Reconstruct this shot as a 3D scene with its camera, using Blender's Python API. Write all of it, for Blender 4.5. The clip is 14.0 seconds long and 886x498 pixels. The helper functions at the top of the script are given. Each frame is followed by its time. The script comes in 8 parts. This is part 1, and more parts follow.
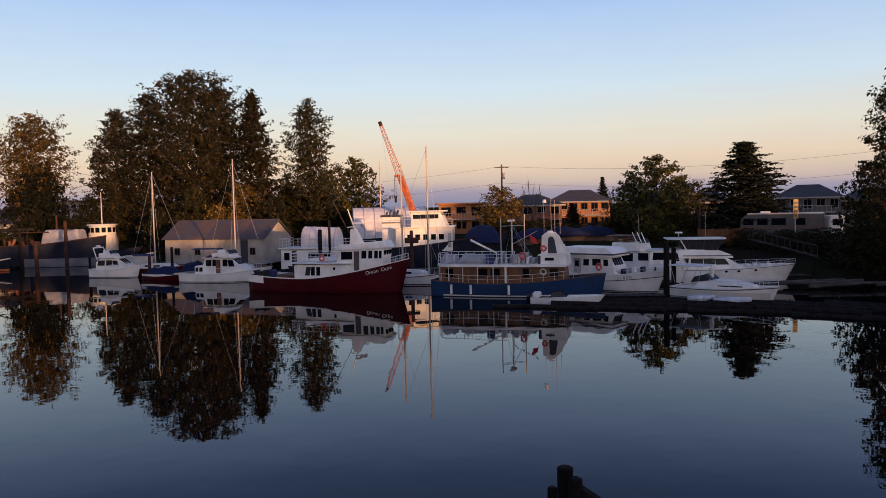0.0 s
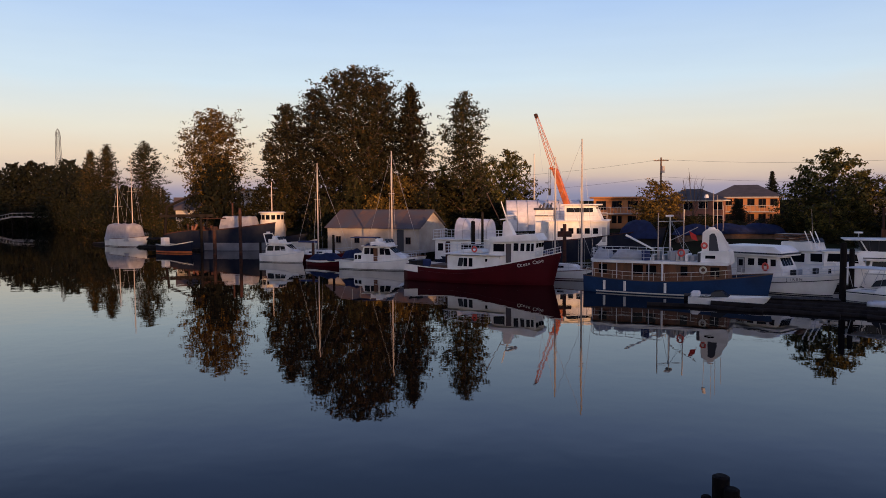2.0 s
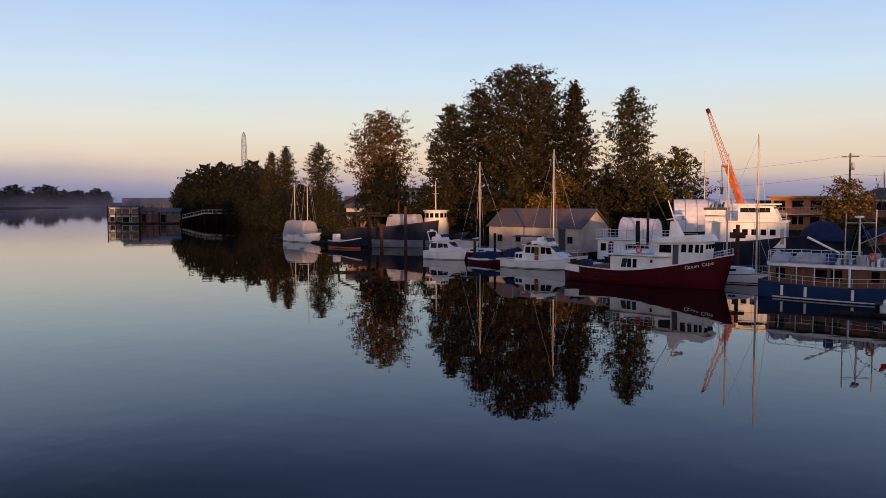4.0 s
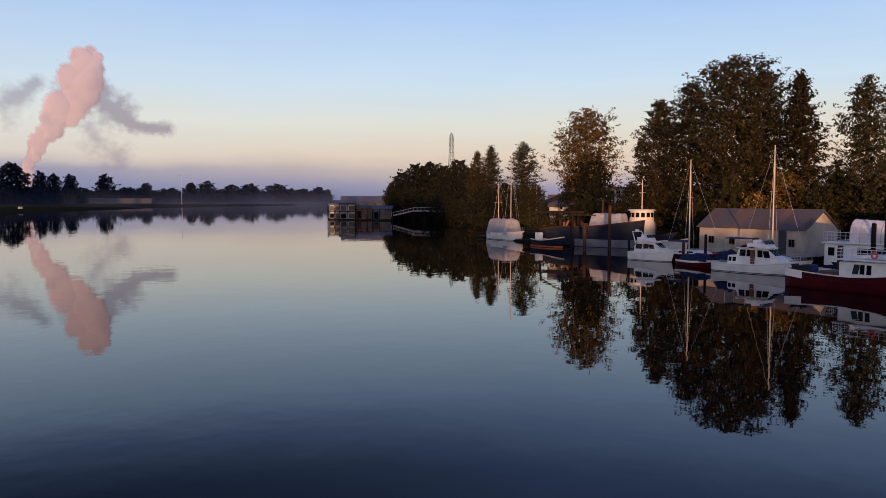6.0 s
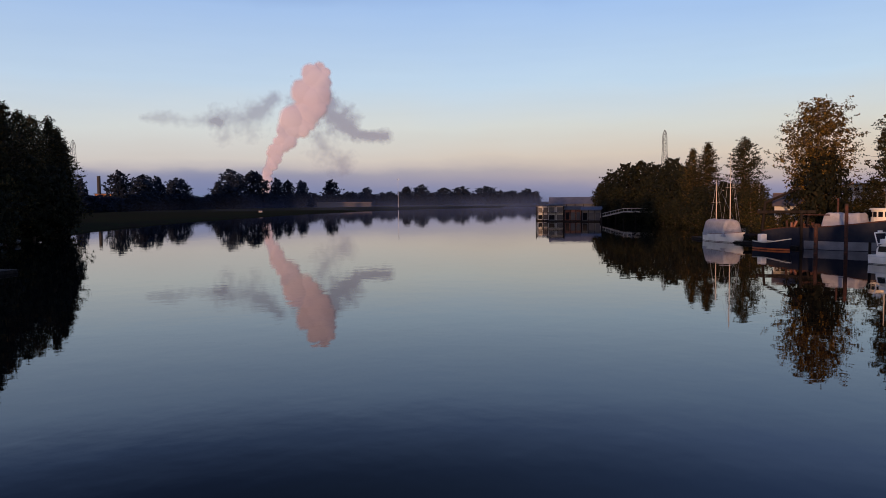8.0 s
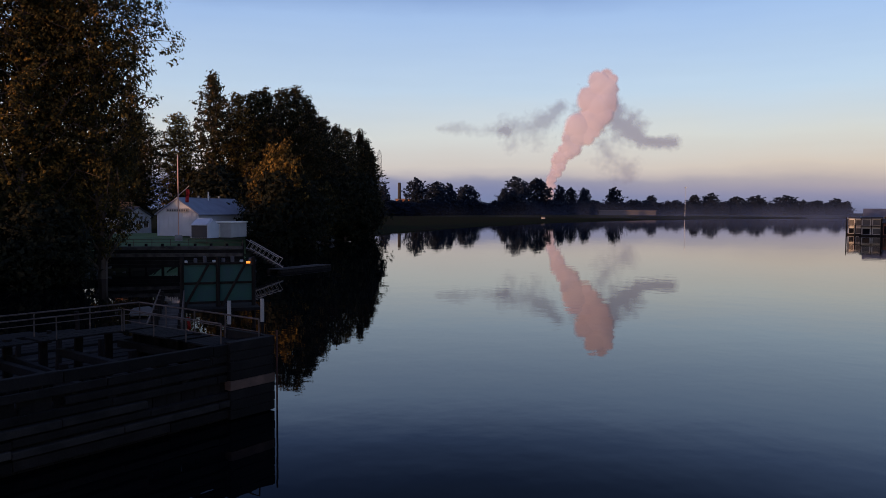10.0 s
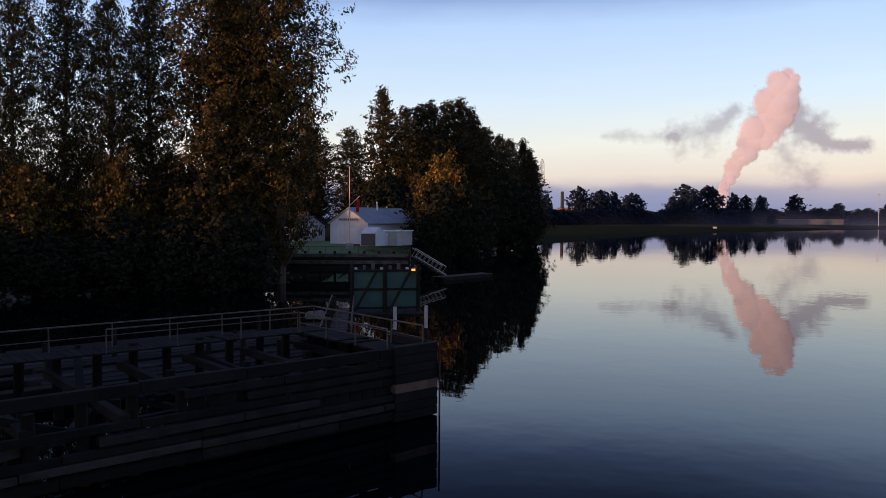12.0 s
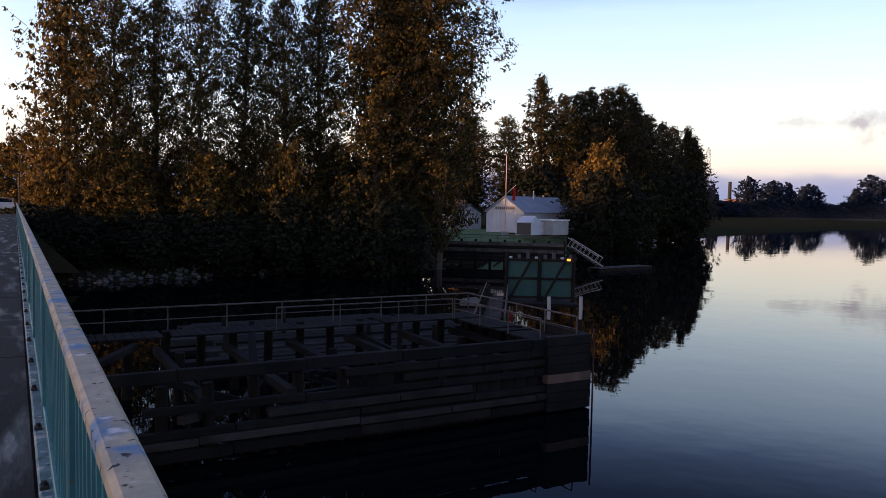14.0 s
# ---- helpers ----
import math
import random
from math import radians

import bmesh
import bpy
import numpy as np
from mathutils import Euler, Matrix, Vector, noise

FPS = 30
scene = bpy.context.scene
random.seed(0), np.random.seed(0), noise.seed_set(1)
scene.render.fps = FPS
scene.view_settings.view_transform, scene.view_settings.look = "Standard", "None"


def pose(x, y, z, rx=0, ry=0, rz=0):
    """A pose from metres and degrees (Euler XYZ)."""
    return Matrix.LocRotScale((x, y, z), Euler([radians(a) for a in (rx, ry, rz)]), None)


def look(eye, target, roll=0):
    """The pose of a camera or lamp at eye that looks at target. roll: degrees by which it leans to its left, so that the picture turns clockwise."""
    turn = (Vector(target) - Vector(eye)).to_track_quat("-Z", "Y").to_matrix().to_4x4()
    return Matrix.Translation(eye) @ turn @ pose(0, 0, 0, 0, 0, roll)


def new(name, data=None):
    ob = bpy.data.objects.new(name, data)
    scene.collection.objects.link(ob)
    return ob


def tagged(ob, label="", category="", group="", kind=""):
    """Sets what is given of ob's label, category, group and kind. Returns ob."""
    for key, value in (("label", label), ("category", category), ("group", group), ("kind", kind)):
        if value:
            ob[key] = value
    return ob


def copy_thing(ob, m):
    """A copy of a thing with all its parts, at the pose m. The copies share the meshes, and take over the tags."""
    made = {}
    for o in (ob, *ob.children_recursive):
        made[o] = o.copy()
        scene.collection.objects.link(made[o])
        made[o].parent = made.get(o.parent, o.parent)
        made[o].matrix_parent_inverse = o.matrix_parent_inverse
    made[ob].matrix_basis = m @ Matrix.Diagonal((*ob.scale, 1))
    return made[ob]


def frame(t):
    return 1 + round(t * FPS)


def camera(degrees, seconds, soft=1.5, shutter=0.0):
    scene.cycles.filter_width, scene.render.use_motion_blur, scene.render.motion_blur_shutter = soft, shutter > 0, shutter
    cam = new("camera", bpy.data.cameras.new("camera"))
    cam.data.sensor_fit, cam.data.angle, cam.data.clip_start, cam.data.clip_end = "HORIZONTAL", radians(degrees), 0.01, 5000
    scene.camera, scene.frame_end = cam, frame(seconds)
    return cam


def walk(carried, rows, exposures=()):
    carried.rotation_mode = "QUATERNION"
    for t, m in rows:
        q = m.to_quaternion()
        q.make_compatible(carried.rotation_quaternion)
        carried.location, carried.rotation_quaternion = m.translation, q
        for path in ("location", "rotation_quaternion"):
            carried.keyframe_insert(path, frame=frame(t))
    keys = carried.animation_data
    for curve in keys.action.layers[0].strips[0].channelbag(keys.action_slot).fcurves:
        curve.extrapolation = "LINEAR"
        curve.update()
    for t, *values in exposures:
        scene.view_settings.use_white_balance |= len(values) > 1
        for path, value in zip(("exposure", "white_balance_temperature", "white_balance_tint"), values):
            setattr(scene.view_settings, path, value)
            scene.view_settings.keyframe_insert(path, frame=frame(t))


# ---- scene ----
# camera: it stands at the bridge rail and turns; seconds, yaw, pitch, roll
cam = camera(60.30, 14.0, soft=0.75)
EYE = 7.5
ROWS = [
    (0.0, 0.00, -3.22, -1.25),
    (0.5, 4.15, -3.77, -1.00),
    (1.0, 6.63, -3.39, -0.67),
    (1.5, 9.48, -3.36, -0.77),
    (2.0, 11.42, -3.62, -0.37),
    (2.5, 13.06, -3.35, -0.21),
    (2.7, 14.27, -3.26, -0.40),
    (4.8, 28.62, -3.32, 0.47),
    (5.0, 29.78, -3.00, 0.60),
    (5.5, 34.22, -3.18, 0.35),
    (6.0, 38.63, -3.73, 0.05),
    (6.5, 41.78, -3.70, 0.15),
    (7.0, 45.87, -3.65, -0.13),
    (7.5, 50.15, -3.37, -0.42),
    (8.0, 54.19, -3.55, -0.61),
    (8.5, 56.61, -3.73, -1.37),
    (9.0, 62.14, -3.67, -0.48),
    (9.2, 65.36, -3.54, -0.21),
    (11.3, 82.79, -2.00, 0.38),
    (11.5, 83.73, -1.93, 0.34),
    (12.0, 87.20, -2.33, 0.30),
    (12.5, 90.82, -2.64, 1.05),
    (13.0, 93.72, -3.28, 1.22),
    (13.5, 96.54, -3.32, 0.94),
    (14.0, 98.82, -3.31, 1.11),
]
walk(cam, [(t, pose(0, 0, EYE, 90 + pitch, 0, yaw) @ pose(0, 0, 0, 0, 0, roll)) for t, yaw, pitch, roll in ROWS],
     exposures=[(0.0, 0.0, 6500, 10), (2.5, 0.0, 6450, 10), (5.0, -0.04, 6250, 10), (7.5, -0.18, 5950, 10), (9.2, -0.28, 5850, 10), (11.3, 0.04, 6150, 10), (12.0, 0.18, 6300, 10), (13.0, 0.40, 6400, 11), (14.0, 0.58, 6500, 10)])

# ---- sky and sun ----
SUN_AZ, SUN_EL = 212.0, 2.6  # degrees, turned left from +y; height


def make_world():
    world = bpy.data.worlds.new("dusk_sky")
    scene.world = world
    world.use_nodes = True
    nt = world.node_tree
    nt.nodes.clear()
    out = nt.nodes.new("ShaderNodeOutputWorld")
    bg = nt.nodes.new("ShaderNodeBackground")
    sky = nt.nodes.new("ShaderNodeTexSky")
    sky.sky_type, sky.sun_disc = "NISHITA", False
    sky.sun_elevation, sky.sun_rotation = radians(SUN_EL), radians(-SUN_AZ)
    sky.air_density, sky.dust_density = 1.0, 1.5
    co = nt.nodes.new("ShaderNodeTexCoord")
    sep = nt.nodes.new("ShaderNodeSeparateXYZ")
    nt.links.new(co.outputs["Generated"], sep.inputs[0])
    mp = nt.nodes.new("ShaderNodeMapRange")
    mp.inputs["From Min"].default_value, mp.inputs["From Max"].default_value = -0.05, 0.6
    # the top of the haze rolls gently along the horizon
    roll = nt.nodes.new("ShaderNodeMapping")
    roll.inputs["Scale"].default_value = (9, 9, 30)
    nt.links.new(co.outputs["Generated"], roll.inputs[0])
    rn = nt.nodes.new("ShaderNodeTexNoise")
    rn.inputs["Scale"].default_value, rn.inputs["Detail"].default_value = 1.0, 4
    nt.links.new(roll.outputs[0], rn.inputs[0])
    sway = nt.nodes.new("ShaderNodeMapRange")
    sway.inputs["To Min"].default_value, sway.inputs["To Max"].default_value = -0.010, 0.010
    nt.links.new(rn.outputs[0], sway.inputs["Value"])
    tall = nt.nodes.new("ShaderNodeMath")
    nt.links.new(sep.outputs["Z"], tall.inputs[0])
    nt.links.new(sway.outputs[0], tall.inputs[1])
    nt.links.new(tall.outputs[0], mp.inputs["Value"])
    ramp = nt.nodes.new("ShaderNodeValToRGB")
    stops = [(-0.05, (.12, .12, .20)), (0.004, (.25, .26, .39)), (0.017, (.34, .31, .41)), (0.029, (.56, .45, .42)), (0.037, (.62, .50, .43)), (0.046, (.68, .54, .445)), (0.056, (.72, .575, .46)), (0.095, (.70, .665, .60)),
             (0.15, (.56, .68, .80)), (0.24, (.385, .535, .81)), (0.29, (.28, .41, .76)), (0.34, (.15, .25, .56)), (0.45, (.12, .20, .46)), (0.6, (.115, .185, .42))]
    els = ramp.color_ramp.elements
    for k, (z, col) in enumerate(stops):
        u = (z + 0.05) / 0.65
        e = els[k] if k < 2 else els.new(u)
        e.position, e.color = u, (*col, 1)
    nt.links.new(mp.outputs[0], ramp.inputs[0])
    # paler and greyer towards the west, with a low bank of haze
    west = nt.nodes.new("ShaderNodeValToRGB")
    pale = {0.004: (.20, .245, .39), 0.017: (.205, .25, .42), 0.029: (.215, .25, .42), 0.037: (.27, .285, .42), 0.046: (.54, .48, .49), 0.056: (.68, .60, .55), 0.095: (.71, .70, .66), 0.15: (.57, .67, .78), 0.24: (.41, .545, .79), 0.29: (.165, .26, .55), 0.34: (.05, .10, .34), 0.45: (.045, .085, .27), 0.6: (.08, .12, .29)}
    els = west.color_ramp.elements
    for k, (z, col) in enumerate(stops):
        u = (z + 0.05) / 0.65
        e = els[k] if k < 2 else els.new(u)
        e.position, e.color = u, (*pale.get(z, col), 1)
    nt.links.new(mp.outputs[0], west.inputs[0])
    turn = nt.nodes.new("ShaderNodeMapRange")
    turn.inputs["From Min"].default_value, turn.inputs["From Max"].default_value = 0.92, 0.35
    nt.links.new(sep.outputs["Y"], turn.inputs["Value"])
    both = nt.nodes.new("ShaderNodeMix")
    both.data_type = "RGBA"
    nt.links.new(turn.outputs[0], both.inputs["Factor"])
    nt.links.new(ramp.outputs[0], both.inputs["A"])
    nt.links.new(west.outputs[0], both.inputs["B"])
    # thin low cloud drifting across the glow
    wave = nt.nodes.new("ShaderNodeMapping")
    wave.inputs["Scale"].default_value = (3, 3, 40)
    nt.links.new(co.outputs["Generated"], wave.inputs[0])
    noi = nt.nodes.new("ShaderNodeTexNoise")
    noi.inputs["Scale"].default_value, noi.inputs["Detail"].default_value = 1.6, 4
    nt.links.new(wave.outputs[0], noi.inputs[0])
    soft = nt.nodes.new("ShaderNodeMapRange")
    soft.inputs["From Min"].default_value, soft.inputs["From Max"].default_value = 0.35, 0.75
    soft.inputs["To Min"].default_value, soft.inputs["To Max"].default_value = 1.01, 0.985
    nt.links.new(noi.outputs[0], soft.inputs["Value"])
    mul = nt.nodes.new("ShaderNodeVectorMath")
    mul.operation = "SCALE"
    nt.links.new(both.outputs["Result"], mul.inputs[0])
    nt.links.new(soft.outputs[0], mul.inputs["Scale"])
    # dims the high western sky, added to darken what the water mirrors
    deep, away, dimming = nt.nodes.new("ShaderNodeMapRange"), nt.nodes.new("ShaderNodeMapRange"), nt.nodes.new("ShaderNodeMath")
    deep.inputs["From Min"].default_value, deep.inputs["From Max"].default_value = 0.258, 0.36
    nt.links.new(sep.outputs["Z"], deep.inputs["Value"])
    away.inputs["From Min"].default_value, away.inputs["From Max"].default_value = 0.68, 0.95
    away.inputs["To Max"].default_value = 0.65
    facing = nt.nodes.new("ShaderNodeVectorMath")
    facing.operation = "DOT_PRODUCT"
    facing.inputs[1].default_value = (-math.sin(radians(74)), math.cos(radians(74)), 0.0)
    nt.links.new(co.outputs["Generated"], facing.inputs[0])
    nt.links.new(facing.outputs["Value"], away.inputs["Value"])
    dimming.operation = "MULTIPLY"
    nt.links.new(deep.outputs[0], dimming.inputs[0])
    nt.links.new(away.outputs[0], dimming.inputs[1])
    left = nt.nodes.new("ShaderNodeMath")
    left.operation = "SUBTRACT"
    left.inputs[0].default_value = 1.0
    nt.links.new(dimming.outputs[0], left.inputs[1])
    dimmed = nt.nodes.new("ShaderNodeVectorMath")
    dimmed.operation = "SCALE"
    nt.links.new(mul.outputs[0], dimmed.inputs[0])
    nt.links.new(left.outputs[0], dimmed.inputs["Scale"])
    # the sky is brighter towards the low sun
    near = nt.nodes.new("ShaderNodeVectorMath")
    near.operation = "DOT_PRODUCT"
    near.inputs[1].default_value = (-math.sin(radians(SUN_AZ)), math.cos(radians(SUN_AZ)), 0.05)
    nt.links.new(co.outputs["Generated"], near.inputs[0])
    glow = nt.nodes.new("ShaderNodeMapRange")
    glow.inputs["From Min"].default_value, glow.inputs["From Max"].default_value = 0.1, 1.0
    nt.links.new(near.outputs["Value"], glow.inputs["Value"])
    warm = nt.nodes.new("ShaderNodeMix")
    warm.data_type = "RGBA"
    warm.inputs["A"].default_value, warm.inputs["B"].default_value = (1, 1, 1, 1), (3.4, 2.5, 1.95, 1)
    nt.links.new(glow.outputs[0], warm.inputs["Factor"])
    lit = nt.nodes.new("ShaderNodeVectorMath")
    lit.operation = "MULTIPLY"
    nt.links.new(dimmed.outputs[0], lit.inputs[0])
    nt.links.new(warm.outputs["Result"], lit.inputs[1])
    low = nt.nodes.new("ShaderNodeVectorMath")
    low.operation = "SCALE"
    low.inputs["Scale"].default_value = 0.05
    nt.links.new(sky.outputs[0], low.inputs[0])
    add = nt.nodes.new("ShaderNodeVectorMath")
    add.operation = "ADD"
    nt.links.new(lit.outputs[0], add.inputs[0])
    nt.links.new(low.outputs[0], add.inputs[1])
    nt.links.new(add.outputs[0], bg.inputs[0])
    bg.inputs[1].default_value = 1.0
    nt.links.new(bg.outputs[0], out.inputs[0])


make_world()
lamp = bpy.data.lights.new("sun", "SUN")
lamp.energy, lamp.angle, lamp.color = 5.2, radians(0.6), (1.0, 0.50, 0.23)
sun = new("sun", lamp)
_a, _e = radians(SUN_AZ), radians(SUN_EL)
sun.matrix_world = look((0, 0, 60), Vector((0, 0, 60)) - Vector((-math.sin(_a) * math.cos(_e), math.cos(_a) * math.cos(_e), math.sin(_e))))

# ---- materials ----
def mat(name, base, rough=0.7, metal=0.0, vary=0.25, scale=3.0, fine=40.0, bump=0.15, dist=0.02, tint=None, spec=0.5, rnd=0.0, stretch=None):
    """A surface with a broad stain, a fine grain and relief; tint: the colour of its wear; rnd: difference from piece to piece."""
    m = bpy.data.materials.new(name)
    m.use_nodes = True
    nt = m.node_tree
    b = nt.nodes["Principled BSDF"]
    b.inputs["Roughness"].default_value, b.inputs["Metallic"].default_value = rough, metal
    b.inputs["Specular IOR Level"].default_value = spec
    co = nt.nodes.new("ShaderNodeTexCoord")
    src = co.outputs["Object"]
    if stretch:
        mp = nt.nodes.new("ShaderNodeMapping")
        mp.inputs["Scale"].default_value = stretch
        nt.links.new(src, mp.inputs[0])
        src = mp.outputs[0]
    n1, n2 = nt.nodes.new("ShaderNodeTexNoise"), nt.nodes.new("ShaderNodeTexNoise")
    n1.inputs["Scale"].default_value, n1.inputs["Detail"].default_value = scale, 5
    n2.inputs["Scale"].default_value, n2.inputs["Detail"].default_value = fine, 3
    nt.links.new(src, n1.inputs[0])
    nt.links.new(src, n2.inputs[0])
    r = nt.nodes.new("ShaderNodeValToRGB")
    t = tint or tuple(c * (1 - vary) for c in base)
    r.color_ramp.elements[0].position, r.color_ramp.elements[0].color = 0.36, (*t, 1)
    r.color_ramp.elements[1].position, r.color_ramp.elements[1].color = 0.62, (*base, 1)
    nt.links.new(n1.outputs[0], r.inputs[0])
    hs = nt.nodes.new("ShaderNodeHueSaturation")
    nt.links.new(r.outputs[0], hs.inputs["Color"])
    mr = nt.nodes.new("ShaderNodeMapRange")
    mr.inputs["To Min"].default_value, mr.inputs["To Max"].default_value = 1 - vary * 0.6, 1 + vary * 0.6
    nt.links.new(n2.outputs[0], mr.inputs["Value"])
    val = mr.outputs[0]
    if rnd:
        oi = nt.nodes.new("ShaderNodeObjectInfo")
        m2 = nt.nodes.new("ShaderNodeMapRange")
        m2.inputs["To Min"].default_value, m2.inputs["To Max"].default_value = 1 - rnd, 1 + rnd
        nt.links.new(oi.outputs["Random"], m2.inputs["Value"])
        mm = nt.nodes.new("ShaderNodeMath")
        mm.operation = "MULTIPLY"
        nt.links.new(val, mm.inputs[0])
        nt.links.new(m2.outputs[0], mm.inputs[1])
        val = mm.outputs[0]
    nt.links.new(val, hs.inputs["Value"])
    nt.links.new(hs.outputs[0], b.inputs["Base Color"])
    if bump:
        bp = nt.nodes.new("ShaderNodeBump")
        bp.inputs["Strength"].default_value, bp.inputs["Distance"].default_value = bump, dist
        nt.links.new(n2.outputs[0], bp.inputs["Height"])
        nt.links.new(bp.outputs[0], b.inputs["Normal"])
    return m


def leaf_mat(name, dark, light, gold=None, share=0.2):
    """Foliage that differs from leaf to leaf and from tree to tree."""
    m = bpy.data.materials.new(name)
    m.use_nodes = True
    nt = m.node_tree
    b = nt.nodes["Principled BSDF"]
    b.inputs["Roughness"].default_value, b.inputs["Specular IOR Level"].default_value = 0.75, 0.15
    g = nt.nodes.new("ShaderNodeNewGeometry")
    r = nt.nodes.new("ShaderNodeValToRGB")
    e = r.color_ramp.elements
    e[0].color, e[1].color = (*dark, 1), (*light, 1)
    if gold:
        e[1].position = 1 - share
        k = e.new(1.0)
        k.color = (*gold, 1)
    nt.links.new(g.outputs["Random Per Island"], r.inputs[0])
    oi = nt.nodes.new("ShaderNodeObjectInfo")
    hs = nt.nodes.new("ShaderNodeHueSaturation")
    mr = nt.nodes.new("ShaderNodeMapRange")
    mr.inputs["To Min"].default_value, mr.inputs["To Max"].default_value = 0.75, 1.3
    nt.links.new(oi.outputs["Random"], mr.inputs["Value"])
    nt.links.new(mr.outputs[0], hs.inputs["Value"])
    nt.links.new(r.outputs[0], hs.inputs["Color"])
    nt.links.new(hs.outputs[0], b.inputs["Base Color"])
    tr = nt.nodes.new("ShaderNodeBsdfTranslucent")
    nt.links.new(hs.outputs[0], tr.inputs[0])
    mix = nt.nodes.new("ShaderNodeMixShader")
    mix.inputs[0].default_value = 0.25
    nt.links.new(b.outputs[0], mix.inputs[1])
    nt.links.new(tr.outputs[0], mix.inputs[2])
    nt.links.new(mix.outputs[0], nt.nodes["Material Output"].inputs[0])
    return m


def water_mat():
    m = bpy.data.materials.new("river_water")
    m.use_nodes = True
    nt = m.node_tree
    b = nt.nodes["Principled BSDF"]
    b.inputs["Base Color"].default_value = (0.0012, 0.002, 0.0028, 1)
    b.inputs["Roughness"].default_value, b.inputs["IOR"].default_value = 0.012, 1.25
    co = nt.nodes.new("ShaderNodeTexCoord")
    total = None
    for sc, st in ((0.35, 1.0), (1.6, 0.16), (0.045, 1.2)):
        n = nt.nodes.new("ShaderNodeTexNoise")
        n.inputs["Scale"].default_value, n.inputs["Detail"].default_value = sc, 2
        nt.links.new(co.outputs["Object"], n.inputs[0])
        k = nt.nodes.new("ShaderNodeMath")
        k.operation = "MULTIPLY"
        k.inputs[1].default_value = st
        nt.links.new(n.outputs[0], k.inputs[0])
        if total is None:
            total = k.outputs[0]
        else:
            a = nt.nodes.new("ShaderNodeMath")
            nt.links.new(total, a.inputs[0])
            nt.links.new(k.outputs[0], a.inputs[1])
            total = a.outputs[0]
    bp = nt.nodes.new("ShaderNodeBump")
    bp.inputs["Strength"].default_value, bp.inputs["Distance"].default_value = 1.0, 0.008
    nt.links.new(total, bp.inputs["Height"])
    nt.links.new(bp.outputs[0], b.inputs["Normal"])
    return m


def glass_mat(name, col=(0.006, 0.007, 0.010), rough=0.04):
    m = bpy.data.materials.new(name)
    m.use_nodes = True
    b = m.node_tree.nodes["Principled BSDF"]
    b.inputs["Base Color"].default_value = (*col, 1)
    b.inputs["Roughness"].default_value, b.inputs["IOR"].default_value = rough, 1.2
    return m


WATER = water_mat()
GLASS = glass_mat("dark_window_glass")
SMOKE = glass_mat("smoked_vinyl", (0.03, 0.032, 0.036), 0.12)
WHITE = mat("white_gelcoat", (.88, .85, .79), .35, vary=.10, scale=.7, fine=14, bump=.03, tint=(.72, .69, .63))
CREAM = mat("cream_paint", (.66, .62, .54), .5, vary=.14, scale=.6, fine=12, bump=.05)
RED = mat("dark_red_hull_paint", (.066, .004, .008), .45, spec=.18, vary=.25, scale=.5, fine=10, bump=.04, tint=(.046, .003, .006))
BLUE = mat("blue_hull_paint", (.013, .042, .115), .5, spec=.2, vary=.3, scale=.6, fine=9, bump=.06, tint=(.012, .030, .075))
NAVY = mat("navy_hull_paint", (.010, .014, .029), .7, spec=.08, vary=.3, scale=.5, fine=8, bump=.06, tint=(.026, .028, .038))
TARPB = mat("blue_tarpaulin", (.016, .032, .12), .7, vary=.3, scale=2, fine=6, bump=.6, dist=.06)
TARPW = mat("white_tarpaulin", (.68, .66, .66), .6, vary=.15, scale=1.5, fine=5, bump=.7, dist=.08)
TEAK = mat("varnished_wood", (.16, .052, .016), .4, vary=.4, scale=2, fine=20, bump=.1, stretch=(1, 1, .3))
TRIM = mat("weathered_brown_wood", (.13, .075, .05), .8, vary=.4, scale=2, fine=25, bump=.4)
STEEL = mat("galvanised_steel", (.45, .46, .48), .4, metal=.8, vary=.2, scale=3, fine=30)
RAILW = mat("white_painted_tube", (.68, .68, .68), .4, vary=.1, bump=.02)
ALU = mat("aluminium_spar", (.44, .38, .33), .45, metal=.2, vary=.12, scale=2, fine=20, bump=.03)
BLACK = mat("black_rubber_and_tar", (.016, .016, .017), .8, vary=.4)
RUST = mat("rusty_steel", (.075, .030, .020), .85, vary=.45, scale=2, fine=18, bump=.4, tint=(.03, .02, .018), spec=.2)
ORANGE = mat("orange_crane_paint", (.58, .15, .03), .55, vary=.3, scale=1.2, fine=15, bump=.06, tint=(.36, .08, .025))
LIFE = mat("orange_lifebuoy", (.70, .10, .07), .6, vary=.2)
PILE = mat("creosoted_pile", (.020, .016, .014), .9, vary=.5, scale=2, fine=18, bump=.7, dist=.04, stretch=(1, 1, .2), spec=.12)
PLANK = mat("weathered_grey_timber", (.075, .066, .060), .9, vary=.5, scale=1.2, fine=20, bump=.6, dist=.03, rnd=.35, tint=(.035, .031, .028), spec=.12)
DARKPLANK = mat("tarred_fender_timber", (.013, .011, .010), .9, spec=.2, vary=.5, scale=1.0, fine=16, bump=.6, dist=.03, rnd=.4)
SHEDWALL = mat("cream_corrugated_siding", (.44, .39, .33), .8, vary=.18, scale=.5, fine=9, bump=.1, tint=(.32, .27, .22))
SHEDROOF = mat("grey_metal_roof", (.062, .066, .078), .7, vary=.3, scale=.4, fine=8, bump=.1, tint=(.085, .06, .055))
RUSTROOF = mat("rust_streaked_metal_roof", (.13, .075, .055), .8, vary=.4, scale=.6, fine=8, bump=.1, tint=(.085, .07, .068))
WALLW = mat("white_metal_siding", (.54, .55, .59), .6, vary=.1, scale=.6, fine=10, bump=.06)
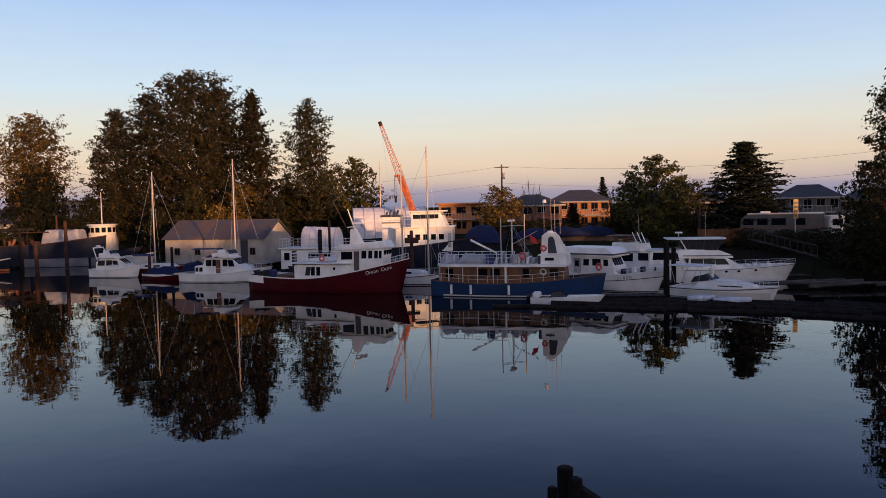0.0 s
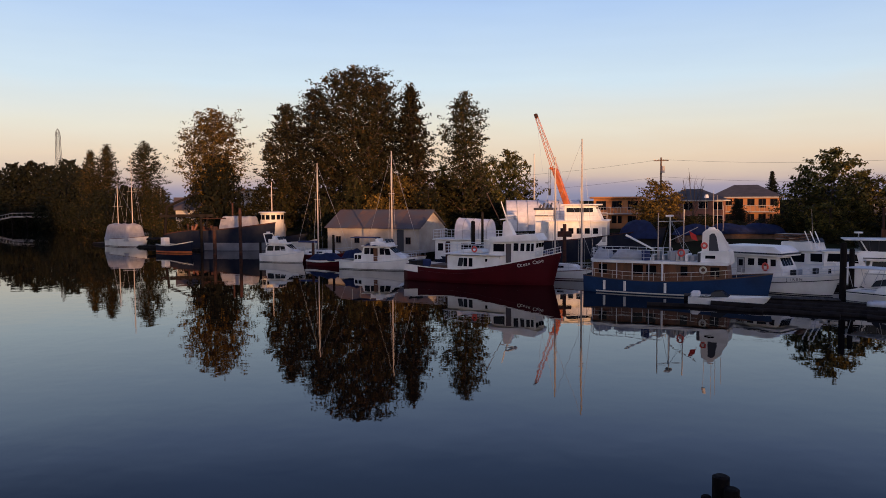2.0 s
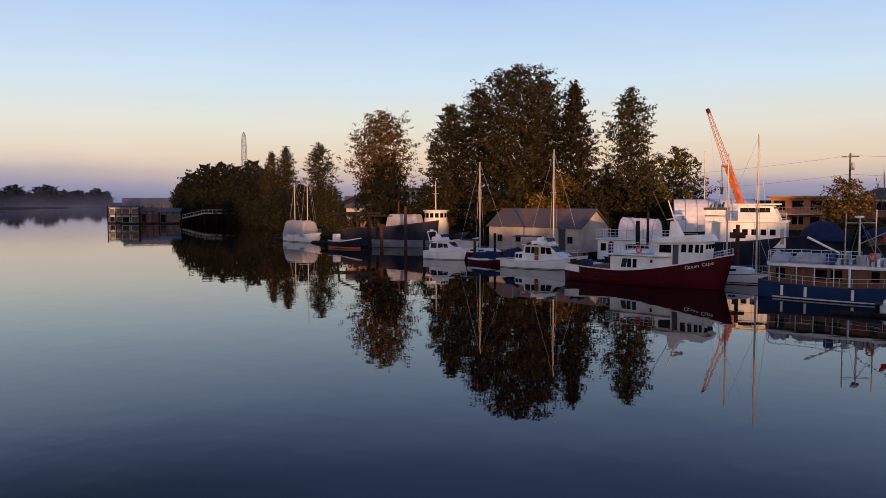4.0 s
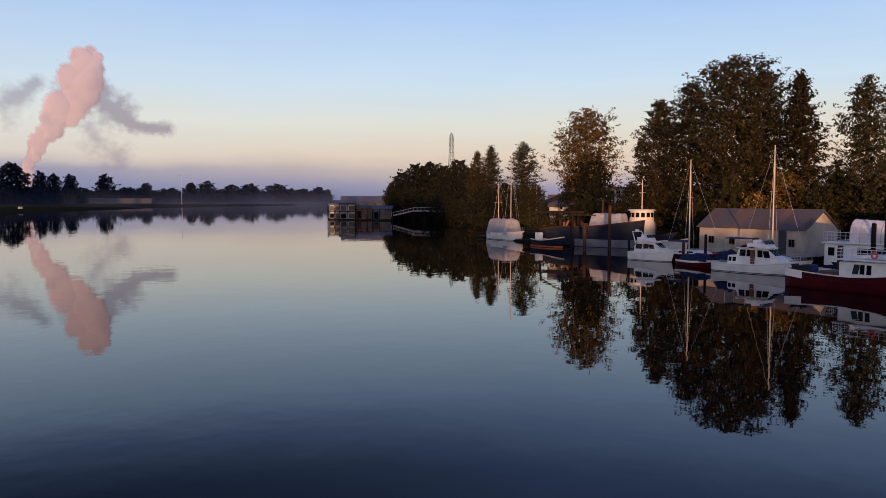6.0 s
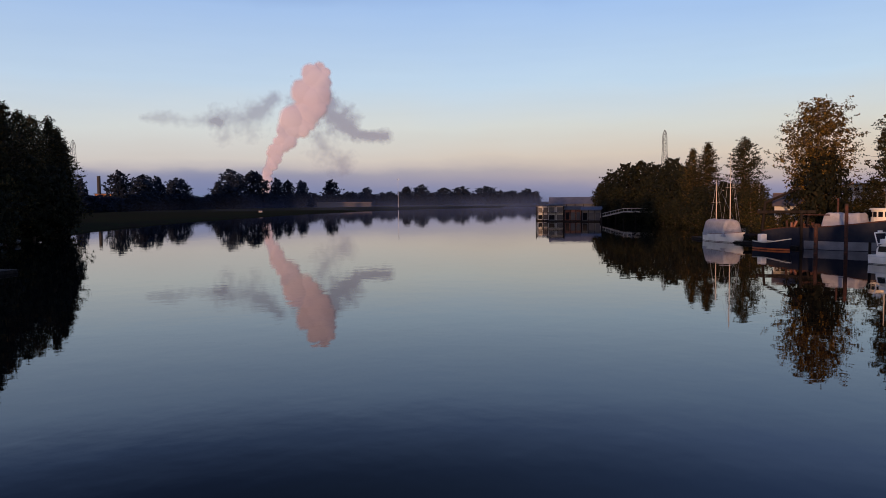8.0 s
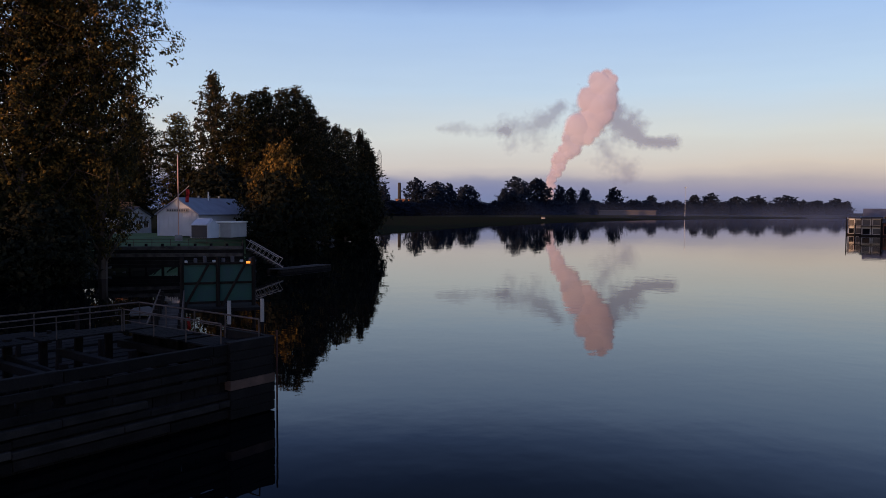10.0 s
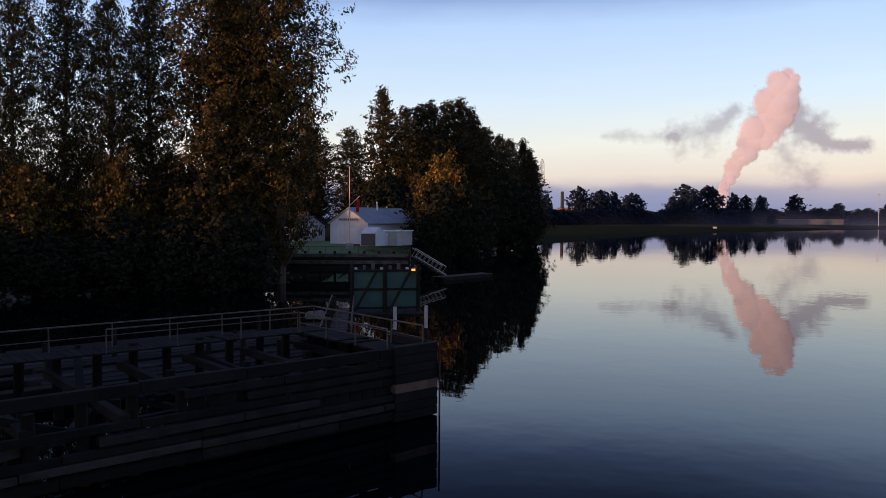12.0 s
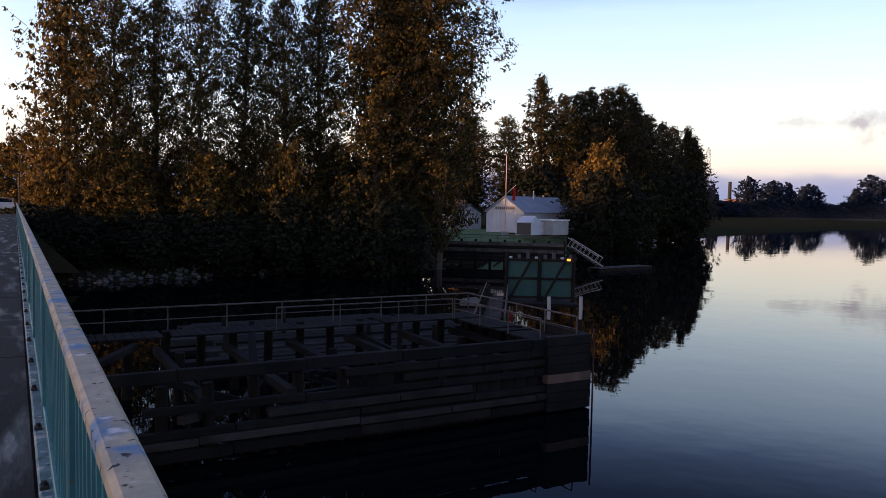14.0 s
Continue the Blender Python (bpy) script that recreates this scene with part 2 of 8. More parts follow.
WALLG = mat("grey_stucco", (.40, .385, .37), .85, vary=.15, scale=.8, fine=20, bump=.2)
WALLO = mat("warm_stucco", (.38, .165, .065), .85, vary=.15, scale=.8, fine=20, bump=.2)
# dark copy of the grey wall; shade on unlit walls put into its colour
WALLD = mat("shade_darkened_grey", (.11, .105, .10), .85, vary=.2, scale=.8, fine=20, bump=.2)
PALETRIM = mat("dull_white_trim", (.36, .33, .30), .7, vary=.2, scale=2, fine=20, bump=.05)
WETPLANK = mat("dark_weathered_timber", (.038, .034, .031), .9, vary=.5, scale=1.2, fine=20, bump=.6, dist=.03, rnd=.35, tint=(.018, .016, .015), spec=.12)
WORNRAIL = mat("worn_grey_brown_rail", (.11, .09, .08), .8, vary=.4, scale=2, fine=20, bump=.3, tint=(.07, .05, .04), spec=.2)
BRICK = mat("red_brown_cladding", (.22, .09, .06), .85, vary=.3, scale=1.5, fine=25, bump=.3)
SHINGLE = mat("dark_asphalt_shingle", (.055, .055, .062), .9, vary=.3, scale=1, fine=20, bump=.4)
CONCRETE = mat("weathered_concrete", (.30, .29, .28), .9, vary=.3, scale=1, fine=18, bump=.3)
GROUND = mat("bank_soil_and_grass", (.026, .029, .014), 1.0, vary=.4, scale=.15, fine=2.5, bump=.8, dist=.15, tint=(.027, .021, .015), spec=0.0)
LAWN = mat("mown_lawn", (.075, .13, .035), .95, vary=.3, scale=.3, fine=9, bump=.5, dist=.04)
STONE = mat("riprap_stone", (.08, .076, .072), .95, vary=.35, scale=1.5, fine=12, bump=.5, rnd=.35)
BARK = mat("tree_bark", (.085, .06, .045), .95, vary=.4, scale=3, fine=15, bump=.7, dist=.04, stretch=(1, 1, .25))
LEAF = leaf_mat("cottonwood_leaves", (.009, .010, .0045), (.034, .030, .011), (.095, .056, .015), .22)
# dark foliage; the grove's and undergrowth's shade is put into this colour too
LEAFD = leaf_mat("dark_shaded_leaves", (.005, .007, .004), (.015, .017, .008), (.030, .024, .010), .15)
# lighter copy of the cottonwood leaves, with the sun's gold in their colour
LEAFS = leaf_mat("thin_sun_gold_cottonwood_leaves", (.013, .014, .005), (.047, .039, .011), (.16, .10, .019), .32)
LEAFG = leaf_mat("green_leaves", (.010, .013, .005), (.036, .034, .011), (.10, .062, .016), .22)
# autumn tint, plus the low sun's gold put into the colour
LEAFO = leaf_mat("autumn_sun_gold_leaves", (.028, .021, .006), (.095, .062, .014), (.23, .14, .025), .38)
NEEDLE = leaf_mat("fir_needles", (.008, .011, .006), (.021, .023, .012))
LEAFY = leaf_mat("yellowing_green_leaves", (.020, .022, .007), (.075, .070, .018), (.18, .13, .028), .25)
# distance haze is put into this leaf colour as dark blue
FARLEAF = leaf_mat("haze_tinted_leaves", (.007, .012, .024), (.014, .022, .040))
TEAL = mat("teal_rail_paint", (.040, .19, .20), .5, vary=.3, scale=2.2, fine=35, bump=.15, dist=.004, tint=(.022, .10, .12))
CAP = mat("worn_handrail_paint", (.46, .37, .25), .75, vary=.3, scale=6, fine=60, bump=.35, dist=.004, tint=(.30, .265, .20), spec=.3)


def chip(material, col, scale, lo, hi):
    """Lays patches of another paint over a material's colour."""
    nt = material.node_tree
    b = nt.nodes["Principled BSDF"]
    old = b.inputs["Base Color"].links[0].from_socket
    co, n, mr, mx = nt.nodes.new("ShaderNodeTexCoord"), nt.nodes.new("ShaderNodeTexNoise"), nt.nodes.new("ShaderNodeMapRange"), nt.nodes.new("ShaderNodeMix")
    n.inputs["Scale"].default_value, n.inputs["Detail"].default_value = scale, 6
    nt.links.new(co.outputs["Object"], n.inputs[0])
    mr.inputs["From Min"].default_value, mr.inputs["From Max"].default_value = lo, hi
    nt.links.new(n.outputs[0], mr.inputs["Value"])
    mx.data_type = "RGBA"
    nt.links.new(mr.outputs[0], mx.inputs["Factor"])
    nt.links.new(old, mx.inputs["A"])
    mx.inputs["B"].default_value = (*col, 1)
    nt.links.new(mx.outputs["Result"], b.inputs["Base Color"])


chip(CAP, (.13, .21, .31), 4.5, .56, .65)
chip(CAP, (.60, .56, .50), 14.0, .60, .70)
chip(CAP, (.03, .028, .03), 20.0, .625, .66)
DECK = mat("wet_timber_deck", (.018, .0145, .0135), .6, spec=.22, vary=.5, scale=3, fine=30, bump=.35, dist=.01, rnd=.25, stretch=(1, .25, 1))
GREENP = mat("green_sheet_cladding", (.011, .062, .046), .7, vary=.45, scale=1.2, fine=12, bump=.15, tint=(.012, .045, .050))
LETTER = mat("pale_lettering", (.75, .72, .66), .5, vary=.05, bump=0)
INK = mat("dark_lettering", (.03, .03, .04), .5, vary=.05, bump=0)
CAR = mat("white_car_paint", (.6, .6, .62), .3, vary=.06, bump=0)
FLAGR = mat("red_flag_cloth", (.5, .03, .025), .8, vary=.2, bump=.2)
chip(TEAL, (.10, .07, .05), 18.0, .68, .71)
chip(DECK, (.060, .058, .060), 2.2, .60, .72)


def wet(material, scale, lo, hi, dry, damp, stretch):
    """Gives a surface films of water: smoother where the film lies."""
    nt = material.node_tree
    co, mp, n, mr = nt.nodes.new("ShaderNodeTexCoord"), nt.nodes.new("ShaderNodeMapping"), nt.nodes.new("ShaderNodeTexNoise"), nt.nodes.new("ShaderNodeMapRange")
    mp.inputs["Scale"].default_value = stretch
    n.inputs["Scale"].default_value, n.inputs["Detail"].default_value = scale, 5
    nt.links.new(co.outputs["Object"], mp.inputs[0])
    nt.links.new(mp.outputs[0], n.inputs[0])
    mr.inputs["From Min"].default_value, mr.inputs["From Max"].default_value = lo, hi
    mr.inputs["To Min"].default_value, mr.inputs["To Max"].default_value = dry, damp
    nt.links.new(n.outputs[0], mr.inputs["Value"])
    nt.links.new(mr.outputs[0], nt.nodes["Principled BSDF"].inputs["Roughness"])


wet(DECK, 1.8, .52, .66, .8, .34, (2.2, .35, 1))
TOE = mat("worn_teal_channel_paint", (.13, .21, .22), .6, vary=.35, scale=5, fine=50, bump=.3, dist=.004, tint=(.05, .10, .11), spec=.3)
chip(TOE, (.40, .38, .34), 11.0, .56, .64)
chip(TOE, (.03, .028, .03), 17.0, .62, .66)
DARKSTEEL = mat("dark_galvanised_steel", (.07, .07, .08), .7, metal=.3, vary=.2, bump=0)
BOATWALL = mat("weathered_blue_grey_boards", (.16, .17, .20), .85, vary=.3, scale=.6, fine=8, bump=.2)
ROOFD = mat("blue_grey_sheet_roof", (.075, .085, .12), .7, vary=.25, scale=.5, fine=8, bump=.08)
ROOFB = mat("blue_grey_metal_roof", (.26, .28, .33), .6, vary=.2, scale=.5, fine=8, bump=.08)

# ---- mesh helpers ----
def part(name, bm, material, parent, label="", smooth=False):
    me = bpy.data.meshes.new(name)
    bmesh.ops.recalc_face_normals(bm, faces=bm.faces[:])
    if smooth:
        for f in bm.faces:
            f.smooth = True
    bm.to_mesh(me)
    bm.free()
    me.materials.append(material)
    ob = new(name, me)
    ob.parent = parent
    if label:
        ob["label"] = label
    return ob


def share(name, me, parent, m):
    """One more piece on a mesh that other pieces use too."""
    ob = new(name, me)
    ob.parent = parent
    ob.matrix_basis = m
    return ob


def thing(name, m, label, category, group="", kind=""):
    ob = new(name)
    ob.empty_display_size = 0.2
    ob.matrix_basis = m
    return tagged(ob, label, category, group, kind)


def box(bm, x0, x1, y0, y1, z0, z1, bev=0.0, m=None):
    r = bmesh.ops.create_cube(bm, size=1.0)
    vs = r["verts"]
    for v in vs:
        v.co = Vector(((x0 + x1) / 2 + v.co.x * (x1 - x0), (y0 + y1) / 2 + v.co.y * (y1 - y0), (z0 + z1) / 2 + v.co.z * (z1 - z0)))
    if bev:
        es = {e for v in vs for e in v.link_edges}
        vs = bmesh.ops.bevel(bm, geom=list(es), offset=bev, segments=1, affect="EDGES")["verts"]
    if m:
        bmesh.ops.transform(bm, matrix=m, verts=vs)
    return bm


def tube(bm, p, q, r, r2=None, n=6):
    p, q = Vector(p), Vector(q)
    d = q - p
    if d.length < 1e-5:
        return bm
    rot = d.to_track_quat("Z", "Y").to_matrix().to_4x4()
    bmesh.ops.create_cone(bm, cap_ends=True, segments=n, radius1=r, radius2=r if r2 is None else r2, depth=d.length,
                          matrix=Matrix.Translation((p + q) / 2) @ rot)
    return bm


def path(bm, pts, r, n=6):
    for p, q in zip(pts, pts[1:]):
        tube(bm, p, q, r, n=n)
    return bm


def widths(prof, w0, w1, nose):
    xs, zs = [x for x, _ in prof], [z for _, z in prof]
    a, b, lo, hi = min(xs), max(xs), min(zs), max(zs)
    return lambda z, x: (w0 + (w1 - w0) * (z - lo) / max(hi - lo, 1e-6)) * (1 - (1 - nose) * max(0, (x - a) / (b - a)))


def prism(bm, prof, w0, w1, nose=1.0, bev=0.0):
    """A cabin: a side profile of (x, z) from low aft, carried across; w0, w1: half widths at its foot and its top; nose: how far it narrows forward."""
    zs = [z for _, z in prof]
    lo, hi = min(zs), max(zs)
    w = widths(prof, w0, w1, nose)
    a = [bm.verts.new((x, w(z, x), z)) for x, z in prof]
    b = [bm.verts.new((x, -w(z, x), z)) for x, z in prof]
    fs = [bm.faces.new(a), bm.faces.new(b[::-1])]
    n = len(prof)
    for i in range(n):
        j = (i + 1) % n
        fs.append(bm.faces.new((a[i], b[i], b[j], a[j])))
    if bev:
        es = {e for f in fs for e in f.edges}
        bmesh.ops.bevel(bm, geom=list(es), offset=bev, segments=2, affect="EDGES")
    return bm


def quadprism(bm, pts, thick):
    """A flat panel with depth: its corners in order, thickened both ways along its normal."""
    pts = [Vector(p) for p in pts]
    nrm = (pts[1] - pts[0]).cross(pts[2] - pts[0]).normalized() * thick
    a = [bm.verts.new(p + nrm) for p in pts]
    b = [bm.verts.new(p - nrm) for p in pts]
    bm.faces.new(a)
    bm.faces.new(b[::-1])
    for i in range(len(pts)):
        j = (i + 1) % len(pts)
        bm.faces.new((a[i], b[i], b[j], a[j]))
    return bm


def ring(bm, c, axis, R, r, n=20, k=8):
    axis = Vector(axis).normalized()
    rot = axis.to_track_quat("Z", "Y").to_matrix().to_4x4()
    rows = []
    for i in range(n):
        a = 2 * math.pi * i / n
        rows.append([bm.verts.new(Vector(c) + (rot @ Vector(((R + r * math.cos(2 * math.pi * j / k)) * math.cos(a), (R + r * math.cos(2 * math.pi * j / k)) * math.sin(a), r * math.sin(2 * math.pi * j / k))))) for j in range(k)])
    for i in range(n):
        for j in range(k):
            bm.faces.new((rows[i][j], rows[(i + 1) % n][j], rows[(i + 1) % n][(j + 1) % k], rows[i][(j + 1) % k]))
    return bm


def words(name, text, size, material, parent, m, label=""):
    cu = bpy.data.curves.new(name, "FONT")
    cu.body, cu.size, cu.extrude, cu.align_x = text, size, 0.008, "CENTER"
    tmp = bpy.data.objects.new(name, cu)
    scene.collection.objects.link(tmp)
    bpy.context.view_layer.update()
    me = bpy.data.meshes.new_from_object(tmp.evaluated_get(bpy.context.evaluated_depsgraph_get()))
    bpy.data.objects.remove(tmp)
    me.materials.clear()
    me.materials.append(material)
    ob = new(name, me)
    ob.parent, ob.matrix_basis = parent, m
    if label:
        ob["label"] = label
    return ob


def polar(az, d, z=0.0):
    return (-d * math.sin(radians(az)), d * math.cos(radians(az)), z)


B = bmesh.new

# ---- water and ground ----
RIVER = [(150, -120), (85, -10), (62, 36), (40, 68), (24, 79), (8, 84), (-8, 92), (-20, 101), (-44, 113), (-62, 120), (-90, 137), (-116, 164), (-143, 190),
         (-164, 203), (-192, 216), (-214, 248), (-262, 328), (-330, 400), (-560, 610), (-800, 820), (-702, 500), (-619, 367), (-480, 225), (-352, 118), (-290, 78), (-256, 53), (-224, 39),
         (-194, 27), (-168, 12), (-146, 8), (-120, 0), (-98, -11), (-81, -24), (-63, -40), (-46, -62), (-10, -140), (40, -260)]


def river_gap(x, y):
    """Signed distance to the river's edge: positive on land."""
    p = np.stack([x, y], -1)
    best = np.full(x.shape, 1e9)
    inside = np.zeros(x.shape, bool)
    for (x0, y0), (x1, y1) in zip(RIVER, RIVER[1:] + RIVER[:1]):
        a, d = np.array([x0, y0]), np.array([x1 - x0, y1 - y0])
        t = np.clip(((p - a) @ d) / (d @ d), 0, 1)
        best = np.minimum(best, np.hypot(*np.moveaxis(p - a - t[..., None] * d, -1, 0)))
        cross = (y0 > y) != (y1 > y)
        inside ^= cross & (x < (x1 - x0) * (y - y0) / ((y1 - y0) or 1e-9) + x0)
    return np.where(inside, -best, best)


def land_height(x, y):
    x, y = np.asarray(x, float), np.asarray(y, float)
    g = river_gap(x, y) + 0.9 * np.sin(x * 0.21 + 1) * np.cos(y * 0.17) + 0.5 * np.sin(x * 0.6) * np.sin(y * 0.53 + 2)
    up = np.interp(g, [-12, -3, 0, 1.5, 6, 14, 60], [-2.5, -0.8, -0.05, 0.7, 2.1, 2.9, 3.1])
    far = np.hypot(x, y)
    low = np.interp(far, [180, 320], [1.0, 0.42])
    return np.where(up > 0, up * low, up) + 0.12 * np.sin(x * 0.35) * np.sin(y * 0.31)


def height_at(x, y):
    return float(land_height(np.array([x]), np.array([y]))[0])


def make_ground():
    az = np.radians(np.arange(0, 360, 1.0))
    rad = np.concatenate([np.linspace(6, 140, 68), np.geomspace(143, 4600, 62)])
    A, R = np.meshgrid(az, rad, indexing="ij")
    X, Y = -R * np.sin(A), R * np.cos(A)
    Z = land_height(X, Y)
    na, nr = A.shape
    co = np.stack([X, Y, Z], -1).reshape(-1, 3)
    co = np.vstack([co, [[0, 0, -2.5]]])
    i, j = np.meshgrid(np.arange(na), np.arange(nr - 1), indexing="ij")
    i2 = (i + 1) % na
    quads = np.stack([i * nr + j, i * nr + j + 1, i2 * nr + j + 1, i2 * nr + j], -1).reshape(-1, 4).tolist()
    tris = [(int(k * nr), int(((k + 1) % na) * nr), na * nr) for k in range(na)]
    me = bpy.data.meshes.new("ground")
    me.from_pydata(co.tolist(), [], quads + tris)
    for f in me.polygons:
        f.use_smooth = True
    me.materials.append(GROUND)
    tagged(new("ground", me), "dark grassy river banks and mud", "ground", kind="structure")


make_ground()
bm = B()
bmesh.ops.create_circle(bm, cap_ends=True, segments=64, radius=4500)
river = part("water", bm, WATER, None)
tagged(river, "calm dark river mirroring sky and boats", "water", kind="structure")

# ---- trees ----
def leaves_mesh(name, pts, face, size, material, rng, bend=0.3):
    """Small folded leaf sprays, one at each point, lying square to the directions given."""
    n = len(pts)
    a = np.cross(face, rng.normal(size=(n, 3)))
    a /= np.linalg.norm(a, axis=1)[:, None]
    b = np.cross(face, a)
    s = (size * rng.uniform(0.5, 1.4, n))[:, None]
    tip, tail = pts + a * s, pts - a * s * 0.7
    l, r = pts + b * s * 0.55 - face * s * bend, pts - b * s * 0.55 - face * s * bend
    co = np.stack([tip, l, tail, r], 1).reshape(-1, 3)
    k = np.arange(n) * 4
    me = bpy.data.meshes.new(name)
    faces = np.concatenate([np.stack([k, k + 1, k + 2], -1), np.stack([k, k + 2, k + 3], -1)])
    me.from_pydata(co.tolist(), [], faces.tolist())
    me.materials.append(material)
    return me


# crown half width at parts of the height; boughs for a large tree, their rise, lowest bough
CROWNS = {
    "cottonwood": ([0, .14, .3, .5, .7, .86, .95, 1], [.3, .62, .92, 1, .88, .62, .36, .06], 70, .60, .12),
    "dome": ([0, .2, .35, .55, .75, .90, .97, 1], [.2, .50, .78, .96, 1.0, .84, .60, .25], 84, .60, .14),
    "poplar": ([0, .1, .3, .5, .7, .86, 1], [.4, .72, 1, .95, .72, .42, .04], 64, .75, .08),
    "round": ([0, .1, .3, .55, .78, .93, 1], [.5, .68, .96, 1, .82, .50, .15], 36, .40, .08),
    "shrub": ([0, .1, .4, .7, .92, 1], [.8, .95, 1, .84, .52, .20], 26, .35, .03),
    "fir": ([0, .06, .2, .5, .8, .95, 1], [.7, 1.0, .98, .66, .30, .10, .02], 84, -.12, .05)}


def make_tree(kind, height, spread, leaf, count, size, seed, fill=0.22):
    """A tree at the origin: a tapered trunk, boughs and twigs, and leaf sprays in tufts along the boughs."""
    rng = np.random.default_rng(seed)
    fs, ws, nb, rise, low = CROWNS[kind]
    top = thing("tree", Matrix(), "tall broadleaf tree on the river bank", "tree", "bank trees")
    lean = rng.normal(0, 0.015, 2)

    def axis(z):
        return np.array((lean[0] * z + 0.012 * height * math.sin(z * 7 / height + seed), lean[1] * z + 0.012 * height * math.cos(z * 6 / height + seed), z))

    bm = B()
    r0 = 0.015 * height + 0.05
    steps = 8
    for i in range(steps):
        z0, z1 = height * 0.95 * i / steps, height * 0.95 * (i + 1) / steps
        tube(bm, Vector(axis(z0)), Vector(axis(z1)), r0 * (1 - 0.9 * i / steps), r0 * (1 - 0.9 * (i + 1) / steps), 7)
    ph = rng.uniform(0, 6.28, 4)
    tufts = []
    for i in range(nb):
        f = low + (1.0 - low) * ((i + rng.uniform(0, 1)) / nb) ** 0.9
        az = i * 2.399 + rng.uniform(-0.45, 0.45)
        uneven = 1 + 0.14 * math.sin(2 * az + ph[0]) + 0.12 * math.sin(3 * az + 6 * f + ph[1]) + 0.10 * math.sin(11 * f + ph[2])
        reach = spread * float(np.interp(f, fs, ws)) * uneven * rng.uniform(0.70, 0.98)
        tip = axis(height * f) + np.array((math.cos(az) * reach, math.sin(az) * reach, 0))
        foot = axis(max(0.03 * height, height * f - rise * reach - 0.05 * height * (kind != "fir")))
        mid = foot * 0.45 + tip * 0.55 - np.array((0, 0, 0.10 * reach))
        rb = r0 * 0.34 * (1.12 - f)
        tube(bm, Vector(foot), Vector(mid), rb, rb * 0.6, 5)
        tube(bm, Vector(mid), Vector(tip), rb * 0.6, 0.012, 4)
        for k in range(max(4, int(6 + 12 * reach / spread))):
            t = rng.uniform(0.0, 1.0) ** 0.65
            t = 0.22 + 0.80 * t
            p = foot * (1 - t) ** 2 + 2 * mid * t * (1 - t) + tip * t * t if t < 1 else tip
            side = (0.10 + 0.16 * t) * reach + 0.012 * height
            flat = 0.30 if kind == "fir" else 0.65
            q = p + np.clip(rng.normal(0, 1, 3), -1.4, 1.4) * np.array((side, side, side * flat))
            if kind == "fir":
                q[2] -= abs(rng.normal(0, 0.10)) * side
            q[2] = min(q[2], height * 1.01)
            if k % 3 == 0 and height > 14 and leaf is not FARLEAF:
                tube(bm, Vector(p), Vector(q), 0.012 + 0.0011 * height, 0.008, 3)
            out = np.array((math.cos(az), math.sin(az), 0.55 if kind != "fir" else -0.1))
            tufts.append((*q, *out, rng.uniform(0.7, 1.3)))
    part("trunk", bm, BARK, top)
    tf = np.array(tufts)
    tf = tf[tf[:, 2] > 0.02 * height]
    pick = rng.choice(len(tf), count, p=tf[:, 6] ** 2 / (tf[:, 6] ** 2).sum())
    d = rng.normal(size=(count, 3))
    d /= np.linalg.norm(d, axis=1)[:, None]
    rad = (0.013 * height + 0.045 * spread + 0.12) * tf[pick, 6] * rng.uniform(0.05, 1, count) ** 0.5
    out = tf[pick, 3:6] / np.linalg.norm(tf[pick, 3:6], axis=1)[:, None]
    off = d * np.array((0.9, 0.9, 0.55 if kind != "fir" else 0.35)) * rad[:, None]
    off += out * ((d * out).sum(1) * rad * 0.55)[:, None]
    pts = tf[pick, :3] + off
    face = d * 0.9 + out * 0.35 + np.array((0, 0, 0.45)) + rng.normal(0, 0.42, (count, 3))
    face /= np.linalg.norm(face, axis=1)[:, None]
    # the body of the crown inside the tufts, with gaps here and there
    n = int(count * fill)
    grid = np.linspace(low, 0.975, 200)
    wide = np.interp(grid, fs, ws)
    f = rng.choice(grid, n, p=wide / wide.sum()) + rng.uniform(-0.004, 0.004, n)
    az = rng.uniform(0, 6.2832, n)
    uneven = 1 + 0.14 * np.sin(2 * az + ph[0]) + 0.12 * np.sin(3 * az + 6 * f + ph[1]) + 0.10 * np.sin(11 * f + ph[2])
    rr = spread * np.interp(f, fs, ws) * uneven * 0.90 * rng.uniform(0.05, 1, n) ** 0.5
    body = np.stack([lean[0] * f * height + rr * np.cos(az), lean[1] * f * height + rr * np.sin(az), f * height], -1)
    hole = np.array([noise.noise(Vector(p) * (4.2 / spread) + Vector((seed, 0, 0))) for p in body])
    body = body[hole < 0.09]
    bface = np.stack([np.cos(az), np.sin(az), np.full(n, 0.4)], -1)[hole < 0.09] + rng.normal(0, 0.5, (len(body), 3))
    pts, face = np.vstack([pts, body]), np.vstack([face, bface])
    face /= np.linalg.norm(face, axis=1)[:, None]
    big = size * np.concatenate([np.ones(count), np.full(len(body), 1.4)])
    ok = pts[:, 2] > 0.15
    crown = new("crown", leaves_mesh("crown", pts[ok], face[ok], big[ok], leaf, rng))
    crown.parent = top
    return top


TREES = {}


def tree_proto(key, *args):
    ob = make_tree(*args)
    TREES[key] = (ob, args[1], args[2])
    return ob


tree_proto("cotA", "cottonwood", 26.0, 4.8, LEAF, 12500, 0.24, 3)
tree_proto("cotB", "cottonwood", 28.0, 5.2, LEAF, 12500, 0.24, 11)
tree_proto("domA", "dome", 27.0, 7.0, LEAF, 22000, 0.23, 53)
tree_proto("domO", "dome", 24.0, 5.6, LEAFO, 14000, 0.23, 59)
tree_proto("cotG", "cottonwood", 26.0, 4.6, LEAFG, 11000, 0.24, 21)
